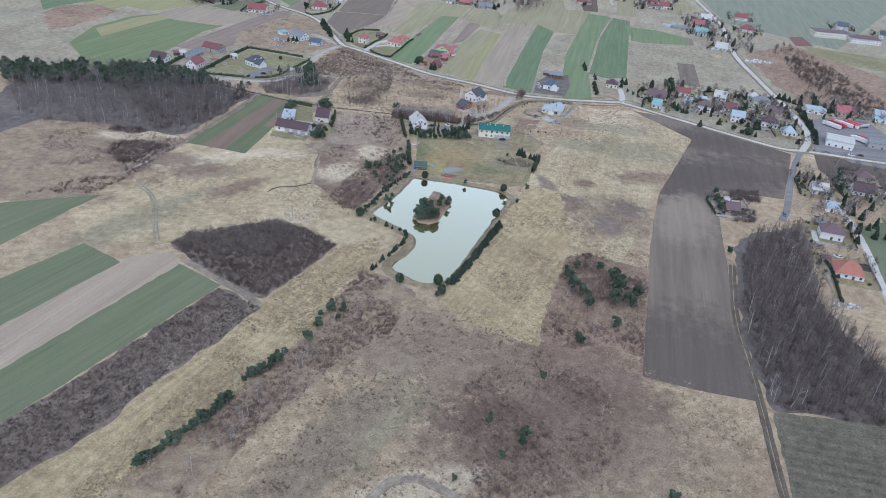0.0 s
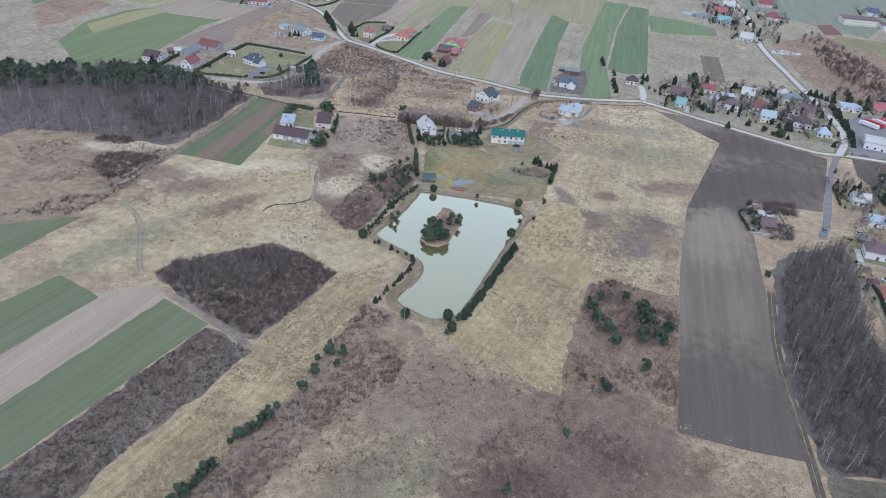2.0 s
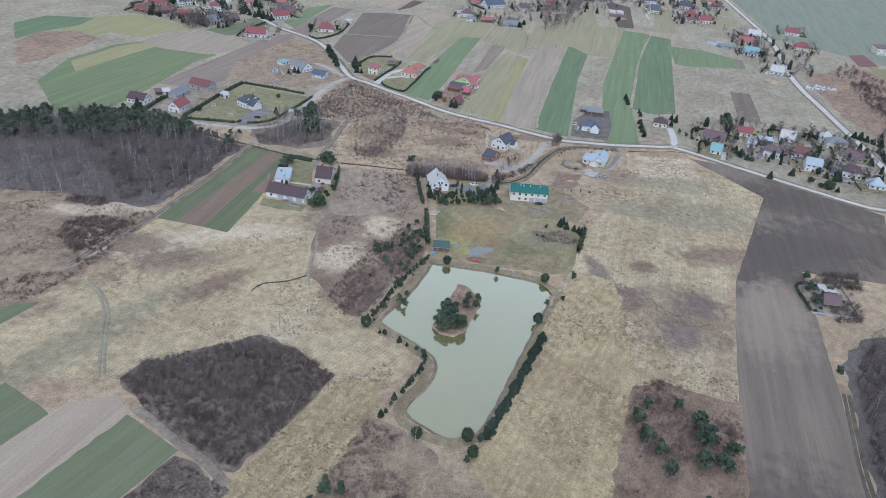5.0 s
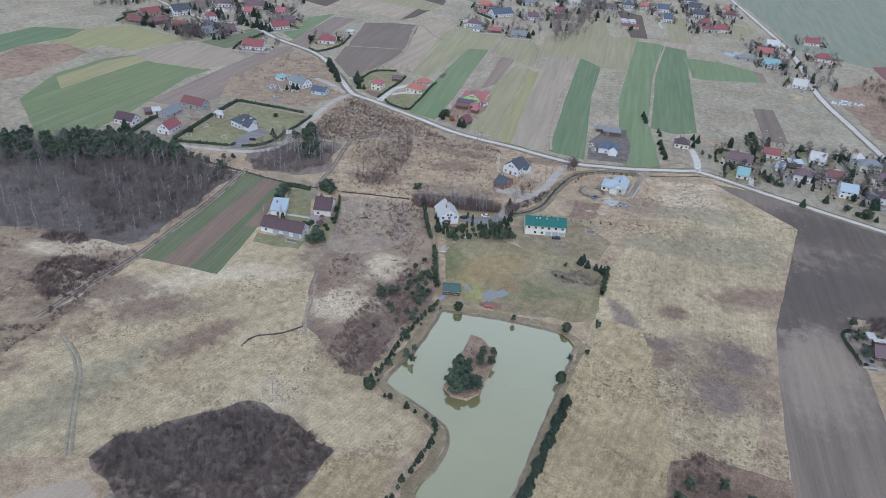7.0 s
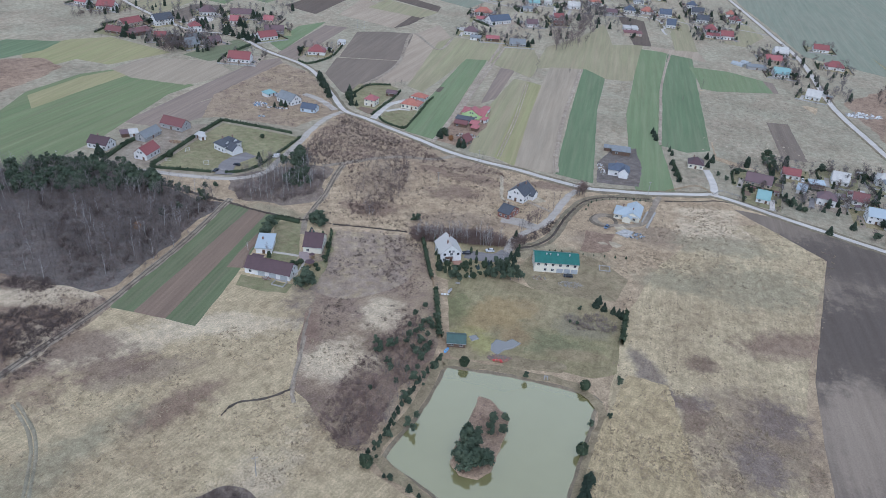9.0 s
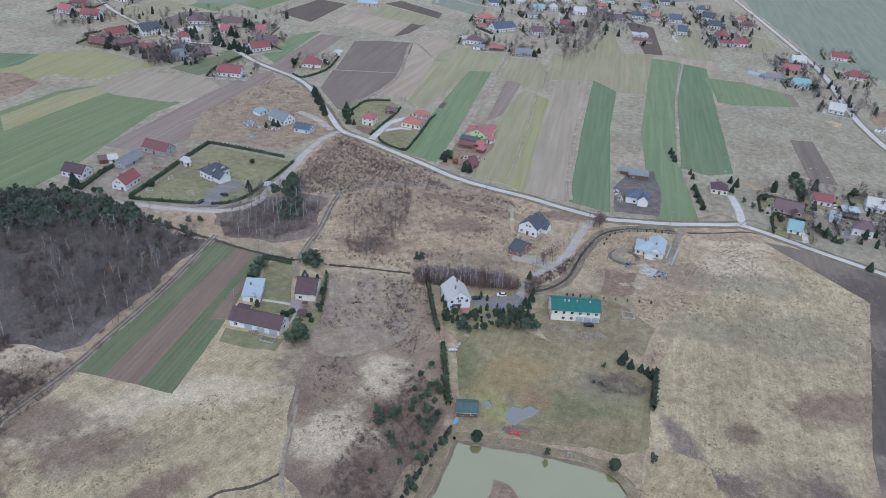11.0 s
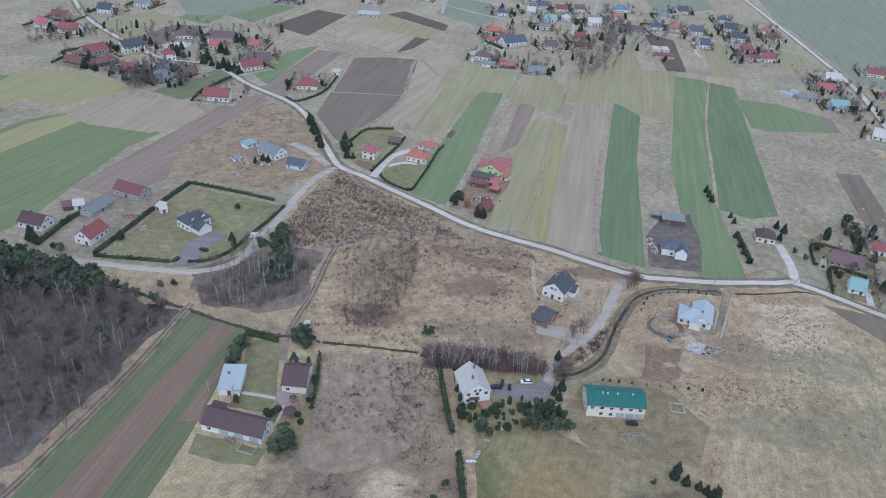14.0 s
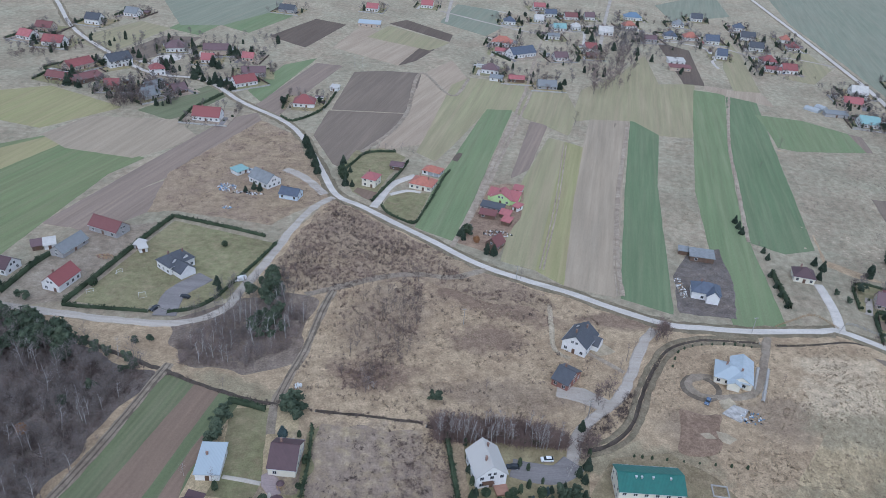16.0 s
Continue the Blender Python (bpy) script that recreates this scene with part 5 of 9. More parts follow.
garage, r = house(5.2, 543.3, -33, 6.9, 11.0, 3.2, 2.8, "gable", "dark grey", "brick", 1, "brick_garage", chimneys=1, door=False)

bungalow, r = house(72.6, 554.5, -17, 12.9, 11.0, 3.2, 2.6, "hip", "pale blue", "cream", 1, extra="and porch", chimneys=2)
wing(bungalow, 3.5, 2.5, 90, 16, 8.5, 3.2, 2.3, "gable", "pale blue", "cream", False)
wing(bungalow, 1.0, -6.5, 90, 3.4, 4.6, 2.9, 1.2, "gable", "pale blue", "cream", False)

# ---- houses by the gravel lane ----
estate, r = house(-169.3, 600.0, 55, 13.0, 10.0, 4.4, 3.4, "hip", "dark grey", "white", 2, chimneys=2, extra="and garage wing")
wing(estate, -1.5, -7.0, 90, 9, 7.5, 3.2, 3.0, "gable", "dark grey", "white")
for cx in (-3.0, 2.8):
    bm = bmesh.new()
    extruded(bm, [(-1.3, 4.6), (1.3, 4.6), (1.3, 6.0), (0, 7.0), (-1.3, 6.0)], -1.5, 1.5)
    part("dormer", bm, WALLS["white"], estate).matrix_basis = pose(cx, -2.6, 0, 0, 0, 90)
    bm = bmesh.new()
    extruded(bm, [(-1.6, 5.8), (0, 7.05), (1.6, 5.8), (1.6, 6.0), (0, 7.25), (-1.6, 6.0)][::-1], -1.8, 1.6)
    part("dormer_roof", bm, ROOFS["dark grey"], estate, "dark grey dormer roof").matrix_basis = pose(cx, -2.6, 0, 0, 0, 90)
house(-211.4, 578.4, -12, 8.5, 13.5, 3.8, 3.6, "gable", "red", "white", 1, cross=True, name="farmhouse")
house(-242.4, 585.7, -12, 13.1, 9.0, 3.4, 3.4, "gable", "dark brown", "white", 1, extra="and dark porch")
house(-212.1, 626.4, -19, 17.1, 9.0, 3.4, 3.6, "gable", "brick red", "grey", 1, "barn", chimneys=0, sparse=True)
house(-222.0, 606.5, 75, 16.2, 7.0, 2.8, 3.0, "gable", "grey", "grey", 1, "barn", chimneys=0, sparse=True, extra="and mossy sides")
house(-231.8, 607.3, 30, 4.8, 6.0, 2.4, 0.8, "mono", "pale grey", "white", 1, "shed", chimneys=0)
house(-236.6, 604.9, 33, 4.3, 5.0, 2.4, 0.8, "mono", "mauve", "brown", 1, "shed", chimneys=0)
house(-191.6, 613.6, -13, 4.0, 4.5, 2.4, 0.5, "mono", "pale grey", "grey", 1, "garden_shed", chimneys=0)
house(-189.4, 610.9, 36, 3.6, 4.5, 2.4, 0.5, "mono", "pale grey", "white", 1, "garden_shed", chimneys=0)
house(-153.4, 694.7, -34, 15.4, 10.0, 3.6, 3.8, "gable", "grey", "white", 1, name="farmhouse")
house(-135.0, 680.0, -11, 10.7, 8.0, 3.0, 2.6, "gable", "slate blue", "pale blue", 1)
house(-171.1, 705.1, 57, 7.9, 6.0, 2.4, 0.7, "mono", "turquoise", "white", 1, "shed", chimneys=0)
house(-94.0, 705.1, -16, 8.1, 9.0, 5.2, 2.6, "hip", "pink", "cream", 2)
house(-63.9, 708.0, -15, 13.5, 11.0, 3.4, 3.2, "hip", "orange", "cream", 1, extra="and bay window", chimneys=2)
house(-59.6, 727.7, -19, 10.8, 8.0, 2.8, 2.2, "hip", "orange", "white", 1, "garage", chimneys=0, gates=2)
house(-81.6, 731.2, -7, 7.8, 7.0, 2.6, 1.4, "gable", "mauve", "brown", 1, "shed", chimneys=0)
lime, r = house(-17.9, 698.2, -15, 11.3, 9.0, 3.6, 3.2, "gable", "pink", "lime green", 1, cross=True)
wing(lime, 6.5, 1.0, 0, 6, 9, 3.0, 2.0, "mono", "pink", "lime green", False)
wing(lime, -5.5, 1.5, 0, 5, 7, 3.0, 1.8, "mono", "pink", "lime green", False)
house(-23.4, 685.8, -15, 12.5, 5.5, 2.6, 0.7, "mono", "dark grey", "grey", 1, "shed", chimneys=0)
house(-16.4, 678.6, -18, 5.6, 5.0, 2.5, 0.7, "mono", "pink", "brown", 1, "shed", chimneys=0)
house(-8.3, 712.0, -15, 5.0, 5.5, 2.5, 0.6, "mono", "pink", "white", 1, "shed", chimneys=0)
house(-26.0, 676.6, -12, 8.6, 5.0, 2.5, 0.8, "mono", "brick red", "brown", 1, "shed", chimneys=0)
house(-15.8, 670.3, -23, 4.6, 5.0, 2.5, 0.8, "mono", "pink", "brown", 1, "shed", chimneys=0)
house(-22.2, 644.5, -32, 6.7, 8.0, 3.0, 3.4, "gable", "brick red", "brown", 1, "cottage", cross=True)
house(-9.4, 688.6, -35, 3.8, 5.0, 2.5, 0.6, "mono", "pink", "white", 1, "shed", chimneys=0)
blue_house, r = house(77.0, 615.3, -10, 12.8, 9.0, 4.2, 3.2, "hip", "slate blue", "white", 1, chimneys=1, gates=1)
wing(blue_house, 3.0, -3.5, 90, 7, 5.5, 4.2, 2.6, "gable", "slate blue", "white", False)
house(83.8, 650.4, -6, 11.8, 7.0, 3.0, 1.0, "mono", "grey", "brown", 1, "shed", chimneys=0, sparse=True)
house(75.7, 655.2, -11, 4.6, 4.0, 2.4, 0.6, "mono", "grey", "brown", 1, "shed", chimneys=0)
house(132.0, 639.6, -12, 9.7, 9.0, 3.4, 3.4, "hip", "dark brown", "cream", 1)

# ---- village along the road ----
plots = []


def street(*rows):
    """Houses and sheds of one part of the village, each with its garden."""
    for row in rows:
        *size, roof, wall, storeys = row
        if size[7] != "mono" and size[6] > 2.2:
            size[6] *= 1.3
            size[5] *= 0.92
        shed = size[7] == "mono"
        if not shed:
            yard((LAWN, LAWN, MEADOW, DIRT)[yard_count[0] % 4], size[0], size[1], size[2], size[3] + 14, size[4] + 18)
            plots.append(size[:5])
        house(*size, roof, wall, storeys, "shed" if shed else "house", chimneys=0 if shed else 1, sparse=shed)


street(
    (167.1, 618.6, -20, 15.8, 9.0, 3.2, 3.2, "gable", "mauve", "beige", 1),
    (162.1, 593.5, -19, 7.5, 9.0, 3.2, 3.0, "gable", "turquoise", "white", 1),
    (193.5, 635.5, -16, 11.2, 8.0, 3.6, 2.4, "gable", "red", "white", 1),
    (192.7, 612.8, -26, 5.3, 9.0, 2.6, 1.0, "mono", "pale blue", "white", 1),
    (205.9, 623.3, -4, 9.2, 5.0, 2.6, 1.0, "mono", "pale blue", "brown", 1),
    (202.0, 597.8, -19, 10.6, 9.0, 5.2, 2.6, "hip", "mauve", "white", 2),
    (224.8, 633.2, -18, 10.2, 10.0, 3.6, 3.4, "gable", "pale grey", "white", 1),
    (224.7, 602.7, -19, 9.0, 9.0, 3.4, 3.0, "gable", "brick red", "white", 1),
    (223.1, 577.7, -14, 10.2, 10.0, 5.6, 2.6, "gable", "pale blue", "white", 2),
    (254.3, 636.8, -11, 8.7, 9.0, 5.2, 2.8, "hip", "pale grey", "white", 2),
    (258.2, 627.4, -7, 14.1, 10.0, 5.4, 2.4, "hip", "grey", "cream", 2),
)
street(
    (262.0, 605.3, -17, 12.1, 9.0, 3.2, 3.2, "gable", "mauve", "beige", 1),
    (247.1, 572.8, -14, 12.4, 9.0, 5.0, 2.8, "hip", "dark brown", "white", 2),
    (236.9, 572.1, -23, 6.0, 6.0, 2.6, 2.0, "gable", "dark grey", "white", 1),
    (256.9, 557.1, -6, 9.9, 9.0, 3.4, 3.0, "hip", "pale blue", "white", 1),
    (303.2, 622.2, -11, 15.1, 9.0, 3.6, 1.0, "mono", "pale blue", "white", 1),
    (328.6, 624.5, -5, 15.0, 11.0, 4.0, 3.4, "gable", "pink", "beige", 1),
    (236.7, 446.3, -12, 9.9, 10.0, 3.6, 2.6, "gable", "pale grey", "white", 1),
    (276.0, 471.4, -14, 9.5, 10.0, 5.4, 2.4, "hip", "mauve", "beige", 2),
    (266.7, 451.2, -10, 12.8, 10.0, 3.4, 3.2, "gable", "dark brown", "white", 1),
    (234.3, 419.5, -20, 7.1, 8.0, 3.0, 1.0, "mono", "pale blue", "white", 1),
    (217.9, 381.6, -14, 12.0, 10.0, 5.2, 2.6, "hip", "mauve", "white", 2),
)
street(
    (209.5, 339.1, -12, 14.2, 12.0, 3.4, 3.6, "hip", "orange", "white", 1),
    (168.2, 403.9, -4, 7.9, 7.0, 2.8, 2.4, "gable", "mauve", "brown", 1),
    (275.7, 890.0, -21, 11.0, 11.0, 3.6, 3.4, "gable", "turquoise", "white", 1),
    (279.1, 823.0, -27, 12.1, 11.0, 3.6, 3.6, "gable", "pale grey", "white", 1),
    (342.1, 934.5, -14, 17.9, 12.0, 3.8, 3.6, "hip", "red", "white", 1),
    (283.7, 942.2, -17, 12.7, 9.0, 3.4, 2.8, "gable", "pink", "beige", 1),
    (355.9, 1006.8, -12, 15.5, 10.0, 3.8, 3.2, "gable", "red", "white", 1),
    (532.0, 978.3, -19, 16.3, 12.0, 4.8, 3.4, "gable", "dark grey", "white", 2),
    (490.0, 1011.3, -16, 13.8, 12.0, 4.8, 3.4, "gable", "slate blue", "white", 2),
    (-421.5, 934.1, -15, 13.1, 11.0, 3.6, 3.4, "gable", "pink", "white", 1),
    (-420.0, 961.7, -4, 14.7, 11.0, 4.6, 3.2, "gable", "brick red", "beige", 1),
)
street(
    (-391.5, 921.9, 0, 17.1, 12.0, 4.2, 3.6, "gable", "red", "white", 1),
    (-393.7, 999.2, -7, 14.1, 12.0, 5.2, 3.6, "gable", "dark grey", "white", 2),
    (-374.2, 1038.2, -10, 13.4, 11.0, 3.8, 3.4, "gable", "grey", "white", 1),
    (-345.4, 867.4, 61, 20.9, 11.0, 4.0, 3.0, "gable", "red", "beige", 1),
    (-325.6, 839.2, 58, 23.6, 9.0, 3.2, 1.6, "mono", "brick red", "brown", 1),
    (-345.2, 838.0, -11, 18.0, 8.0, 3.0, 2.6, "gable", "brick red", "brown", 1),
    (-320.4, 882.3, 51, 18.6, 11.0, 6.0, 3.6, "gable", "dark grey", "white", 2),
    (-284.2, 869.1, 32, 10.5, 9.0, 5.8, 2.6, "hip", "red", "white", 2),
    (-300.7, 828.4, 15, 10.3, 9.0, 4.0, 2.8, "gable", "red", "beige", 1),
    (-269.0, 816.8, 53, 11.9, 9.0, 3.4, 3.6, "gable", "grey", "grey", 1),
    (-275.2, 838.7, 60, 14.9, 7.0, 3.0, 2.0, "gable", "grey", "white", 1),
)
street(
    (-254.2, 832.5, 51, 10.9, 8.0, 3.0, 2.8, "gable", "mauve", "brown", 1),
    (-293.9, 935.5, 23, 17.3, 12.0, 4.2, 3.8, "hip", "mauve", "white", 2),
    (-259.6, 936.4, 13, 20.8, 10.0, 4.8, 3.0, "gable", "mauve", "beige", 1),
    (-258.1, 910.6, 8, 9.9, 9.0, 3.4, 3.2, "gable", "pink", "white", 1),
    (-228.4, 924.8, -2, 9.7, 8.0, 3.4, 2.8, "gable", "pink", "beige", 1),
    (-213.5, 885.7, 16, 18.2, 10.0, 3.8, 3.0, "gable", "mauve", "grey", 1),
    (-214.3, 861.7, 43, 17.8, 10.0, 3.8, 3.2, "gable", "red", "white", 1),
    (-160.0, 828.0, 5, 14.9, 12.0, 3.6, 3.6, "hip", "red", "white", 1),
    (-216.4, 785.4, 1, 18.3, 11.0, 3.8, 3.8, "gable", "red", "white", 1),
    (-144.9, 866.4, -11, 6.0, 6.0, 2.8, 0.8, "mono", "pale grey", "white", 1),
    (-148.0, 1074.8, 1, 21.7, 11.0, 3.4, 1.2, "mono", "pale blue", "beige", 1),
)
street(
    (-154.3, 1143.4, -4, 12.5, 11.0, 4.2, 3.2, "gable", "pink", "white", 1),
    (-97.4, 1182.5, -4, 12.9, 11.0, 4.0, 3.2, "gable", "pink", "white", 1),
    (-238.5, 1104.5, -6, 16.5, 11.0, 4.0, 3.2, "gable", "dark grey", "grey", 1),
    (-13.6, 1043.3, -7, 19.3, 12.0, 4.6, 3.6, "hip", "orange", "white", 2),
    (-14.8, 1012.7, -1, 11.6, 8.0, 3.2, 2.0, "gable", "pink", "white", 1),
    (-25.1, 949.0, -3, 14.6, 11.0, 4.2, 3.2, "hip", "mauve", "white", 1),
    (-20.1, 926.9, -9, 10.5, 6.0, 2.8, 1.2, "mono", "grey", "white", 1),
    (-3.2, 929.0, 3, 13.3, 8.0, 3.2, 2.0, "gable", "pink", "brown", 1),
    (3.1, 1009.6, 37, 27.1, 12.0, 4.4, 3.8, "gable", "slate blue", "white", 2),
    (-4.8, 1135.8, 7, 11.7, 11.0, 4.2, 3.2, "hip", "slate blue", "white", 2),
    (28.1, 1157.5, 5, 10.0, 10.0, 4.0, 3.2, "gable", "pale grey", "white", 1),
)
street(
    (21.6, 918.6, 5, 15.6, 10.0, 3.2, 2.8, "gable", "grey", "grey", 1),
    (39.8, 1009.2, 17, 13.0, 9.0, 3.6, 3.0, "gable", "mauve", "white", 1),
    (66.9, 1135.0, 5, 9.8, 10.0, 4.6, 2.6, "hip", "pale grey", "white", 2),
    (72.7, 1050.6, 8, 11.3, 10.0, 4.0, 3.2, "gable", "red", "white", 1),
    (70.8, 1023.8, 6, 9.9, 6.0, 3.0, 2.0, "gable", "brick red", "brown", 1),
    (97.6, 1125.0, 0, 14.4, 11.0, 4.4, 3.2, "gable", "pale grey", "white", 2),
    (140.0, 1208.8, 4, 19.3, 12.0, 4.2, 3.4, "hip", "blue", "white", 2),
    (128.5, 1162.2, 10, 14.3, 11.0, 4.2, 3.2, "hip", "orange", "white", 1),
    (167.7, 1131.8, -1, 13.9, 11.0, 3.8, 3.4, "hip", "slate blue", "white", 1),
    (189.1, 1131.8, 0, 14.5, 11.0, 4.0, 3.6, "hip", "orange", "white", 1),
    (210.1, 1124.6, 0, 14.4, 11.0, 4.2, 3.8, "gable", "slate blue", "white", 2),
)
street(
    (204.7, 1064.8, -6, 9.9, 12.0, 4.4, 4.0, "gable", "slate blue", "white", 2),
    (152.3, 1030.4, 3, 15.7, 10.0, 3.4, 1.0, "mono", "pale grey", "white", 1),
    (150.9, 1007.6, 1, 19.4, 8.0, 3.2, 1.0, "mono", "brick red", "beige", 1),
    (256.8, 1153.1, -9, 14.8, 12.0, 4.4, 3.8, "gable", "dark grey", "white", 2),
    (260.5, 1198.6, -5, 12.6, 11.0, 4.2, 3.4, "hip", "slate blue", "white", 1),
    (252.6, 1109.8, -9, 14.2, 11.0, 4.2, 3.6, "gable", "dark grey", "white", 2),
    (248.5, 1057.2, -5, 15.1, 12.0, 4.4, 3.6, "hip", "red", "white", 2),
    (244.2, 1029.3, -5, 14.6, 8.0, 3.2, 2.0, "gable", "red", "white", 1),
    (259.2, 1030.8, 2, 14.1, 11.0, 4.4, 3.6, "gable", "red", "white", 1),
    (299.8, 1158.5, -9, 10.0, 11.0, 4.0, 3.4, "hip", "orange", "white", 1),
    (296.5, 1125.0, -3, 11.7, 11.0, 4.0, 3.4, "hip", "red", "white", 1),
)
street(
    (300.6, 972.8, -4, 13.9, 12.0, 4.4, 3.8, "gable", "pale grey", "white", 2),
    (284.2, 945.2, -7, 15.6, 9.0, 3.4, 2.6, "gable", "pink", "beige", 1),
    (272.4, 889.5, -8, 13.5, 11.0, 4.0, 3.6, "gable", "turquoise", "white", 1),
    (255.4, 907.8, -3, 17.8, 7.0, 2.8, 1.0, "mono", "grey", "grey", 1),
    (219.2, 1231.0, -4, 13.1, 11.0, 4.2, 3.6, "gable", "dark grey", "white", 1),
    (189.4, 1192.0, -5, 12.6, 10.0, 3.8, 3.2, "hip", "grey", "white", 1),
    (141.6, 1109.4, 9, 13.6, 9.0, 3.6, 2.4, "gable", "mauve", "grey", 1),
    (87.4, 1189.5, 7, 11.2, 9.0, 4.2, 3.2, "gable", "mauve", "white", 1),
    (43.2, 1190.2, 9, 13.2, 9.0, 4.2, 3.0, "gable", "slate blue", "white", 1),
    (65.6, 1181.6, 10, 14.5, 9.0, 4.2, 3.0, "gable", "brick red", "white", 1),
    (48.4, 1125.6, 9, 13.6, 9.0, 3.6, 3.0, "gable", "turquoise", "white", 1),
)
street(
    (32.0, 1221.3, 9, 13.6, 9.0, 4.2, 3.0, "gable", "pink", "white", 1),
    (39.0, 1086.8, 8, 11.8, 9.0, 3.6, 2.0, "gable", "grey", "white", 1),
)


# school, transport yard and greenhouse on the far side
house(448.1, 949.8, 1, 43.5, 16.0, 7.0, 1.2, "mono", "mauve", "cream", 2, "school", chimneys=0)
house(484.8, 936.4, -4, 35.5, 16.0, 6.0, 3.0, "hip", "mauve", "white", 2, "school_wing", chimneys=0)
house(290.4, 543.2, -21, 18.9, 16.0, 5.5, 1.4, "gable", "pale grey", "white", 1, "warehouse", chimneys=0, sparse=True)
house(320.8, 547.7, -16, 13.1, 12.0, 5.0, 1.2, "gable", "grey", "grey", 1, "warehouse", chimneys=0, sparse=True)
house(359.8, 619.5, -22, 15.2, 18.0, 6.0, 1.4, "gable", "pale blue", "pale blue", 1, "warehouse", chimneys=0, sparse=True)


# ---- plants ----
NEEDLES = foliage("pine_needles", (0.068, 0.092, 0.06), (0.13, 0.153, 0.098))
SPRUCE = foliage("spruce_needles", (0.044, 0.062, 0.044), (0.08, 0.1, 0.066))
BLUE_SPRUCE = foliage("blue_spruce_needles", (0.07, 0.1, 0.1), (0.12, 0.155, 0.15))
THUJA = foliage("thuja_leaves", (0.054, 0.076, 0.044), (0.098, 0.12, 0.07))
TWIGS = foliage("bare_twigs", (0.25, 0.2, 0.178), (0.38, 0.31, 0.272))
DARK_TWIGS = foliage("dark_brush_twigs", (0.15, 0.116, 0.102), (0.245, 0.192, 0.166))
RED_TWIGS = foliage("reddish_twigs", (0.215, 0.156, 0.135), (0.33, 0.245, 0.205))
BIRCH = paint("birch_bark", (0.6, 0.57, 0.53), 0.85, vary=0.4, scale=1.5, dirt=(0.08, 0.07, 0.06))
BARK = paint("grey_bark", (0.26, 0.22, 0.195), 0.95, vary=0.4, scale=1.5)
TUFT = foliage("dry_tufts", (0.31, 0.245, 0.165), (0.58, 0.475, 0.335))
RUST = foliage("rusty_oak_leaves", (0.3, 0.15, 0.07), (0.36, 0.2, 0.1))


class Soup:
    """Triangles gathered for one mesh."""

    def __init__(self):
        self.v, self.f, self.s, self.n = [], [], [], 0

    def add(self, v, f, slot):
        v = np.asarray(v, float).reshape(-1, 3)
        f = np.asarray(f, int).reshape(-1, 3)
        self.v.append(v)
        self.f.append(f + self.n)
        self.s.append(np.full(len(f), slot) if np.isscalar(slot) else np.asarray(slot))
        self.n += len(v)

    def arrays(self):
        return np.concatenate(self.v), np.concatenate(self.f), np.concatenate(self.s)


def tri_mesh(name, v, f, s, mats):
    me = bpy.data.meshes.new(name)
    me.vertices.add(len(v))
    me.vertices.foreach_set("co", v.astype(np.float32).ravel())
    me.loops.add(3 * len(f))
    me.loops.foreach_set("vertex_index", f.astype(np.int32).ravel())
    me.polygons.add(len(f))
    me.polygons.foreach_set("loop_start", np.arange(0, 3 * len(f), 3, dtype=np.int32))
    for m in mats:
        me.materials.append(m)
    me.polygons.foreach_set("material_index", s.astype(np.int32))
    me.update(calc_edges=True)
    return me


def stick(soup, a, b, ra, rb, slot, k=3):
    """A tapered limb from a to b."""
    a, b = np.asarray(a, float), np.asarray(b, float)
    d = b - a
    d /= np.linalg.norm(d) + 1e-9
    u = np.cross(d, (0.3, 0.9, 0.1))
    u /= np.linalg.norm(u) + 1e-9
    w = np.cross(d, u)
    ang = np.arange(k) * 2 * np.pi / k
    ring = np.cos(ang)[:, None] * u + np.sin(ang)[:, None] * w
    v = np.concatenate([a + ring * ra, b + ring * rb])
    f = []
    for i in range(k):
        j = (i + 1) % k
        f += [(i, j, k + j), (i, k + j, k + i)]
    soup.add(v, f, slot)


def sliver(soup, a, b, w, rng, slot):
    """A thin twig or blade: one long triangle."""
    a, b = np.asarray(a, float), np.asarray(b, float)
    side = np.cross(b - a, rng.normal(size=3))
    side *= w / (np.linalg.norm(side) + 1e-9)
    soup.add([a - side / 2, a + side / 2, b], [(0, 1, 2)], slot)


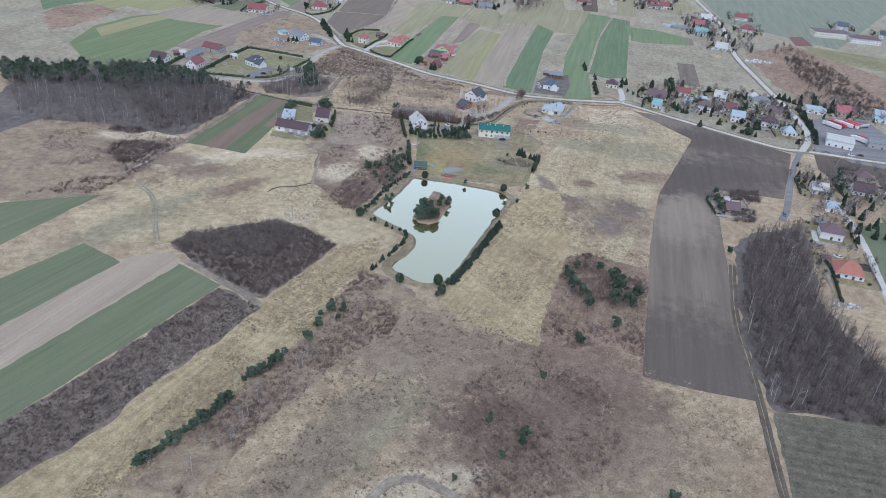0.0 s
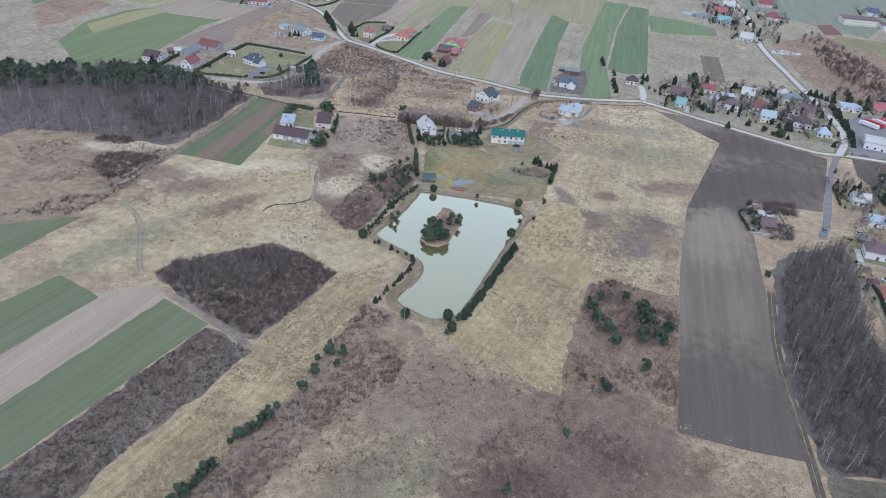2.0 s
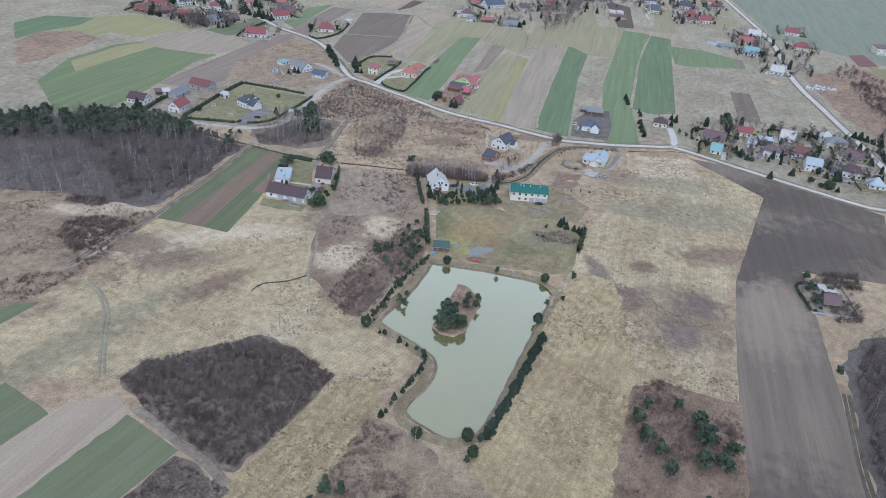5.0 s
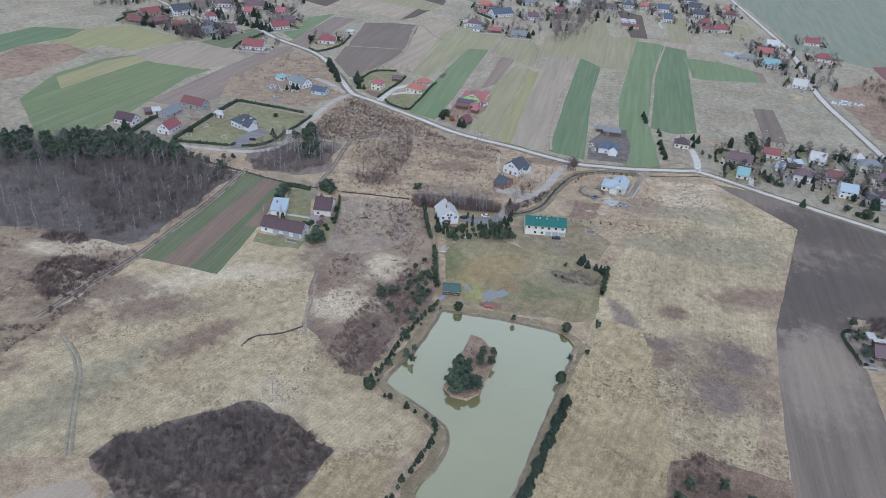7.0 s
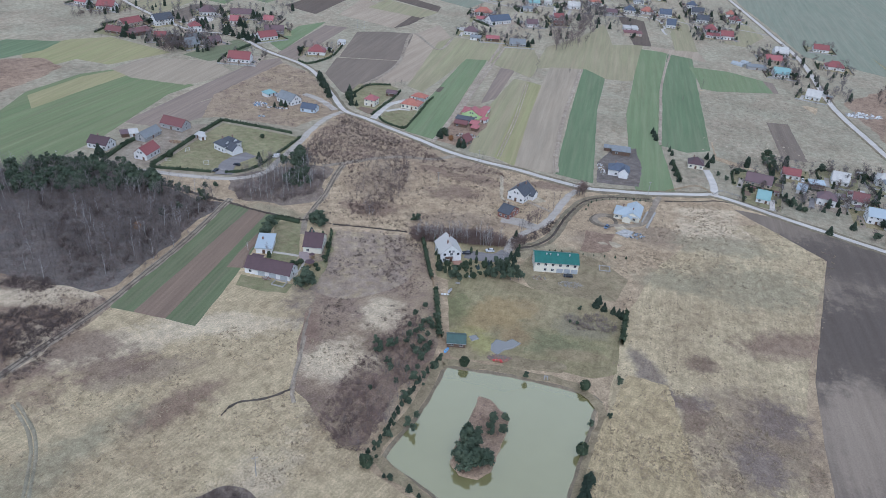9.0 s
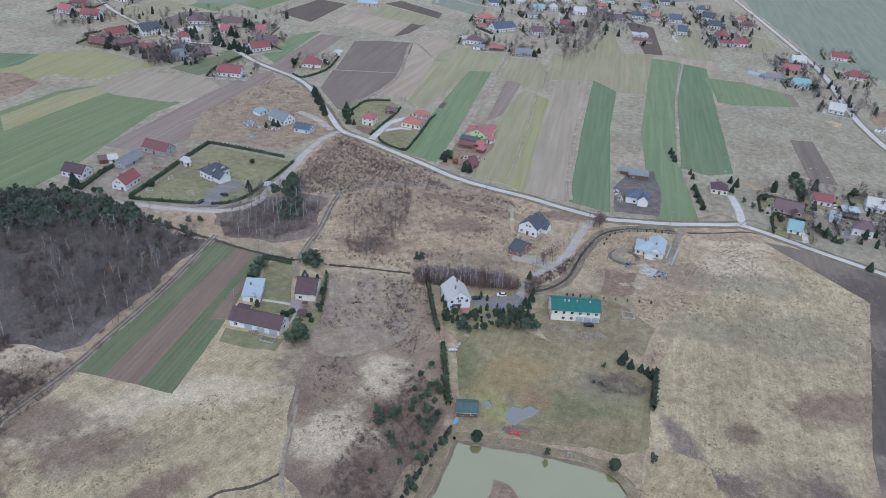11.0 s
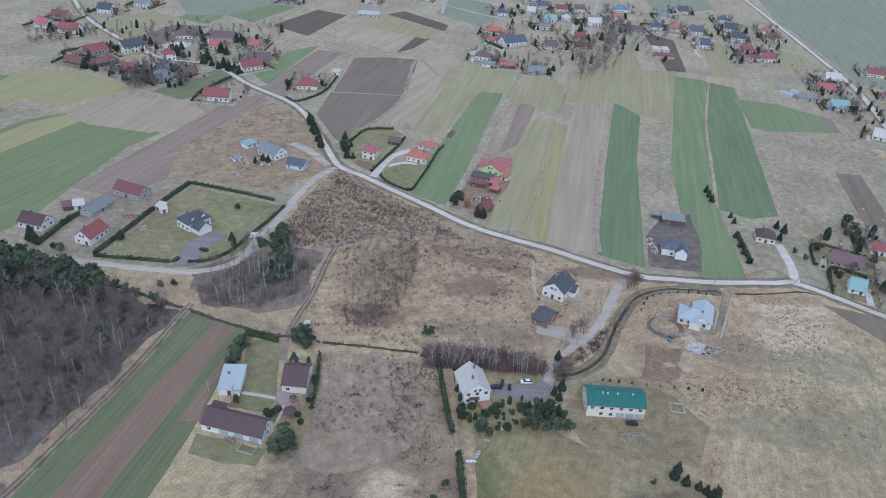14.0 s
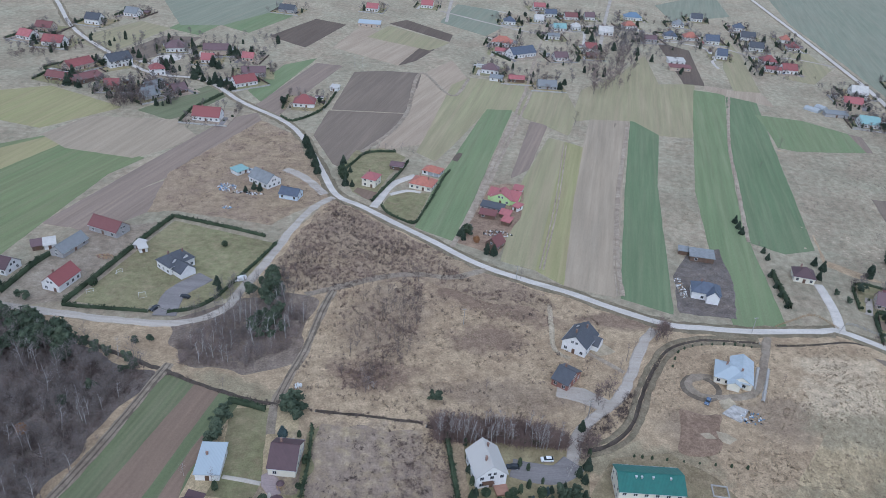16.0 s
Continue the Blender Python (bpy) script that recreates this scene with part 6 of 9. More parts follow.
def bare_tree(seed, limbs=15, twigs=8, slim=1.0, lean=0.04, twig=0.0055, girth=1.0):
    """A leafless tree one unit high: trunk and limbs in slot 0, twigs in slot 1."""
    rng = np.random.default_rng(seed)
    s = Soup()
    top = np.array([rng.normal() * lean, rng.normal() * lean, 1.0])
    mid = top * 0.5 + np.r_[rng.normal(size=2) * 0.02, 0]
    stick(s, (0, 0, -0.01), mid, 0.012 * girth, 0.008 * girth, 0, 4)
    stick(s, mid, top, 0.008 * girth, 0.002, 0, 3)
    for i in range(limbs):
        h = rng.uniform(0.22, 0.95)
        a = mid * (h / 0.5) if h < 0.5 else mid + (top - mid) * (h - 0.5) / 0.5
        ang = rng.uniform(0, 2 * np.pi)
        reach = slim * (0.1 + 0.26 * (1 - h) ** 0.7) * rng.uniform(0.7, 1.2)
        b = a + np.array([np.cos(ang) * reach, np.sin(ang) * reach, reach * rng.uniform(0.8, 1.7) * (1.1 - 0.5 * h)])
        stick(s, a, b, 0.0045, 0.0015, 0, 3)
        for k in range(twigs):
            u = rng.uniform(0.25, 1.0)
            p = a + (b - a) * u
            q = p + np.array([rng.normal() * 0.06, rng.normal() * 0.06, rng.uniform(0.01, 0.12)]) * slim
            sliver(s, p, q, twig, rng, 1)
    return s.arrays()


def shrub(seed, stems=16, spread=0.45):
    """A leafless bush one unit high."""
    rng = np.random.default_rng(seed)
    s = Soup()
    for i in range(stems):
        base = np.r_[rng.normal(size=2) * 0.14, 0]
        tip = base + np.r_[rng.normal(size=2) * spread, rng.uniform(0.5, 1.0)]
        sliver(s, base, tip, 0.045, rng, 0)
        for k in range(3):
            p = base + (tip - base) * rng.uniform(0.3, 0.9)
            sliver(s, p, p + np.r_[rng.normal(size=2) * 0.18, rng.uniform(0.05, 0.3)], 0.03, rng, 0)
    return s.arrays()


def conifer(seed, kind):
    """Crown one unit high and its trunk. pine: loose rounded tiers; spruce: a cone; thuja: a slim column; round: a ball of branches."""
    rng = np.random.default_rng(seed)
    s, trunk = Soup(), Soup()
    stick(trunk, (0, 0, -0.01), (0, 0, 0.85), 0.022, 0.006, 0, 5)
    n = {"pine": 420, "spruce": 460, "thuja": 320, "round": 380}[kind]
    knots = [np.array([rng.normal() * 0.12, rng.normal() * 0.12, rng.uniform(0.35, 0.92)]) for _ in range(11)]
    for i in range(n):
        if kind == "pine":
            c = knots[rng.integers(11)]
            d = rng.normal(size=3)
            p = c + d / np.linalg.norm(d) * rng.uniform(0.05, 0.17) * (1.25 - c[2] * 0.5)
            size = 0.075
        elif kind == "spruce":
            h = 0.06 + 0.94 * (1 - np.sqrt(rng.uniform(0.0, 1)))
            r = (0.27 * (1.02 - h) + 0.01) * (1 + 0.18 * np.sin(h * 46)) * rng.uniform(0.65, 1.08)
            a = rng.uniform(0, 2 * np.pi)
            p, size = np.array([np.cos(a) * r, np.sin(a) * r, h - 0.12 * r]), 0.07
        elif kind == "thuja":
            h = rng.uniform(0.0, 1.0)
            r = 0.17 * (1 - h**3) ** 0.7 * rng.uniform(0.75, 1.1) + 0.01
            a = rng.uniform(0, 2 * np.pi)
            p, size = np.array([np.cos(a) * r, np.sin(a) * r, h]), 0.075
        else:
            d = rng.normal(size=3)
            d /= np.linalg.norm(d)
            p, size = np.array([0, 0, 0.5]) + d * np.array([0.42, 0.42, 0.46]) * rng.uniform(0.6, 1.05), 0.09
        p[2] = max(p[2], 0.03)
        o = np.array([p[0], p[1], 0.25]) + rng.normal(size=3) * 0.25
        o /= np.linalg.norm(o) + 1e-9
        u = np.cross(o, rng.normal(size=3))
        u /= np.linalg.norm(u) + 1e-9
        w = np.cross(o, u)
        k = size * rng.uniform(0.6, 1.3)
        s.add([p + u * k, p - u * k * 0.6 + w * k * 0.8, p - u * k * 0.5 - w * k * 0.8, p + o * k * 0.9], [(0, 1, 3), (1, 2, 3), (2, 0, 3)], 0)
    return s.arrays(), trunk.arrays()


def many(name, label, category, templates, places, mats, seed, squash=(0.85, 1.2)):
    """Copies of the templates at places (x, y, height), joined into one mesh that nobody could count."""
    rng = np.random.default_rng(seed)
    soup = Soup()
    for x, y, h in places:
        v, f, s = templates[rng.integers(len(templates))]
        a = rng.uniform(0, 2 * np.pi)
        q = rng.uniform(*squash)
        c, d = np.cos(a) * h * q, np.sin(a) * h * q
        w = np.stack([v[:, 0] * c - v[:, 1] * d + x, v[:, 0] * d + v[:, 1] * c + y, v[:, 2] * h], -1)
        soup.add(w, f, s)
    v, f, s = soup.arrays()
    return tagged(new(name, tri_mesh(name, v, f, s, mats)), label, category, kind="stuff")


def inside(p, loop):
    x, y = p
    hit = False
    for i in range(len(loop)):
        (x1, y1), (x2, y2) = loop[i - 1], loop[i]
        if (y1 > y) != (y2 > y) and x < (x2 - x1) * (y - y1) / (y2 - y1) + x1:
            hit = not hit
    return hit


def scatter(loop, n, lo, hi, seed, clump=0.0):
    """n places with heights in an outline, gathered in clumps where asked."""
    rng = random.Random(seed)
    xs, ys = [p[0] for p in loop], [p[1] for p in loop]
    out, tries = [], 0
    while len(out) < n and tries < 40 * n:
        tries += 1
        p = (rng.uniform(min(xs), max(xs)), rng.uniform(min(ys), max(ys)))
        if not inside(p, loop):
            continue
        if clump and noise.noise(Vector((p[0] * 0.045 + seed, p[1] * 0.045, 0))) < clump - 0.45 * rng.random():
            continue
        out.append((*p, rng.uniform(lo, hi)))
    return out


TREES = [bare_tree(i) for i in range(6)]
SLIM_TREES = [bare_tree(20 + i, 13, 8, 0.62, 0.06) for i in range(6)]
FAR_TREES = [bare_tree(30 + i, 18, 9, 1.15, 0.04, 0.026) for i in range(5)]
STOUT_TREES = [bare_tree(25 + i, 15, 10, 0.7, 0.05, 0.006, 1.15) for i in range(4)]
SHRUBS = [shrub(40 + i) for i in range(6)]
TUFTS = []
for i in range(5):
    rng0, s0 = np.random.default_rng(60 + i), Soup()
    for k in range(7):
        base = np.r_[rng0.normal(size=2) * 0.35, 0]
        sliver(s0, base, base + np.r_[rng0.normal(size=2) * 0.6, rng0.uniform(0.4, 1.0)], 0.5, rng0, 0)
    TUFTS.append(s0.arrays())
CONIFERS = {k: [tuple(tri_mesh(f"{k}_{part_name}", *arr, [m]) for part_name, arr, m in zip(("crown", "trunk"), conifer(80 + i, k), (leaf, BARK))) for i in range(3)] for k, leaf in (("pine", NEEDLES), ("spruce", SPRUCE), ("thuja", THUJA), ("round", THUJA))}
CONIFERS["blue"] = [tuple(tri_mesh(f"blue_spruce_{part_name}", *arr, [m]) for part_name, arr, m in zip(("crown", "trunk"), conifer(90, "spruce"), (BLUE_SPRUCE, BARK)))]
CONIFER_WORDS = {"pine": ("pine_tree", "young green pine with rounded crown"), "spruce": ("spruce_tree", "dark green spruce with conical crown"), "thuja": ("thuja", "slim columnar dark green thuja"), "round": ("evergreen_bush", "rounded dense evergreen garden bush"), "blue": ("blue_spruce", "pale blue-green conical spruce")}
tree_count = [0]


def evergreen(kind, x, y, h, where="", group="", wide=1.0):
    """One conifer as a thing: trunk and crown."""
    rng = random.Random(tree_count[0] * 31 + 7)
    tree_count[0] += 1
    name, words = CONIFER_WORDS[kind]
    thing = new(name)
    thing.matrix_world = pose(x, y, 0, 0, 0, rng.uniform(0, 360)) @ Matrix.Diagonal((h * wide, h * wide, h, 1))
    crown, trunk = rng.choice(CONIFERS[kind])
    for n, me in (("crown", crown), ("trunk", trunk)):
        placed(n, me, thing, Matrix())
    return tagged(thing, words + (" " + where if where else ""), "tree", group)


def bare(x, y, h, birch=True, where="", slim=False, twig=TWIGS):
    """One leafless tree as a thing: trunk with limbs, and twigs."""
    rng = random.Random(tree_count[0] * 17 + 3)
    tree_count[0] += 1
    key = ("bare", birch, slim, twig.name, rng.randrange(4))
    if key not in shared:
        v, f, s = (SLIM_TREES if slim else TREES)[key[-1]]
        shared[key] = [tri_mesh(n, v, f[s == k], s[s == k] * 0, [m]) for n, k, m in (("trunk", 0, BIRCH if birch else BARK), ("twigs", 1, twig))]
    thing = new("birch_tree" if birch else "bare_tree")
    thing.matrix_world = pose(x, y, 0, 0, 0, rng.uniform(0, 360)) @ Matrix.Scale(h, 4)
    placed("trunk", shared[key][0], thing, Matrix())
    placed("crown", shared[key][1], thing, Matrix())
    words = "leafless birch with white trunk and brown twigs" if birch else "leafless grey-barked tree with fine brown twigs"
    return tagged(thing, words + (" " + where if where else ""), "tree")


def hedge(pts, w, h, label="clipped dark green thuja hedge", seed=1):
    """A hedge along a line: a rough core under many leaf sprays."""
    rng = np.random.default_rng(seed)
    line = spline(pts, 1.2)
    soup = Soup()
    l, r = sides(line, w * 0.6)
    v = np.array([(q[0], q[1], z) for a, b in zip(l, r) for q, z in ((a, 0), (a, h * 0.85), (b, h * 0.85), (b, 0))])
    f = []
    for i in range(len(l) - 1):
        for k in range(3):
            a, b, c, d = 4 * i + k, 4 * i + k + 1, 4 * i + 5 + k, 4 * i + 4 + k
            f += [(a, b, c), (a, c, d)]
    soup.add(v, f, 0)
    for i in range(len(line) - 1):
        bump = rng.uniform(0.8, 1.15)
        for k in range(int(16 * max(1.0, h / 2))):
            p = line[i] + (line[i + 1] - line[i]) * rng.uniform()
            d = line[i + 1] - line[i]
            n = np.array((-d[1], d[0])) / (np.linalg.norm(d) + 1e-9)
            off = rng.uniform(-1, 1)
            c = np.r_[p + n * off * w / 2, h * bump * (rng.uniform(0.1, 1.0) if abs(off) > 0.55 else rng.uniform(0.8, 1.08))]
            e = rng.normal(size=(3, 3)) * 0.34
            soup.add(c + e, [(0, 1, 2)], 0)
    v, f, s = soup.arrays()
    return tagged(new("hedge", tri_mesh("hedge", v, f, s, [THUJA])), label, "hedge")


# woods and thickets
GREY_TWIGS = foliage("grey_twigs", (0.19, 0.168, 0.162), (0.315, 0.28, 0.268))
DULL_BARK = paint("dull_brown_bark", (0.17, 0.145, 0.13), 0.95, vary=0.4, scale=1.5)
BIRCH_MATS, GREY_MATS = [BIRCH, GREY_TWIGS], [BARK, GREY_TWIGS]
LEFT_WOOD = [(-336.0, 522.3), (-280.1, 542.4), (-237.5, 553.6), (-195.7, 547.0), (-155.0, 530.5), (-154.8, 486.9), (-162.1, 453.4), (-172.1, 432.9), (-195.7, 435.7), (-219.6, 438.5), (-271.5, 434.1)]
many("bare_wood", "dense leafless grey-brown woodland", "wood", TREES, scatter(LEFT_WOOD, 640, 7, 12, 1), GREY_MATS, 1)
many("birch_wood", "white-stemmed leafless birches in a wood", "wood", SLIM_TREES, scatter(LEFT_WOOD, 70, 8, 13, 2), BIRCH_MATS, 2)
many("undergrowth", "brown leafless undergrowth of a wood", "brush", SHRUBS, scatter(LEFT_WOOD, 950, 1.2, 3.2, 3), [TWIGS], 3)
PINE_SOUP = [conifer(70 + i, "pine")[0] for i in range(3)]
many("pine_belt", "dark green pines along the edge of a wood", "wood", PINE_SOUP, scatter([(-340.8, 528.8), (-280.1, 542.4), (-237.5, 553.6), (-198.7, 546.3), (-181.5, 535.0), (-182.8, 526.1), (-223.0, 523.3), (-261.8, 511.0), (-317.3, 496.8)], 170, 7, 11, 4), [NEEDLES], 4)
many("pine_belt", "dark green pines in front of a lane", "wood", PINE_SOUP, scatter([(-247.7, 536.2), (-217.1, 540.9), (-204.7, 542.8), (-186.6, 538.1), (-183.8, 528.1), (-201.5, 528.9), (-232.8, 514.5)], 24, 5, 9, 5), [NEEDLES], 5)
THICKET = [(-129.2, 302.9), (-123.8, 313.0), (-107.8, 322.0), (-88.3, 334.6), (-70.9, 329.4), (-52.9, 315.9), (-63.6, 287.1), (-75.6, 265.3), (-89.8, 273.1), (-111.7, 286.7)]
many("thicket", "dense dark brown leafless thicket", "brush", SHRUBS, scatter(THICKET, 1900, 1.3, 2.6, 6), [DARK_TWIGS], 6)
many("young_wood", "leafless young trees in a dense thicket", "wood", SLIM_TREES, scatter([(-127.8, 302.4), (-122.0, 311.3), (-106.8, 318.8), (-87.3, 330.8), (-71.5, 326.7), (-70.7, 317.7), (-84.5, 299.1), (-106.6, 291.0)], 560, 3.5, 6, 7), [BARK, TWIGS], 7)
RIGHT_WOOD = [(156.9, 346.2), (170.7, 367.8), (196.7, 383.3), (200.0, 370.6), (183.2, 315.3), (184.0, 278.1), (192.9, 244.7), (188.2, 217.9), (132.8, 224.9), (134.4, 253.8), (143.1, 298.1)]
many("bare_wood", "tall dense leafless grey-brown woodland", "wood", SLIM_TREES, scatter(RIGHT_WOOD, 800, 8, 14, 8), [DULL_BARK, TWIGS], 8)
many("birch_wood", "tall white-stemmed leafless birches", "wood", SLIM_TREES, scatter(RIGHT_WOOD, 45, 9, 14, 9), BIRCH_MATS, 9)
many("undergrowth", "brown undergrowth below bare trees", "brush", SHRUBS, scatter(RIGHT_WOOD, 1000, 1.5, 3.5, 10), [DARK_TWIGS], 10)
many("birch_wood", "bare birch grove beside a gravel lane", "wood", SLIM_TREES, scatter([(-144.6, 544.4), (-131.4, 567.9), (-116.0, 583.3), (-101.9, 570.4), (-105.6, 550.2), (-121.6, 535.3), (-138.3, 532.9)], 40, 8, 13, 11), BIRCH_MATS, 11)
many("pine_group", "dark pines among bare birches", "wood", PINE_SOUP, scatter([(-132.5, 582.4), (-123.2, 595.5), (-112.7, 580.4), (-113.3, 554.9), (-123.2, 553.2)], 20, 6, 10, 94), [NEEDLES], 94)
many("grey_wood", "leafless grey trees beside a gravel lane", "wood", TREES, scatter([(-154.4, 557.7), (-139.5, 592.5), (-113.5, 603.2), (-101.3, 571.8), (-113.3, 534.5), (-136.5, 530.8)], 130, 5, 9, 95), GREY_MATS, 95)
many("undergrowth", "grey-brown saplings under birches", "brush", SHRUBS, scatter([(-148.9, 543.7), (-132.6, 571.9), (-116.5, 585.5), (-101.9, 570.4), (-104.7, 546.6), (-120.7, 532.1), (-142.4, 532.3)], 480, 1.2, 3.5, 12), [TWIGS], 12)
many("birch_row", "close row of leafless white birches", "wood", STOUT_TREES, scatter([(-43.9, 512.5), (-21.7, 513.6), (2.3, 511.1), (2.1, 505.1), (-21.8, 504.8), (-42.9, 503.4)], 75, 7, 10.5, 13), [BIRCH, RED_TWIGS], 13)
many("birch_row_brush", "reddish brown undergrowth along a birch row", "brush", SHRUBS, scatter([(-45.0, 513.5), (-21.7, 515.4), (3.3, 512.1), (1.9, 506.4), (-21.8, 506.1), (-43.4, 504.7)], 700, 2.0, 5.5, 14), [RED_TWIGS], 14)
brush_count = [0]


def brush_patch(loop, n, lo, hi, mat, clump):
    """Low leafless brush inside an outline."""
    i = brush_count[0]
    brush_count[0] += 1
    many("brush", ("low dark brown leafless brush" if mat is DARK_TWIGS else "low reddish brown leafless brush"), "brush", SHRUBS, scatter(loop, n, lo, hi, 100 + i, clump), [mat], 100 + i)


brush_patch([(-95.1, 267.7), (-74.4, 256.8), (-82.6, 236.4), (-95.7, 210.9), (-110.0, 174.6), (-124.9, 152.3), (-132.0, 141.8), (-145.5, 163.4), (-138.8, 176.6), (-118.8, 215.9), (-107.6, 242.7)], 3800, 0.5, 1.3, DARK_TWIGS, 0.0)
brush_patch([(62.9, 327.3), (73.9, 333.2), (103.8, 322.3), (94.2, 279.8), (86.9, 249.6), (74.3, 254.3), (57.9, 249.5), (44.9, 255.6), (50.8, 285.9), (57.5, 307.4)], 1050, 0.6, 2.2, RED_TWIGS, 0.13)
brush_patch([(-56.0, 229.0), (-49.0, 243.0), (-46.0, 264.0), (-36.7, 294.3), (-20.1, 287.4), (-10.4, 279.7), (-18.3, 248.1), (-35.7, 226.6), (-53.4, 192.2), (-69.8, 155.0), (-86.0, 158.0), (-78.0, 180.0), (-69.5, 199.0), (-65.5, 212.0)], 1350, 0.7, 2.0, RED_TWIGS, 0.14)
brush_patch([(12.8, 220.5), (44.8, 246.9), (69.6, 225.9), (68.7, 192.8), (46.3, 165.2), (21.3, 157.8), (13.7, 185.2)], 1500, 0.6, 1.6, RED_TWIGS, 0.12)
brush_patch([(-38.1, 240.9), (6.4, 273.5), (44.8, 246.9), (46.3, 165.2), (-56.9, 152.3), (-49.6, 192.7)], 900, 0.5, 1.4, DARK_TWIGS, 0.2)
brush_patch([(48.6, 236.4), (125.9, 227.1), (116.7, 152.7), (44.4, 144.3)], 300, 0.4, 1.2, RED_TWIGS, 0.25)
brush_patch([(-58.6, 505.7), (-38.4, 505.1), (-32.0, 460.4), (-42.6, 448.9), (-54.3, 468.4)], 330, 0.4, 1.4, RED_TWIGS, 0.15)
brush_patch([(-270.2, 439.1), (-219.6, 438.5), (-172.1, 432.9), (-162.2, 421.6), (-176.0, 398.0), (-187.8, 383.9), (-222.2, 372.3)], 700, 0.5, 1.5, RED_TWIGS, 0.2)
brush_patch([(-205.0, 408.0), (-199.6, 417.0), (-191.0, 420.0), (-175.0, 417.0), (-178.0, 406.0), (-179.5, 393.0), (-184.0, 386.0), (-191.0, 386.0), (-200.0, 395.0)], 620, 0.7, 2.2, DARK_TWIGS, 0.0)
brush_patch([(-217.0, 433.0), (-214.0, 439.0), (-199.0, 441.0), (-193.5, 434.0), (-198.0, 428.6), (-212.0, 431.0)], 260, 0.7, 2.0, DARK_TWIGS, 0.0)
brush_patch([(-218.1, 335.5), (-201.1, 361.2), (-176.8, 369.5), (-199.0, 398.7), (-176.5, 428.1), (-167.9, 414.2), (-174.5, 371.6), (-184.6, 345.4)], 450, 0.8, 2.2, DARK_TWIGS, 0.0)
brush_patch([(-40.8, 437.0), (-28.2, 439.1), (-26.9, 419.0), (-39.9, 385.7), (-46.2, 356.1), (-55.6, 354.9), (-66.0, 368.5), (-59.1, 399.5)], 850, 0.7, 2.2, RED_TWIGS, 0.1)
brush_patch([(-86.5, 510.8), (-40.8, 510.9), (-28.7, 439.0), (-64.1, 402.3), (-75.6, 415.3), (-83.4, 472.4)], 500, 0.5, 1.5, DARK_TWIGS, 0.25)
brush_patch([(-111.9, 682.2), (-80.2, 656.1), (-29.2, 620.5), (-0.2, 604.4), (4.2, 593.6), (-28.9, 595.1), (-58.4, 609.5), (-83.6, 600.3), (-107.8, 591.5), (-126.1, 593.2), (-122.6, 633.2)], 1500, 0.6, 1.8, RED_TWIGS, 0.1)
brush_patch([(-92.1, 589.5), (-55.7, 609.9), (-54.2, 561.6), (-62.0, 528.8), (-80.7, 526.2)], 260, 0.8, 2.6, RED_TWIGS, 0.22)
brush_patch([(-106.8, 587.1), (10.4, 606.2), (31.8, 574.6), (-1.4, 515.7), (-50.2, 515.1), (-97.2, 523.9)], 420, 0.5, 1.8, DARK_TWIGS, 0.25)
brush_patch([(-209.6, 697.5), (-181.5, 789.6), (-149.2, 766.7), (-113.4, 687.0), (-137.4, 646.6), (-189.7, 653.2)], 480, 0.5, 1.5, RED_TWIGS, 0.2)
brush_patch([(64.2, 516.0), (126.7, 575.1), (182.4, 531.7), (126.7, 416.0), (76.2, 351.0), (28.9, 345.3)], 700, 0.3, 1.0, RED_TWIGS, 0.25)
brush_patch([(-215.2, 537.5), (-194.9, 536.9), (-169.0, 528.5), (-150.2, 524.6), (-157.2, 498.2), (-163.0, 465.6), (-189.1, 439.0), (-255.4, 531.5)], 1100, 1.5, 3.5, DARK_TWIGS, 0.0)
brush_patch([(179.5, 819.0), (213.5, 810.2), (273.0, 795.9), (192.2, 635.8), (160.4, 646.3), (160.3, 708.2)], 500, 0.4, 1.3, RED_TWIGS, 0.15)
brush_patch([(178.5, 815.6), (255.4, 829.2), (274.5, 702.4), (265.0, 656.0), (151.9, 660.6)], 350, 0.4, 1.3, RED_TWIGS, 0.15)
brush_patch([(356.5, 825.1), (385.9, 791.1), (382.8, 661.2), (362.2, 617.7), (340.8, 680.5), (329.4, 750.1)], 450, 2.0, 5.0, DARK_TWIGS, 0.0)
many("mixed_wood", "leafless trees of a wood below a ditch", "wood", TREES, scatter([(-211.4, 530.9), (-187.8, 527.5), (-166.9, 523.8), (-154.3, 519.2), (-162.0, 492.1), (-168.5, 469.4), (-194.0, 445.8), (-250.8, 525.1)], 170, 5, 10, 30), GREY_MATS, 30)
many("birch_wood", "sparse white birches in a wood", "wood", SLIM_TREES, scatter([(-211.4, 530.9), (-187.8, 527.5), (-166.9, 523.8), (-154.3, 519.2), (-162.0, 492.1), (-168.5, 469.4), (-194.0, 445.8), (-250.8, 525.1)], 26, 6, 10, 31), BIRCH_MATS, 31)
many("small_trees", "leafless small trees on dry grass", "wood", TREES, scatter([(-85.2, 586.1), (-63.1, 603.7), (-54.4, 577.8), (-59.9, 529.1), (-72.0, 524.3)], 45, 4, 8, 32), [BARK, RED_TWIGS], 32)
many("poplar_group", "tall leafless trees behind far houses", "wood", FAR_TREES, scatter([(60.5, 1007.1), (113.8, 1043.0), (90.6, 930.9), (58.4, 900.2)], 42, 9, 14, 33), [BARK, TWIGS], 33)
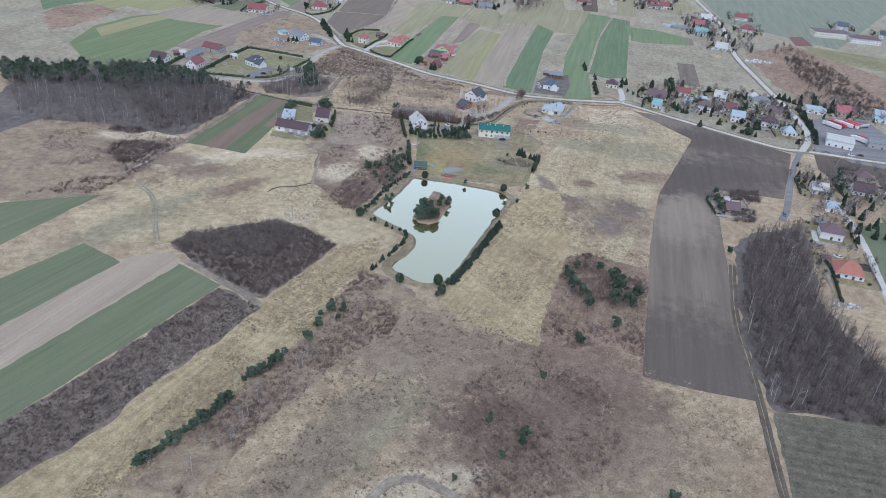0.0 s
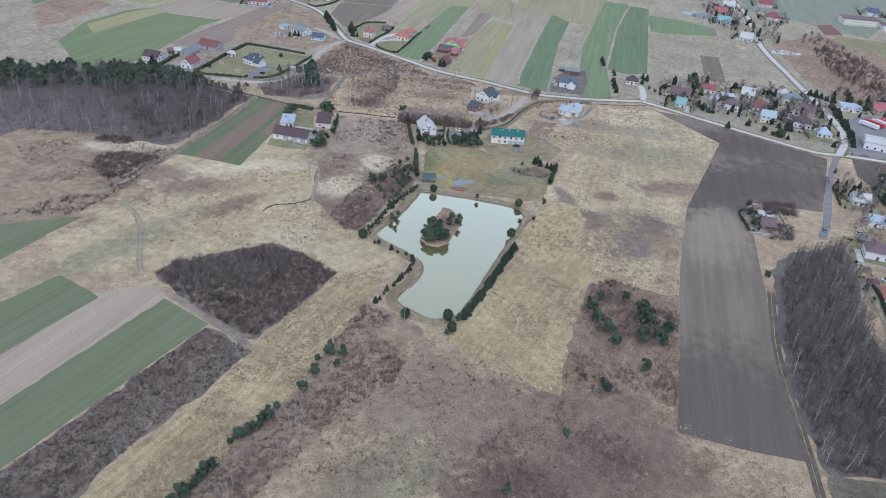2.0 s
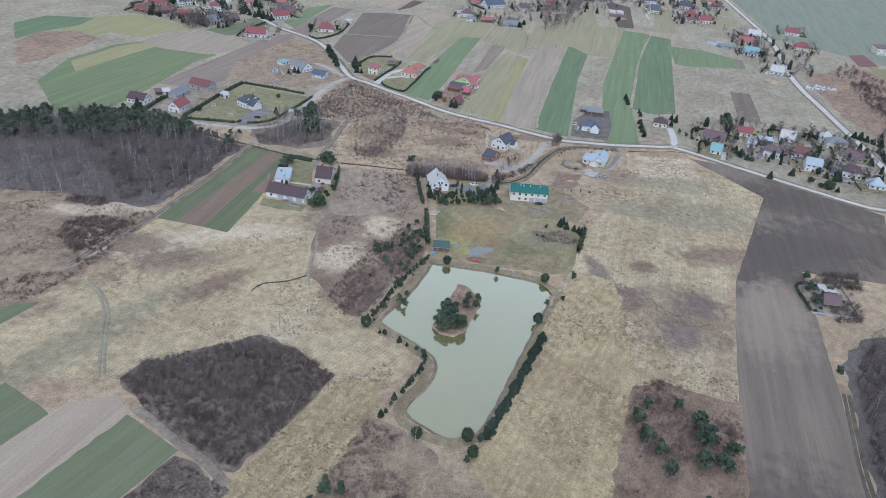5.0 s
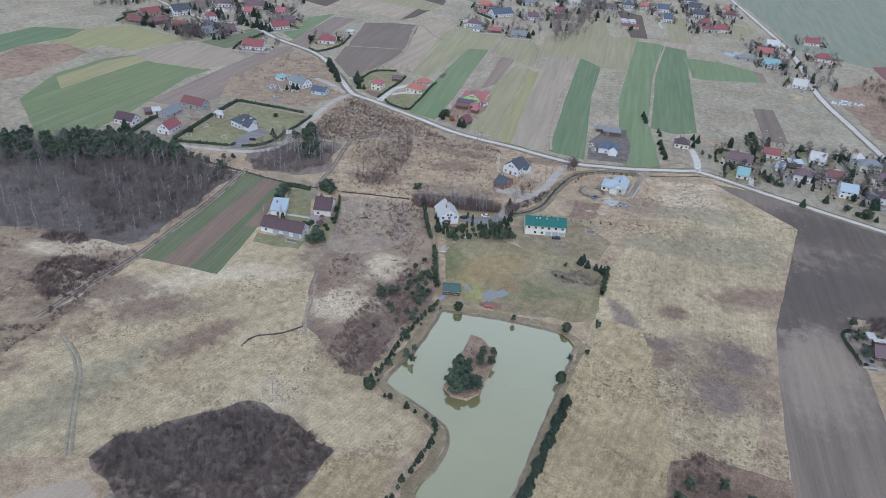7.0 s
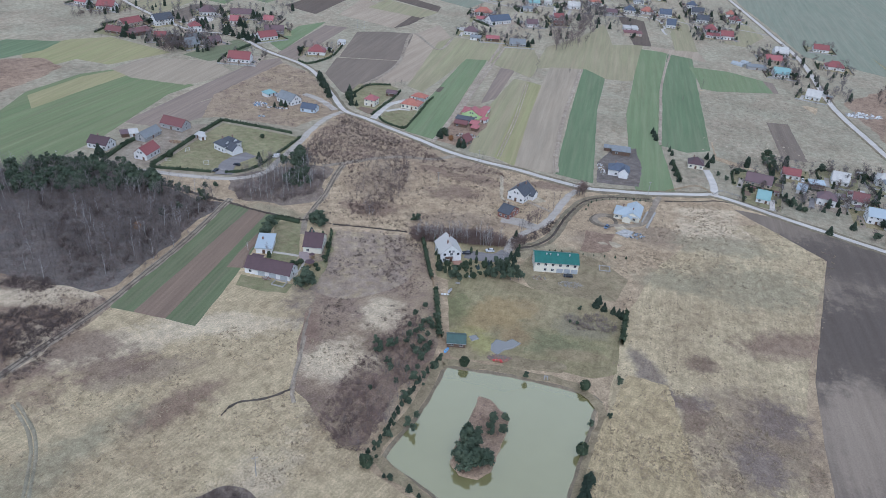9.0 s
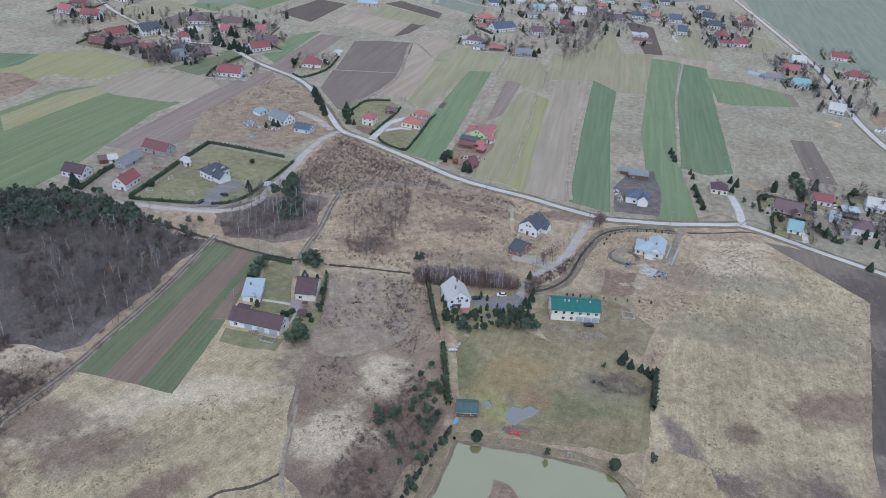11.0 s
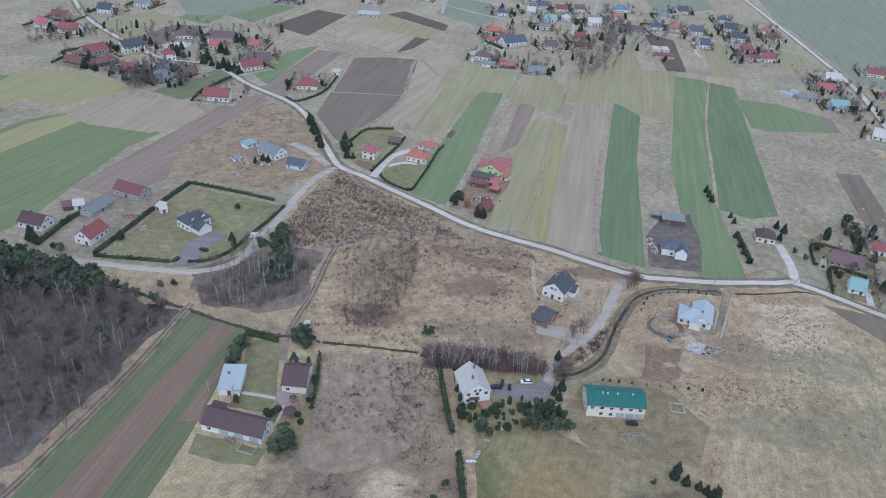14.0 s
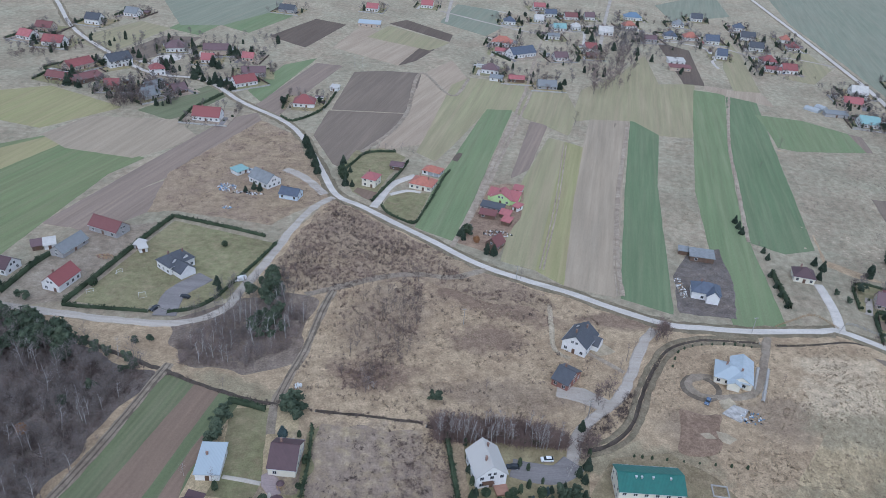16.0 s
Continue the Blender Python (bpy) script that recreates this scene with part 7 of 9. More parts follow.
for i, loop in enumerate(([(-422.0, 893.0), (-362.8, 894.6), (-258.5, 848.9), (-194.6, 866.8), (-222.8, 1017.0), (-299.9, 990.5), (-372.4, 965.6)], [(-18.1, 1087.2), (216.2, 1167.5), (169.9, 1002.9), (38.3, 931.9), (-19.0, 947.9)], [(158.4, 654.2), (304.1, 652.4), (258.8, 543.0), (177.6, 583.6)], [(236.4, 493.2), (291.4, 468.2), (246.6, 373.7), (213.8, 394.0)], [(244.0, 1177.1), (317.4, 1151.9), (254.6, 992.3), (215.4, 998.4)], [(-334.0, 827.8), (-254.6, 850.0), (-241.3, 802.0), (-273.6, 793.7)], [(269.1, 984.5), (352.4, 927.9), (307.3, 806.5), (260.4, 861.9)], [(311.0, 670.9), (374.3, 643.2), (350.9, 593.9), (290.5, 603.6)])):
    many("garden_trees", "bare garden trees between village houses", "wood", FAR_TREES, scatter(loop, (130, 110, 50, 80, 80, 90, 80, 60)[i], 4, 9, 40 + i), GREY_MATS, 40 + i)
    many("garden_conifers", "dark conifers between village houses", "wood", [conifer(200 + i, "spruce")[0], conifer(210 + i, "thuja")[0]], scatter(loop, 28, 3, 8, 60 + i), [SPRUCE], 60 + i)
# planting round the village houses
rng1 = random.Random(12)
tree_spots, fir_spots = [], []
for x, y, rot, L, D in plots:
    m = pose(x, y, 0, 0, 0, rot)
    w, d = L / 2 + 7, D / 2 + 9
    for i in range(6):
        p = m @ Vector((rng1.choice((-1, 1)) * rng1.uniform(L / 2 + 2, w + 2), rng1.uniform(-d + 3, d + 4), 0))
        (fir_spots if rng1.random() < 0.22 else tree_spots).append((p.x, p.y, rng1.uniform(3, 7)))
    for i in range(4):
        p = m @ Vector((rng1.uniform(-w, w), d + rng1.uniform(-2, 6), 0))
        tree_spots.append((p.x, p.y, rng1.uniform(3.5, 8)))
    if rng1.random() < 0.6:
        a, b, c = (m @ Vector(q) for q in ((-w, -d + 4, 0), (-w, d + 2, 0), (w * 0.6, d + 2, 0)))
        hedge([(a.x, a.y), (b.x, b.y), (c.x, c.y)] if rng1.random() < 0.5 else [(a.x, a.y), ((a.x + b.x) / 2, (a.y + b.y) / 2), (b.x, b.y)], 1.2, rng1.uniform(1.3, 2.2), "dark hedge round a village garden", abs(int(x)))
many("garden_trees", "bare fruit trees in village gardens", "wood", FAR_TREES, tree_spots, GREY_MATS, 901)
many("garden_conifers", "dark conifers in village gardens", "wood", [conifer(205, "spruce")[0], conifer(206, "thuja")[0], conifer(207, "pine")[0]], fir_spots, [SPRUCE], 902, (1.0, 1.5))
many("ditch_brush", "dark dead weeds along a ditch", "brush", SHRUBS, [(p[0] + random.Random(i).uniform(-1.4, 1.4), p[1] + random.Random(i + 5).uniform(-1.4, 1.4), random.Random(i + 9).uniform(0.4, 1.0)) for k in range(3) for i, p in enumerate(spline([(-197.6, 547.0), (-158.7, 531.6), (-121.0, 518.9), (-101.4, 515.3), (-87.2, 514.0), (-57.2, 513.2), (-39.2, 510.3)], 0.9))], [DARK_TWIGS], 903)
# tufts of dry grass
def tufts(loop, n, seed):
    many("grass_tufts", "tufts of dry yellowish grass", "grass", TUFTS, scatter(loop, n, 0.2, 0.7, seed, 0.1), [TUFT], seed)


tufts([(-89.1, 148.2), (-40.8, 256.4), (-4.1, 280.8), (55.0, 256.5), (126.2, 224.5), (116.7, 152.7)], 6000, 300)
tufts([(0.0, 276.0), (34.4, 374.5), (65.8, 406.0), (113.5, 372.4), (85.2, 238.6), (45.0, 250.8)], 6000, 301)
tufts([(-110.1, 126.4), (-74.1, 259.9), (-52.7, 312.6), (-27.8, 332.5), (-38.5, 272.2), (-70.1, 195.5), (-93.4, 139.6)], 5000, 302)
tufts([(-179.2, 369.1), (-123.0, 408.0), (-82.4, 448.0), (-73.5, 374.8), (-46.9, 348.4), (-86.5, 331.3), (-152.5, 323.2)], 2600, 303)
tufts([(61.1, 515.4), (126.7, 575.1), (182.4, 531.7), (126.7, 416.0), (76.2, 351.0), (28.9, 345.3)], 3200, 304)
tufts([(-106.8, 587.1), (10.4, 606.2), (31.8, 574.6), (-1.4, 515.7), (-50.2, 515.1), (-97.2, 523.9)], 2600, 305)
tufts([(-79.0, 414.8), (-28.7, 439.0), (-39.9, 385.7), (-55.6, 354.9), (-69.9, 368.0)], 1500, 306)
tufts([(34.2, 559.6), (82.1, 582.1), (148.4, 583.9), (108.8, 497.4), (43.0, 489.6)], 2200, 307)
tufts([(179.5, 817.0), (213.5, 808.0), (250.0, 822.0), (270.0, 702.0), (260.0, 660.0), (192.0, 640.0), (158.0, 658.0)], 2600, 308)
tufts([(-207.0, 697.0), (-181.0, 786.0), (-152.0, 764.0), (-116.0, 690.0), (-140.0, 650.0), (-188.0, 656.0)], 2200, 309)
tufts([(97.0, 812.0), (119.0, 822.0), (99.0, 734.0), (90.0, 670.0), (78.0, 652.0)], 800, 310)

# conifers round the pond
for (x, y), h in zip([(-0.8, 289.2), (3.7, 288.2), (1.3, 281.6), (-0.6, 278.1), (6.1, 292.9), (-18.4, 287.8)], (5.5, 4.5, 5, 3.5, 4.5, 5.0)):
    evergreen("round" if h > 4.8 else "pine", x, y, h, "on the pond bank", wide=0.9)
east = spline([(5.7, 291.5), (8.2, 297.8), (14.9, 314.7), (20.9, 331.7), (28.1, 352.4)], 2.3)
for i, (x, y) in enumerate(east):
    evergreen("spruce", x + 0.4 * math.sin(i * 2.1), y, 3.6 + 0.9 * math.sin(i * 1.3), "on the dam", "trees on the pond dam", 1.65)
west = spline([(-20.4, 334.8), (-19.1, 330.8), (-20.2, 324.7), (-23.1, 317.7), (-25.8, 310.6)], 2.2) + [np.array(p) for p in [(-28.4, 306.4), (-29.2, 302.6), (-30.6, 299.1), (-32.1, 296.7), (-23.0, 336.1), (-27.3, 338.9), (-30.6, 341.0), (-37.1, 344.3), (-39.3, 345.8)]]
for i, (x, y) in enumerate(west):
    evergreen("spruce" if i % 3 else "pine", x, y, 2.6 + 0.8 * math.sin(i * 1.9), "along the pond corner", "trees at the pond corner", 1.2)
for (x, y), h, k in zip([(-15.1, 406.7), (9.2, 402.2), (31.9, 399.1), (31.6, 378.2), (27.1, 364.5), (39.4, 383.7), (45.9, 403.8), (26.3, 345.0), (-45.6, 349.5), (-31.7, 367.5), (-34.1, 370.0), (-31.1, 374.1)], (4.5, 3.5, 4.5, 3.5, 5, 3, 4, 6, 5, 4, 4, 3.5), ("round", "pine", "round", "pine", "round", "pine", "pine", "spruce", "round", "pine", "pine", "pine")):
    evergreen(k, x, y, h, "at the water's edge")
# thuja line and young pines west of the lawn and pond
bank = spline([(-24.3, 411.2), (-29.5, 400.4), (-34.5, 387.7), (-38.4, 376.3), (-42.3, 363.0), (-47.0, 352.4)], 1.7)
for i, (x, y) in enumerate(bank):
    evergreen("spruce" if i % 4 else "pine", x + 0.5 * math.sin(i * 2.9), y, 1.7 + 0.7 * math.sin(i * 1.7) ** 2, "on the west bank", "young trees on the west bank", 1.25)
for i, (x, y) in enumerate([(-51.3, 416.1), (-45.4, 413.6), (-38.8, 418.1), (-35.8, 425.2), (-34.4, 410.4), (-33.1, 432.0), (-45.5, 404.6), (-34.1, 394.8), (-36.4, 383.8), (-34.0, 372.3), (-38.2, 421.7), (-33.4, 418.2), (-30.9, 423.8), (-43.1, 416.6), (-49.1, 410.5), (-43.5, 400.2), (-33.1, 401.8), (-30.9, 412.2), (-30.8, 431.9), (-33.2, 445.8)]):
    evergreen("pine", x, y, 3.6 + 1.2 * math.sin(i * 1.9), "among bare brambles", "pines in the brambles", 1.25)
many("weed_clumps", "dark low bramble clumps on weedy ground", "brush", SHRUBS, [(x + random.Random(i * 7 + k).gauss(0, 1.3), y + random.Random(i * 11 + k).gauss(0, 0.9), random.Random(i + k).uniform(0.5, 1.2)) for i, (x, y) in enumerate([(-69.2, 484.1), (-49.5, 484.9), (-52.7, 468.6), (-50.8, 464.5), (-49.1, 491.7), (-47.1, 456.1), (-59.9, 411.7), (-48.8, 443.1), (-42.0, 459.7), (-55.7, 427.7), (-71.7, 439.1), (-50.1, 433.3)] + [(-53.7, 471.9), (-51.2, 492.1), (-49.8, 483.7), (-69.1, 484.2), (-45.4, 481.2), (-56.0, 502.5)]) for k in range(11)], [DARK_TWIGS], 93)
many("saplings", "grey leafless saplings west of a pond", "wood", SLIM_TREES, scatter([(-31.2, 436.5), (-25.7, 413.1), (-38.5, 377.3), (-48.0, 353.8), (-58.7, 356.7), (-57.0, 383.2), (-45.5, 416.2)], 170, 2.5, 5, 91), [BARK, TWIGS], 91)
# island
loop = [(-8.8, 389.4), (-4.5, 388.1), (1.7, 378.6), (0.6, 371.7), (-2.1, 361.8), (-4.5, 353.2), (-8.7, 349.2), (-14.4, 350.5), (-17.4, 355.1), (-16.5, 361.2), (-14.1, 369.8), (-10.7, 380.5)]
rim = ragged_loop(loop, 1.5, 0.25, 9)
bm = bmesh.new()
top = [bm.verts.new((x, y, 0.15)) for x, y in rim]
low = [bm.verts.new((x + 0.9 * (x - sum(p[0] for p in rim) / len(rim)) / 9, y + 0.6 * (y - sum(p[1] for p in rim) / len(rim)) / 15, -0.7)) for x, y in rim]
bm.faces.new(top)
for i in range(len(top)):
    bm.faces.new((top[i], top[i - 1], low[i - 1], low[i]))
bmesh.ops.triangulate(bm, faces=bm.faces[:])
bmesh.ops.recalc_face_normals(bm, faces=bm.faces[:])
me = bpy.data.meshes.new("island")
bm.to_mesh(me)
bm.free()
me.materials.append(FALLOW)
tagged(new("island", me), "small brown earthen island in the pond", "island", kind="structure")
for (x, y), h in zip([(-14.5, 354.5), (-11.7, 353.3), (-15.2, 358.0), (-13.4, 361.7), (-12.0, 365.9), (-10.6, 356.8), (-7.9, 355.3), (-5.0, 356.2), (-4.5, 372.5), (-3.7, 376.1), (-0.1, 370.3), (0.4, 377.5), (-8.9, 370.5), (-9.9, 360.8), (-12.8, 368.6), (-6.4, 358.1), (-4.1, 369.7)], (6, 7, 6, 7, 6.5, 6, 5, 4.5, 4, 4.5, 4.5, 4, 3, 6, 5, 4, 3.5)):
    evergreen("pine", x, y, h, "on the island", "pines on the island", 1.15)
x, y = -7.5, 357.9
bare(x, y, 5, True, "on the island")
for i, (x, y) in enumerate([(-14.0, 356.3), (-12.6, 358.9), (-10.9, 354.9), (-9.4, 353.6), (-13.1, 352.1), (-11.5, 361.9), (-10.0, 364.8), (-8.7, 356.2), (-12.1, 357.3), (-15.1, 354.9), (-6.4, 354.5)]):
    evergreen("pine", x, y, 5.6 + 1.2 * math.sin(i * 2.1), "crowded on the island", "pines on the island", 1.3)
many("island_brush", "reddish bare brush on an island", "brush", SHRUBS, scatter(loop, 90, 0.5, 1.6, 77), [RED_TWIGS], 77)
for i, (x, y) in enumerate(spline([(-23.7, 408.3), (-28.1, 397.9), (-32.6, 386.7), (-36.3, 375.5), (-39.4, 363.7), (-42.9, 353.4)], 5.5)):
    evergreen("pine", x - 1 + 1.2 * math.sin(i * 2.7), y, 2.6 + 0.9 * math.sin(i * 1.7), "on the western pond bank", "young pines on the bank", 1.1)
for (x, y), h in zip([(-37.2, 437.6), (-33.7, 425.8), (-29.2, 428.5), (-27.9, 434.9), (-36.2, 413.8), (-32.2, 407.0), (-44.2, 403.5), (-37.1, 399.3), (-40.6, 392.0), (-49.7, 387.5), (-38.8, 429.0), (-34.0, 444.7), (-29.5, 416.7)], (4, 4.5, 4, 5, 3.5, 4, 3, 3.5, 3, 2.6, 3, 3, 3.4)):
    evergreen("pine", x, y, h, "among brambles")
# pines in the scrub
for (x, y), h in zip([(60.9, 306.8), (62.0, 296.9), (66.2, 291.3), (67.7, 282.2), (83.0, 306.9), (83.4, 296.9), (80.2, 286.8), (91.6, 293.6), (86.6, 287.9), (78.4, 268.7), (60.2, 255.7), (66.2, 315.3), (77.5, 316.4), (88.4, 285.9), (61.4, 253.5), (43.5, 228.6), (22.6, 200.9), (33.9, 190.7), (34.9, 194.9), (26.7, 183.9), (10.9, 172.3), (81.8, 172.0), (164.3, 425.1), (162.3, 414.1), (160.6, 402.9), (151.2, 349.3)], (7, 8, 7, 6.5, 9, 10, 8, 8, 6.5, 6, 5, 5, 5, 6, 4, 3.5, 4, 4, 5, 3.5, 2.5, 5, 5, 6, 6, 4)):
    evergreen("pine", x, y, h, "among bare brush", wide=1.15)
for i, (x, y) in enumerate(spline([(-89.0, 164.0), (-84.0, 172.5), (-79.4, 180.6), (-74.6, 189.2), (-70.3, 199.3)], 2.0) + spline([(-67.2, 210.5), (-65.2, 213.0), (-61.0, 218.8), (-56.6, 228.4)], 1.9) + [(-51.0, 239.0), (-49.6, 237.8), (-48.6, 248.6), (-47.0, 247.4), (-41.4, 253.4), (-39.0, 261.2), (-46.0, 259.4), (-44.2, 262.0), (-49.0, 256.0)]):
    evergreen("pine", x + 0.6 * math.sin(i * 3.1), y + 0.7 * math.cos(i * 2.3), 3.6 + 1.0 * math.sin(i * 1.3), "in a belt beside a meadow", "pine belt", 1.45)
# scattered birches
for i, (x, y) in enumerate([(-67.2, 176.7), (-63.1, 178.6), (-69.9, 173.8), (-63.3, 182.5), (-65.8, 178.2), (-60.8, 201.4), (-58.6, 197.2), (-62.4, 189.5), (-61.3, 192.5), (-63.0, 188.0), (-52.7, 210.4), (-48.7, 221.0), (-48.4, 224.5), (-49.8, 219.1), (-47.7, 226.4), (-69.3, 206.3), (-55.8, 223.3), (-24.4, 279.4), (-22.0, 281.3), (-15.4, 278.7), (-13.8, 275.3), (-18.6, 285.3), (-33.8, 257.7), (-84.7, 164.4), (-73.2, 164.8), (-71.3, 164.3), (62.7, 295.6), (84.7, 283.9), (66.0, 258.3), (63.8, 207.7), (49.4, 177.3), (80.1, 296.3), (58.7, 290.0), (-100.7, 199.9), (-79.0, 256.0), (-79.1, 232.1)]):
    bare(x, y, 5 + 2.5 * abs(math.sin(i * 2.2)), True, "in open scrub", slim=i % 2 == 0)
for i, (x, y) in enumerate([(-73.8, 536.3), (-70.0, 528.3), (-68.3, 527.9), (-64.4, 603.5), (-57.7, 602.2), (-66.4, 586.8), (-76.0, 583.1), (10.9, 526.2), (12.7, 524.0), (17.4, 527.7), (48.8, 581.2), (46.9, 577.6), (92.6, 551.9), (-20.9, 494.0), (-107.8, 616.4), (-70.3, 577.5), (-25.9, 533.8), (-51.4, 485.9), (-41.0, 579.9), (50.2, 582.2), (154.9, 780.0)] + [(-121.8, 478.7), (-29.2, 462.3), (65.9, 834.7)]):
    bare(x, y, (4 + 2.2 * abs(math.sin(i * 1.7))), i in (0, 1, 2, 21), "beside a track", twig=RED_TWIGS if i % 3 == 0 else TWIGS)
for i, (x, y) in enumerate([(-122.4, 520.5), (-112.0, 476.2), (2.9, 496.2), (4.2, 494.6), (1.7, 493.6), (118.3, 667.7), (189.9, 686.7), (-10.3, 615.0)]):
    bare(x, y, 6 + math.sin(i), i in (2, 3, 4), "beside a yard")
many("alder_row", "bare dark alders beside a gravel drive", "wood", FAR_TREES, scatter([(16.0, 529.6), (19.5, 533.0), (23.5, 537.0), (21.0, 539.0), (15.0, 534.0)], 5, 5, 9, 131) + scatter([(45.1, 581.4), (52.1, 584.2), (51.2, 575.1), (43.3, 571.5)], 12, 5, 8, 132) + scatter([(3.7, 505.3), (10.6, 514.4), (14.0, 509.3), (6.9, 497.9)], 14, 4, 7, 133), [DULL_BARK, RED_TWIGS], 131)
for i, (x, y, h) in enumerate(scatter([(-31.0, 484.0), (-20.0, 483.0), (-8.0, 488.0), (5.0, 487.0), (6.3, 479.1), (-7.3, 474.7), (-18.5, 469.7), (-28.6, 474.2)], 46, 1.2, 3.2, 134)):
    evergreen(("round", "thuja", "spruce", "round", "pine")[i % 5], x, y, h, "in villa flower beds", "garden shrubs", 1.2)
for x, y, h in ((-238.0, 572.5, 8.0), (-234.5, 570.0, 6.0), (-146.5, 588.0, 5.0), (-144.0, 583.5, 4.0)):
    evergreen("spruce", x, y, h, "beside a country house", wide=1.2)
# roadside planting in the east
for i, (x, y) in enumerate(spline([(282.3, 651.9), (289.3, 646.2), (296.0, 637.4)], 7.0) + spline([(289.3, 623.3), (284.8, 593.6), (279.7, 565.9), (272.1, 539.6)], 6.0)):
    evergreen("spruce", x, y, 5.5 + 1.2 * math.sin(i * 1.7), "beside the straight road", "roadside spruces", 1.5)
many("tree_belt", "dark belt of bare trees in rough grass", "wood", FAR_TREES, scatter([(339.1, 837.5), (363.8, 872.3), (373.0, 803.9), (360.1, 704.0), (341.7, 657.9), (319.9, 654.2), (327.6, 729.9)], 120, 4, 8, 141), [DULL_BARK, DARK_TWIGS], 141)
many("garden_brush", "dark bare brush round a garden hut", "brush", SHRUBS, scatter([(174.4, 433.3), (194.1, 434.6), (189.9, 417.3), (181.6, 418.6), (172.0, 421.1)], 160, 1.5, 3.2, 142) + scatter([(167.8, 404.5), (183.5, 408.0), (178.5, 389.2), (165.6, 387.9)], 110, 1.2, 2.8, 143), [DARK_TWIGS], 142)
for i, (x, y) in enumerate([(210.6, 414.1), (210.8, 408.1), (216.4, 418.6), (221.4, 424.5), (215.9, 424.8), (226.4, 433.8), (205.3, 405.3), (246.8, 450.5), (255.0, 459.5), (253.4, 452.0)]):
    bare(x, y, 8 + 1.5 * math.sin(i * 2.3), True, "beside an eastern lane", slim=True, twig=RED_TWIGS)
for i, (x, y) in enumerate([(181.3, 584.7), (212.5, 551.7), (218.4, 548.7), (204.9, 563.8), (179.0, 588.5), (184.0, 583.0), (250.5, 642.5), (255.9, 641.1), (246.5, 646.0), (261.0, 639.5), (143.6, 626.4), (190.5, 671.5), (187.6, 554.6), (292.8, 645.7), (310.9, 642.1), (256.9, 536.3), (147.0, 620.0), (222.5, 546.0), (227.0, 543.0), (176.5, 591.0)]):
    evergreen(("spruce", "pine", "round")[i % 3], x, y, 4.5 + 1.6 * math.sin(i * 2.3), "in a roadside garden", "roadside garden trees", 1.3)
for i, (x, y) in enumerate([(240.3, 474.0), (233.3, 466.0), (259.4, 478.0), (251.4, 444.0), (222.9, 426.0), (275.1, 500.0), (236.0, 455.0), (246.0, 466.0), (229.0, 440.0), (264.0, 488.0), (282.0, 497.0), (290.0, 488.0)]):
    bare(x, y, 8.5 + 2 * math.sin(i * 2.9), i % 3 == 0, "over eastern gardens", twig=GREY_TWIGS)
# alders along the gravel drive
for i, (x, y) in enumerate([(20.1, 536.9), (22.3, 540.4), (25.4, 546.9), (28.1, 553.3), (31.3, 559.1), (31.0, 551.2), (35.3, 566.5), (44.2, 576.4), (46.8, 580.1), (48.5, 578.7), (50.5, 581.4), (46.9, 575.2), (17.5, 533.9), (11.5, 522.7), (27.9, 548.7)]):
    bare(x, y, 7 + 2.2 * math.sin(i * 2.1), False, "beside a gravel drive", slim=True, twig=DARK_TWIGS)
many("ditch_thicket", "brown leafless brush between drive and ditch", "brush", SHRUBS, scatter([(27.5, 537.0), (33.0, 541.0), (27.0, 526.0), (17.0, 514.5), (10.0, 510.5), (9.0, 515.5), (17.0, 523.5), (23.0, 530.0)], 150, 0.7, 2.2, 135), [DARK_TWIGS], 135)
# young trees in the road fork and the dry grass
many("fork_saplings", "leafless reddish saplings in a road fork", "wood", TREES, scatter([(-108.0, 670.4), (-78.7, 649.7), (-45.0, 619.0), (-26.8, 607.1), (-68.1, 611.6), (-93.7, 589.3), (-127.2, 589.0), (-118.8, 627.7)], 130, 2.5, 5.5, 96), [BARK, RED_TWIGS], 96)
many("fork_brush", "dark clumps of brush in a road fork", "brush", SHRUBS, scatter([(-108.0, 670.4), (-78.7, 649.7), (-45.0, 619.0), (-26.8, 607.1), (-68.1, 611.6), (-93.7, 589.3), (-127.2, 589.0), (-118.8, 627.7)], 700, 0.8, 2.0, 97, 0.1), [DARK_TWIGS], 97)
many("scrub_trees", "leafless small trees in rough grass", "wood", TREES, scatter([(-84.4, 602.6), (-56.0, 607.8), (-53.2, 574.9), (-59.8, 536.5), (-77.0, 521.7), (-86.0, 532.4), (-80.3, 575.4)], 70, 4, 8, 98), [BARK, DARK_TWIGS], 98)
many("scrub_saplings", "leafless saplings among young pines", "wood", SLIM_TREES, scatter([(64.1, 323.6), (100.0, 317.9), (88.6, 261.6), (58.6, 254.8), (50.3, 270.4)], 170, 3, 6, 99), [BARK, DARK_TWIGS], 99)
# tall trees of the far villages
many("village_trees", "dark tall trees between far houses", "wood", FAR_TREES, scatter([(106.9, 1130.0), (140.1, 1146.5), (122.8, 1037.8), (94.1, 1013.5)], 45, 7, 13, 121), GREY_MATS, 121)
many("village_trees", "bare tall trees behind barns", "wood", FAR_TREES, scatter([(-301.9, 816.9), (-278.6, 829.8), (-262.8, 794.1), (-281.4, 784.7)], 60, 4, 8, 122), [BARK, DARK_TWIGS], 122)
many("village_trees", "bare orchard trees in a row", "wood", FAR_TREES, scatter([(-407.6, 884.0), (-366.4, 921.4), (-360.5, 909.0), (-399.0, 870.4)], 26, 4, 7, 123), [BARK, DARK_TWIGS], 123)
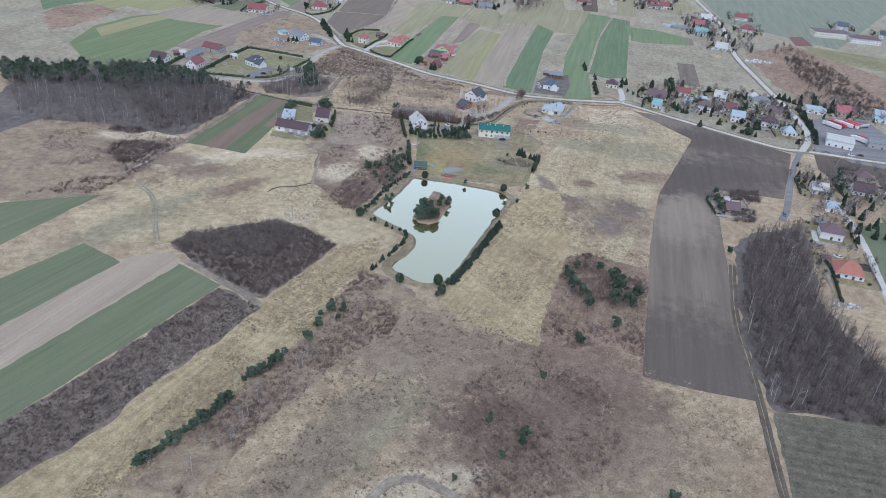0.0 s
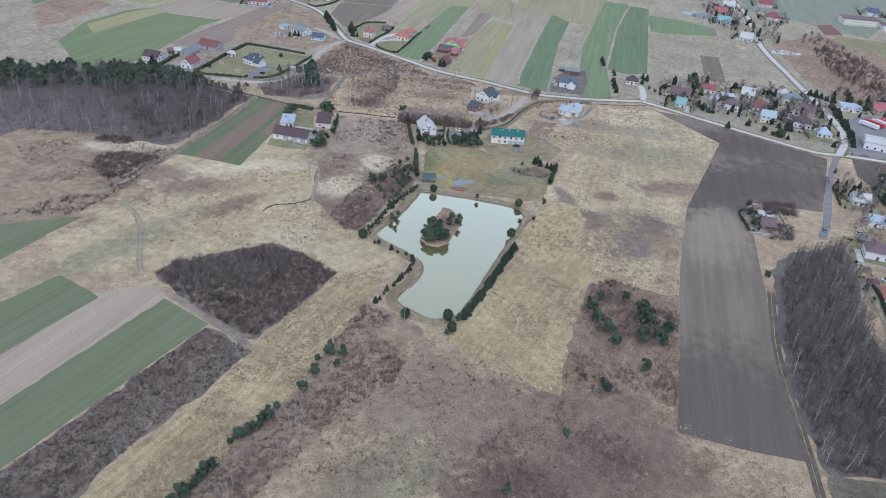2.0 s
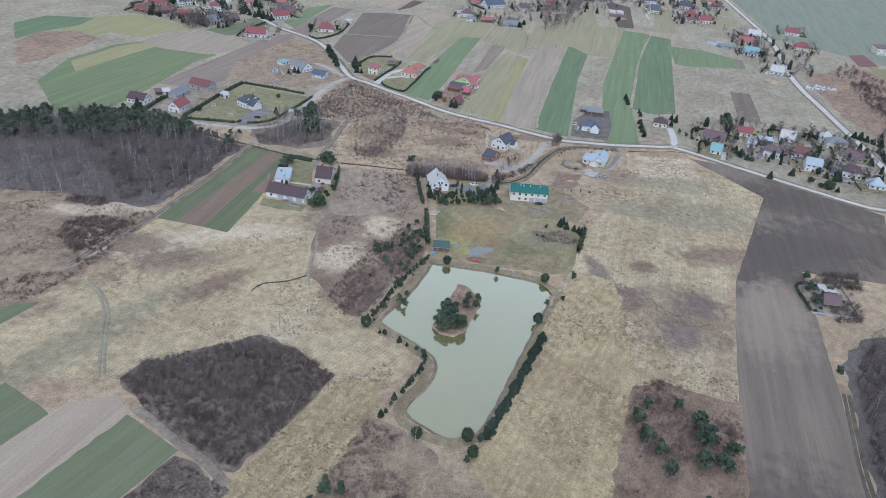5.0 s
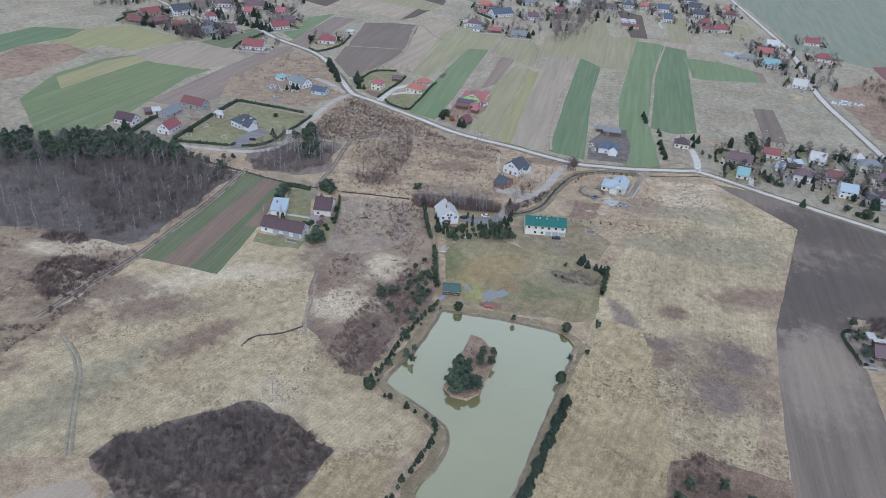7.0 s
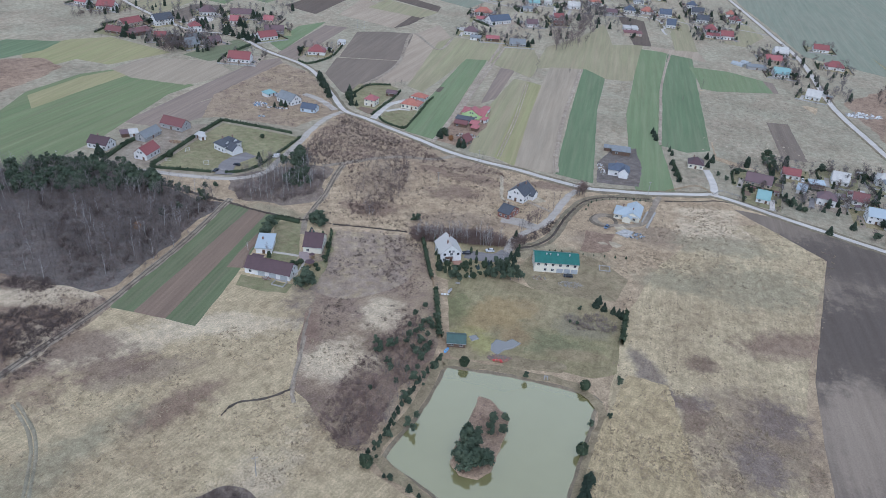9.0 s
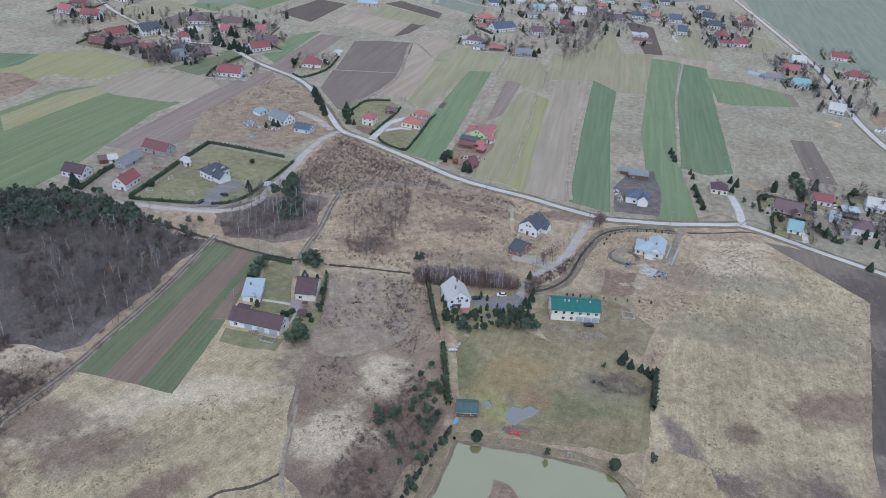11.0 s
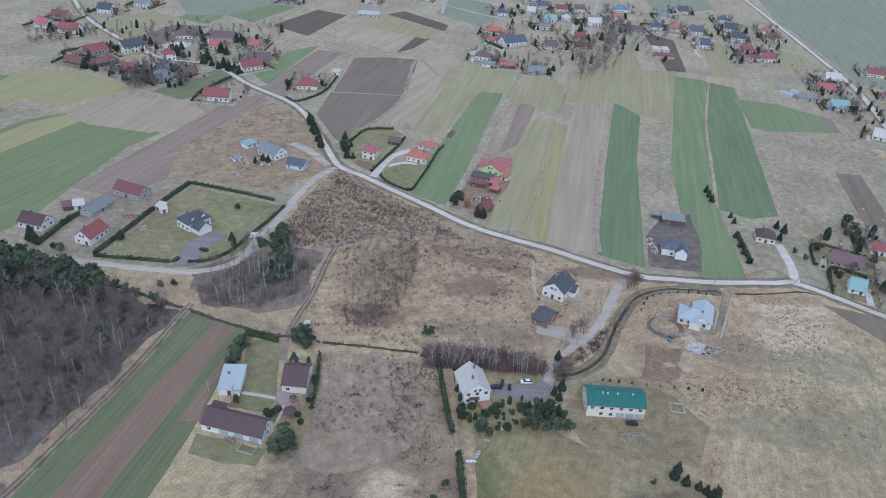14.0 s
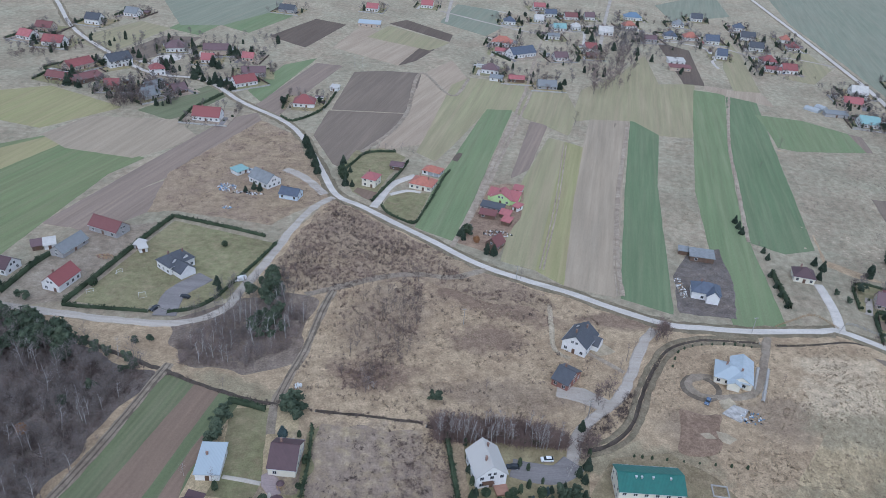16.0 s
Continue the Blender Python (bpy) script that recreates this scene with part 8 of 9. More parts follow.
for i, (x, y) in enumerate([(-287.5, 888.2), (-281.0, 880.7), (-284.2, 898.9), (-274.0, 876.6), (-253.3, 864.7), (-254.2, 876.3), (-245.5, 861.1), (-238.1, 854.6), (-235.0, 858.3), (-228.5, 851.7), (-226.1, 858.0), (-219.0, 846.1), (-250.1, 899.4), (-244.0, 894.8), (-242.9, 931.9), (-237.9, 926.5), (-247.0, 934.2), (-340.6, 881.8), (-340.5, 888.3), (-334.0, 827.8), (-334.2, 833.2), (-260.0, 877.6), (77.2, 1119.9), (78.0, 1084.9), (97.3, 1058.4), (123.1, 1099.8), (118.0, 1048.4), (-5.2, 1155.2), (5.8, 1145.7)]):
    evergreen("spruce", x, y, 7.5 + 2 * math.sin(i * 1.7), "in a village garden", "tall village spruces", 1.3)
# white house garden
for i, ((x, y), k) in enumerate(zip([(-32.9, 503.9), (-31.9, 497.9), (-31.1, 492.1), (-30.2, 486.6), (-30.4, 481.0), (-29.1, 477.6), (-26.4, 476.2), (-22.9, 470.5), (-21.3, 480.5), (-18.6, 482.7), (-16.3, 481.2), (-14.5, 485.1), (-10.6, 482.0), (-9.5, 476.8), (-11.7, 487.4), (-7.0, 489.9), (-5.9, 485.6), (-4.5, 481.1), (-2.8, 477.8), (-1.4, 483.3), (-0.1, 487.2), (1.4, 480.2), (3.2, 484.0), (4.1, 478.8), (4.9, 474.4), (6.2, 484.4), (7.6, 481.0), (8.8, 474.9), (7.2, 492.0), (8.7, 498.0), (9.9, 504.2), (1.6, 474.9), (-2.9, 474.3), (-6.2, 475.6), (-11.6, 495.0), (-14.4, 496.6), (-19.6, 469.6), (-21.8, 472.7), (8.7, 516.6), (5.5, 494.8)], ("thuja thuja spruce thuja thuja spruce thuja pine round round round thuja blue round thuja thuja blue thuja pine pine spruce spruce pine pine pine spruce pine pine spruce spruce thuja pine pine pine thuja thuja pine pine spruce spruce").split())):
    evergreen(k, x, y, {"thuja": 3.2, "spruce": 5.0, "pine": 5.5, "round": 2.0, "blue": 3.0}[k] * (1 + 0.2 * math.sin(i * 2.4)), "in a villa garden", "garden trees", 1.1 if k != "thuja" else 1.0)
hedge([(-29.7, 459.0), (-28.7, 449.9), (-27.7, 441.3), (-26.7, 430.5), (-25.6, 422.9)], 2.4, 3.0, "tall dense thuja hedge along the lawn", 3)
hedge([(-39.6, 507.0), (-37.1, 493.2), (-34.4, 478.6), (-32.1, 468.5)], 2.0, 2.6, "dark thuja hedge beside a garden", 4)
hedge([(-32.4, 509.4), (-18.8, 508.1), (-6.6, 506.6)], 1.4, 2.2, "dark evergreen hedge behind a house", 5)
for (x, y), h in zip([(43.5, 457.9), (45.4, 461.2), (46.8, 455.3), (50.7, 453.7), (52.9, 452.2), (54.1, 450.3)], (5, 4.5, 4.5, 4, 4, 4.5)):
    evergreen("spruce", x, y, h, "at the edge of the lawn", "lawn edge trees", 1.2)
hedge([(56.2, 452.0), (53.5, 440.4), (50.7, 429.6)], 2.4, 4.2, "tall dense spruce hedge by the meadow", 6)
for (x, y), h in zip([(35.7, 453.8), (33.2, 442.0), (30.3, 443.0)], (2.5, 2.5, 2)):
    evergreen("pine", x, y, h, "on the lawn")
many("lawn_brush", "grey bare saplings beside a lawn", "brush", SHRUBS, scatter([(27.0, 448.3), (44.1, 452.0), (52.1, 445.8), (49.5, 438.6), (31.5, 437.7)], 130, 0.8, 2.0, 88), [TWIGS], 88)
# brown farm garden
for i, ((x, y), k) in enumerate(zip([(-97.3, 512.1), (-94.5, 511.8), (-92.0, 512.9), (-97.0, 515.9), (-94.0, 517.1), (-92.6, 508.5), (-95.5, 500.4), (-89.9, 500.8), (-117.0, 496.3), (-118.4, 493.7), (-119.1, 501.1), (-118.0, 504.8), (-117.8, 508.4), (-117.8, 499.6), (-98.2, 470.2), (-96.1, 471.3), (-94.8, 472.3), (-96.8, 468.4), (-90.0, 457.2), (-87.3, 453.7), (-89.6, 451.7), (-87.3, 457.6), (-89.7, 459.8), (-92.0, 452.4), (-110.7, 475.1), (-85.6, 467.1), (-87.3, 470.5), (-85.3, 489.3), (-85.1, 478.6)], ("pine pine pine pine pine pine blue thuja pine pine pine pine pine pine round round round round pine pine pine pine pine pine thuja round round thuja round").split())):
    evergreen(k, x, y, {"thuja": 3.0, "pine": 5.5, "round": 2.2, "blue": 4.0}[k] * (1 + 0.15 * math.sin(i * 2.4)), "in a farmhouse garden", "farm garden trees", 1.35)
hedge([(-118.4, 514.3), (-112.0, 513.3), (-104.4, 511.4)], 1.8, 2.4, seed=7)
hedge([(-86.5, 505.8), (-84.3, 489.4), (-83.6, 474.4)], 1.2, 1.8, "loose young conifer hedge beside a house", 8)
# estate hedges
hedge([(-203.4, 562.3), (-186.8, 562.5), (-167.5, 563.0)], 1.2, 1.6, "low clipped thuja hedge along a lane", 9)
hedge([(-159.6, 563.5), (-150.6, 567.8), (-143.9, 576.6), (-139.6, 591.0), (-134.4, 609.2), (-129.8, 627.9)], 1.2, 1.6, "low thuja hedge round a lawn", 10)
hedge([(-203.5, 563.6), (-200.3, 580.9), (-196.6, 601.0), (-192.5, 623.3), (-187.7, 644.6)], 1.6, 2.4, "dense dark hedge between gardens", 11)
hedge([(-188.1, 645.8), (-171.1, 642.2), (-152.3, 637.8), (-136.9, 633.5)], 1.2, 1.8, "dark hedge at the end of a lawn", 12)
hedge([(-232.2, 566.7), (-231.3, 578.0), (-230.3, 590.1), (-228.1, 599.6)], 2.0, 2.6, "thick dark hedge beside a house", 13)
for (x, y), h, k in zip([(-219.5, 564.4), (-223.1, 564.7), (-198.1, 579.0), (-153.5, 621.4), (-339.4, 847.2), (-140.8, 750.1), (-135.0, 734.9), (-130.4, 722.8), (-127.2, 713.5), (-137.3, 738.9), (-143.6, 756.2), (-114.2, 722.1), (-110.5, 714.6), (-114.6, 730.5), (-108.6, 719.1), (-157.1, 685.5), (-160.6, 681.1), (-153.5, 684.0), (-38.4, 648.5), (-40.9, 652.3), (-35.0, 655.2), (-26.1, 639.1), (120.0, 656.1), (119.9, 663.1), (115.6, 638.7), (114.9, 628.2), (114.6, 620.7), (114.5, 611.1), (143.4, 654.5), (145.8, 649.3), (140.4, 640.2), (114.3, 696.0), (114.3, 689.2), (114.2, 682.6)], (5, 4, 4, 3, 9, 8, 8, 8, 7, 8, 7, 6, 5, 6, 4, 5, 4, 5, 4, 4, 4, 5, 4, 4, 3.5, 3.5, 3.5, 3.5, 5, 6, 5, 5, 5, 5), ["pine", "pine", "round", "round"] + ["spruce"] * 40):
    evergreen(k, x, y, h, "in a village garden", wide=1.15)
for (x, y), h in zip([(182.2, 652.8), (187.8, 658.4), (187.5, 651.5), (186.2, 643.3), (184.1, 662.2)], (6, 6, 5, 5, 5)):
    evergreen("pine", x, y, h, "at a field edge", wide=1.3)
hedge([(117.4, 641.7), (116.7, 628.5), (115.7, 609.9)], 2.0, 2.6, "tall dark hedge beside a driveway", 14)
hedge([(-84.8, 678.5), (-80.0, 670.0), (-72.7, 664.5), (-64.8, 661.6), (-61.0, 677.0), (-58.0, 691.5), (-52.5, 723.0), (-49.6, 732.0)], 1.0, 1.4, "low clipped hedge round a front garden", 15)
hedge([(-90.5, 682.0), (-85.0, 703.0), (-80.0, 721.0), (-76.0, 741.0)], 1.4, 1.8, "dark hedge between two gardens", 20)
for i, (x, y) in enumerate([(-113.1, 717.0), (-108.4, 700.5), (-104.4, 700.0), (-110.6, 709.0), (-39.4, 652.0), (-26.3, 636.5), (-36.6, 656.5), (-22.8, 636.0)]):
    evergreen("spruce" if i % 3 else "round", x, y, 5.2 + 1.2 * math.sin(i * 2.1), "beside a village yard", wide=1.2)
for i, (x, y) in enumerate([(-104.8, 742.0), (-96.4, 752.0), (-88.4, 756.0), (-77.2, 756.5), (-74.1, 753.5), (-34.5, 654.5), (-100.5, 748.0), (-92.0, 755.0), (-82.0, 757.0)]):
    bare(x, y, 5.5 + 1.2 * math.sin(i * 2.7), False, "in a village garden", twig=GREY_TWIGS)
for x, y, h in ((180.3, 820.0, 9.0), (35.9, 830.0, 12.0)):
    bare(x, y, h, False, "alone between field strips", twig=DARK_TWIGS)
many("oak_bush", "rusty leaved bush beside village sheds", "bush", [conifer(334, "round")[0]], [(-31.7, 647.0, 4.0)], [RUST], 6)
hedge([(-114.4, 713.8), (-108.9, 731.8), (-102.8, 749.3), (-85.5, 755.1)], 1.2, 1.6, "dark hedge behind a house", 16)
hedge([(-170.6, 800.2), (-160.0, 793.8), (-145.8, 820.6), (-142.8, 860.0)], 1.2, 1.6, "trimmed hedge round a bungalow plot", 17)
hedge([(-231.1, 804.7), (-221.8, 834.7)], 1.4, 2.0, "dark hedge beside a red roofed house", 18)
hedge([(202.5, 355.3), (201.9, 340.5), (193.8, 307.2)], 1.2, 1.8, "dark hedge round an orange roofed house", 19)
for (x, y), h in zip([(-43.7, 524.4), (-46.0, 525.3), (-109.6, 557.2), (-113.7, 564.5), (-113.1, 552.8), (-117.5, 552.1), (-158.2, 528.4), (-162.6, 531.1), (-161.9, 524.5), (-171.2, 533.3), (-176.0, 534.4), (-181.7, 537.1), (-163.7, 541.5), (-168.6, 514.1), (-159.1, 544.0)] + [(-161.7, 530.9), (-158.8, 526.4), (-173.9, 504.4), (-176.9, 536.0), (-181.7, 537.8), (-185.4, 537.1)], (5, 4, 6, 6, 5, 5, 4, 5, 4, 5, 5, 5, 4, 5, 4, 5, 4.5, 5, 5, 5, 5)):
    evergreen("pine", x, y, h, "at the edge of bare woodland", wide=1.1)
x, y = -180.5, 490.5
many("oak_bush", "small oak bush with rusty dead leaves", "bush", [conifer(333, "round")[0]], [(x, y, 4.0)], [RUST], 5)


# ---- vehicles and small things ----
def wedge_body(bm, sections):
    """A body from cross-sections (x, half width low, half width high, z low, z high) along x."""
    rings = []
    for x, wl, wh, z0, z1 in sections:
        rings.append([bm.verts.new(p) for p in ((x, -wl, z0), (x, wl, z0), (x, wl, z0 + 0.55 * (z1 - z0)), (x, wh, z1), (x, -wh, z1), (x, -wl, z0 + 0.55 * (z1 - z0)))])
    for a, b in zip(rings, rings[1:]):
        for i in range(6):
            bm.faces.new((a[i - 1], a[i], b[i], b[i - 1]))
    bm.faces.new(rings[0])
    bm.faces.new(rings[-1][::-1])
    bmesh.ops.recalc_face_normals(bm, faces=bm.faces[:])


CAR_PAINT = {"white": paint("white_car_paint", (0.75, 0.75, 0.75), 0.25, vary=0.05), "dark": paint("dark_car_paint", (0.03, 0.035, 0.045), 0.25, vary=0.05), "blue": paint("blue_car_paint", (0.12, 0.17, 0.26), 0.25, vary=0.05), "red": paint("red_lorry_paint", (0.5, 0.06, 0.06), 0.35, vary=0.1), "silver": paint("silver_paint", (0.5, 0.51, 0.53), 0.3, 0.4, vary=0.05)}


def wheel(parent, x, y, r=0.32):
    bm = bmesh.new()
    bmesh.ops.create_cone(bm, cap_ends=True, segments=14, radius1=r, radius2=r, depth=0.22)
    w = part("wheel", bm, BLACK, parent)
    w.matrix_basis = pose(x, y, r, 90)
    bm = bmesh.new()
    bmesh.ops.create_cone(bm, cap_ends=True, segments=12, radius1=r * 0.6, radius2=r * 0.6, depth=0.235)
    part("rim", bm, CAR_PAINT["silver"], w)


def car(x, y, rot, colour, van=False):
    thing = new("van" if van else "car")
    thing.matrix_world = pose(x, y, 0.12, 0, 0, rot)
    tagged(thing, f"parked {colour} {'delivery van' if van else 'passenger car'} on a yard", "van" if van else "car")
    l, h = (2.7, 2.2) if van else (2.2, 1.45)
    bm = bmesh.new()
    wedge_body(bm, [(-l, 0.8, 0.75, 0.35, 0.8), (-l + 0.25, 0.9, 0.82, 0.25, 0.95), (-l + 1.1, 0.9, 0.85, 0.22, 1.0), (l - 0.4, 0.9, 0.85, 0.22, 1.0), (l, 0.85, 0.8, 0.35, 0.9)])
    part("body", bm, CAR_PAINT[colour], thing)
    bm = bmesh.new()
    a = -l + (0.8 if van else 1.0)
    wedge_body(bm, [(a, 0.8, 0.75, 0.9, 1.0), (a + 0.75, 0.8, 0.66, 0.9, h), (l - (0.15 if van else 0.7), 0.8, 0.66, 0.9, h), (l - 0.08, 0.8, 0.74, 0.9, 1.0 if not van else h - 0.1)])
    part("cabin", bm, GLASS if not van else CAR_PAINT[colour], thing)
    bm = bmesh.new()
    box_into(bm, a + 0.8, l - 0.75, -0.64, 0.64, h, h + 0.05)
    part("roof_panel", bm, CAR_PAINT[colour], thing)
    if van:
        bm = bmesh.new()
        wedge_body(bm, [(a - 0.02, 0.72, 0.7, 1.0, 1.05), (a + 0.68, 0.72, 0.6, 1.0, h - 0.15), (a + 0.72, 0.72, 0.6, 1.0, h - 0.1)])
        part("windscreen", bm, GLASS, thing)
    for sx in (-l + 0.8, l - 0.8):
        for sy in (-0.82, 0.82):
            wheel(thing, sx, sy)
    for sy in (-0.6, 0.6):
        placed("headlight", box_mesh("headlight", [(-0.05, 0.05, -0.2, 0.2, 0.0, 0.14)], TIN), thing, Matrix.Translation((-l + 0.02, sy, 0.66)))
    return thing


def lorry(x, y, rot, colour, tank=False):
    thing = new("lorry")
    thing.matrix_world = pose(x, y, 0.15, 0, 0, rot)
    tagged(thing, f"parked lorry with {colour} {'tank' if tank else 'box'} trailer on a yard", "lorry")
    bm = bmesh.new()
    box_into(bm, -8, -5.9, -1.2, 1.2, 0.6, 3.2)
    bmesh.ops.bevel(bm, geom=bm.edges[:], offset=0.15, segments=2, affect="EDGES")
    part("cab", bm, CAR_PAINT["red" if colour == "red" else "white"], thing)
    bm = bmesh.new()
    if tank:
        bmesh.ops.create_cone(bm, cap_ends=True, segments=18, radius1=1.2, radius2=1.2, depth=12, matrix=pose(1.5, 0, 2.3, 0, 90))
    else:
        box_into(bm, -5.4, 7.5, -1.25, 1.25, 1.1, 3.7)
    part("trailer", bm, CAR_PAINT[colour], thing)
    for sx in (-7.2, -4.6, 4.2, 5.4, 6.6):
        for sy in (-1.05, 1.05):
            wheel(thing, sx, sy, 0.5)


for x, y, rot, c in ((-16.7, 495.3, 5, "dark"), (-4.9, 500.1, 8, "white"), (59.2, 538.0, 60, "blue"), (33.0, 482.1, 0, "dark"), (-156.4, 575.9, -15, "dark"), (-165.6, 565.4, 65, "dark"), (200.2, 404.2, 80, "blue"), (219.3, 405.4, 10, "silver"), (212.2, 356.7, -12, "white"), (201.4, 333.6, 10, "dark"), (-26.3, 681.5, 10, "dark"), (291.1, 522.1, -8, "white"), (298.1, 522.9, -8, "dark")):
    car(x, y, rot, c)
car(-137.3, 592.8, 28, "white", True)
for x, y, rot, c, tank in ((302.3, 585.3, -55, "white", False), (308.3, 589.7, -55, "red", False), (314.6, 591.5, -55, "white", False), (319.9, 593.0, -55, "red", False), (329.4, 590.4, 30, "silver", True), (312.0, 555.2, -55, "white", False), (318.1, 558.1, -55, "red", True), (323.7, 595.5, -55, "red", False)):
    lorry(x, y, rot, c, tank)
field(PAVING, [(288.6, 596.1), (306.5, 608.3), (341.2, 611.5), (343.8, 578.9), (319.4, 527.4), (295.9, 539.1), (265.6, 522.0), (276.1, 559.9)], "grey paved lorry yard", "pavement", rag=0.3)

# pond side
hut, r = house(-18.9, 421.3, 3, 7.5, 6.5, 2.5, 1.6, "gable", "dull green", "brown", 1, "pond_hut", chimneys=0, door=False, extra="and open terrace")


def boat(x, y, rot, mat, words):
    bm = bmesh.new()
    rows = []
    for u, w in ((-1.9, 0.5), (-1.2, 0.62), (0, 0.7), (1.2, 0.5), (1.9, 0.08)):
        rows.append([bm.verts.new(p) for p in ((u, -w, 0.5), (u, -w * 0.6, 0.05), (u, w * 0.6, 0.05), (u, w, 0.5), (u, w * 0.8, 0.45), (u, w * 0.45, 0.15), (u, -w * 0.45, 0.15), (u, -w * 0.8, 0.45))])
    for a, b in zip(rows, rows[1:]):
        for i in range(8):
            bm.faces.new((a[i - 1], a[i], b[i], b[i - 1]))
    bm.faces.new(rows[0])
    bm.faces.new(rows[-1][::-1])
    bmesh.ops.recalc_face_normals(bm, faces=bm.faces[:])
    thing = new("rowing_boat")
    thing.matrix_world = pose(x, y, 0.22, 0, 0, rot)
    part("hull", bm, mat, thing)
    for u in (-0.7, 0.6):
        bm = bmesh.new()
        box_into(bm, u - 0.14, u + 0.14, -0.5, 0.5, 0.36, 0.41)
        part("bench", bm, TIMBER, thing)
    tagged(thing, words, "boat")


boat(-22.4, 415.3, 70, paint("blue_boat_paint", (0.2, 0.45, 0.75), 0.4), "small pale blue rowing boat on grass")
boat(-25.3, 456.2, 5, paint("white_boat_paint", (0.75, 0.75, 0.73), 0.4), "small white boat on a lawn")
boat(-23.1, 459.9, 70, CAR_PAINT["silver"], "small grey boat beside brush")
boat(-1.8, 411.6, 10, CAR_PAINT["red"], "small red boat on the bank")
boat(1.0, 411.6, 30, CAR_PAINT["red"], "small red boat on the bank")
PUDDLE, pt_, pb = nodes_of("puddle_water", 0.05)
pb.inputs["Base Color"].default_value, pb.inputs["IOR"].default_value = (0.17, 0.16, 0.14, 1), 2.4
field(PUDDLE, [(-3.7, 422.6), (-1.8, 425.8), (1.9, 424.7), (4.6, 427.1), (7.6, 424.9), (4.6, 421.6), (0.7, 419.7), (-1.7, 416.5), (-4.0, 418.6)], "shallow grey puddle on the lawn", "puddle", rag=0.25, step=1.5)
field(PUDDLE, [(-13.1, 426.6), (-10.7, 427.7), (-9.7, 425.5), (-12.1, 424.0)], "small grey puddle", "puddle", rag=0.2, step=1.5)
field(BANK_GRASS, [(-1.7, 416.0), (12.0, 413.6), (25.5, 412.0), (23.0, 408.8), (2.7, 409.3)], "muddy edge of the lawn", "scrubland")
x, y = 17.3, 403.7
bm = bmesh.new()
box_into(bm, -0.8, -0.5, -1.0, 1.0, -0.6, 0.7)
box_into(bm, 0.5, 0.8, -1.0, 1.0, -0.6, 0.7)
box_into(bm, -0.8, 0.8, 0.7, 1.0, -0.6, 0.7)
me = bpy.data.meshes.new("pond_outlet")
bm.to_mesh(me)
bm.free()
me.materials.append(CONCRETE)
ob = tagged(new("pond_outlet", me), "concrete sluice box at the pond edge", "sluice")
ob.matrix_world = pose(x, y, 0, 0, 0, -5)


def bench(x, y, rot, mat, words):
    thing = new("garden_bench")
    thing.matrix_world = pose(x, y, 0.05, 0, 0, rot)
    for n, b in (("seat", (-1.0, 1.0, -0.3, 0.3, 0.45, 0.52)), ("backrest", (-1.0, 1.0, 0.26, 0.34, 0.52, 1.0)), ("leg", (-0.9, -0.8, -0.25, 0.25, 0, 0.45)), ("leg", (0.8, 0.9, -0.25, 0.25, 0, 0.45))):
        bm = bmesh.new()
        box_into(bm, *b)
        part(n, bm, mat, thing)
    tagged(thing, words, "bench")


bench(-14.0, 473.1, 0, FRAME, "white garden bench at the lawn edge")
bench(-20.0, 466.5, -10, CONCRETE, "pale stone garden bench on grass")


def goal(x, y, rot):
    thing = new("football_goal")
    thing.matrix_world = pose(x, y, 0.15, 0, 0, rot)
    for n, b in (("post", (-1.5, -1.4, -0.05, 0.05, 0, 2)), ("post", (1.4, 1.5, -0.05, 0.05, 0, 2)), ("crossbar", (-1.5, 1.5, -0.05, 0.05, 2, 2.1)), ("back_bar", (-1.5, 1.5, 1.2, 1.28, 0, 0.08)), ("side_bar", (-1.5, -1.42, 0.05, 1.2, 0, 0.08)), ("side_bar", (1.42, 1.5, 0.05, 1.2, 0, 0.08))):
        bm = bmesh.new()
        box_into(bm, *b)
        part(n, bm, FRAME, thing)
    tagged(thing, "white portable football goal on a lawn", "goal", "goals on the lawn")


goal(-196.5, 572.9, 30)
goal(-174.3, 573.9, 205)
goal(-191.2, 590.0, 60)


def power_pole(x, y, h=9.0, rot=0):
    thing = new("power_pole")
    thing.matrix_world = pose(x, y, 0, 0, 0, rot)
    bm = bmesh.new()
    bmesh.ops.create_cone(bm, cap_ends=True, segments=8, radius1=0.17, radius2=0.11, depth=h, matrix=pose(0, 0, h / 2))
    part("post", bm, CONCRETE, thing)
    bm = bmesh.new()
    box_into(bm, -1.0, 1.0, -0.06, 0.06, h - 0.6, h - 0.48)
    part("crossarm", bm, CONCRETE, thing)
    for u in (-0.9, 0, 0.9):
        bm = bmesh.new()
        bmesh.ops.create_cone(bm, cap_ends=True, segments=6, radius1=0.07, radius2=0.04, depth=0.25, matrix=pose(u, 0, h - 0.36))
        part("insulator", bm, FRAME, thing)
    tagged(thing, "grey concrete power pole in a field", "pole")


for p in ([(-79.8, 341.1)], [(-140.1, 932.2), (-133.2, 931.0), (11.6, 523.3), (48.2, 578.2), (-12.3, 613.7), (91.1, 587.6), (-35.9, 574.4)]):
    for x, y in p:
        power_pole(x, y, 8.5, 20)


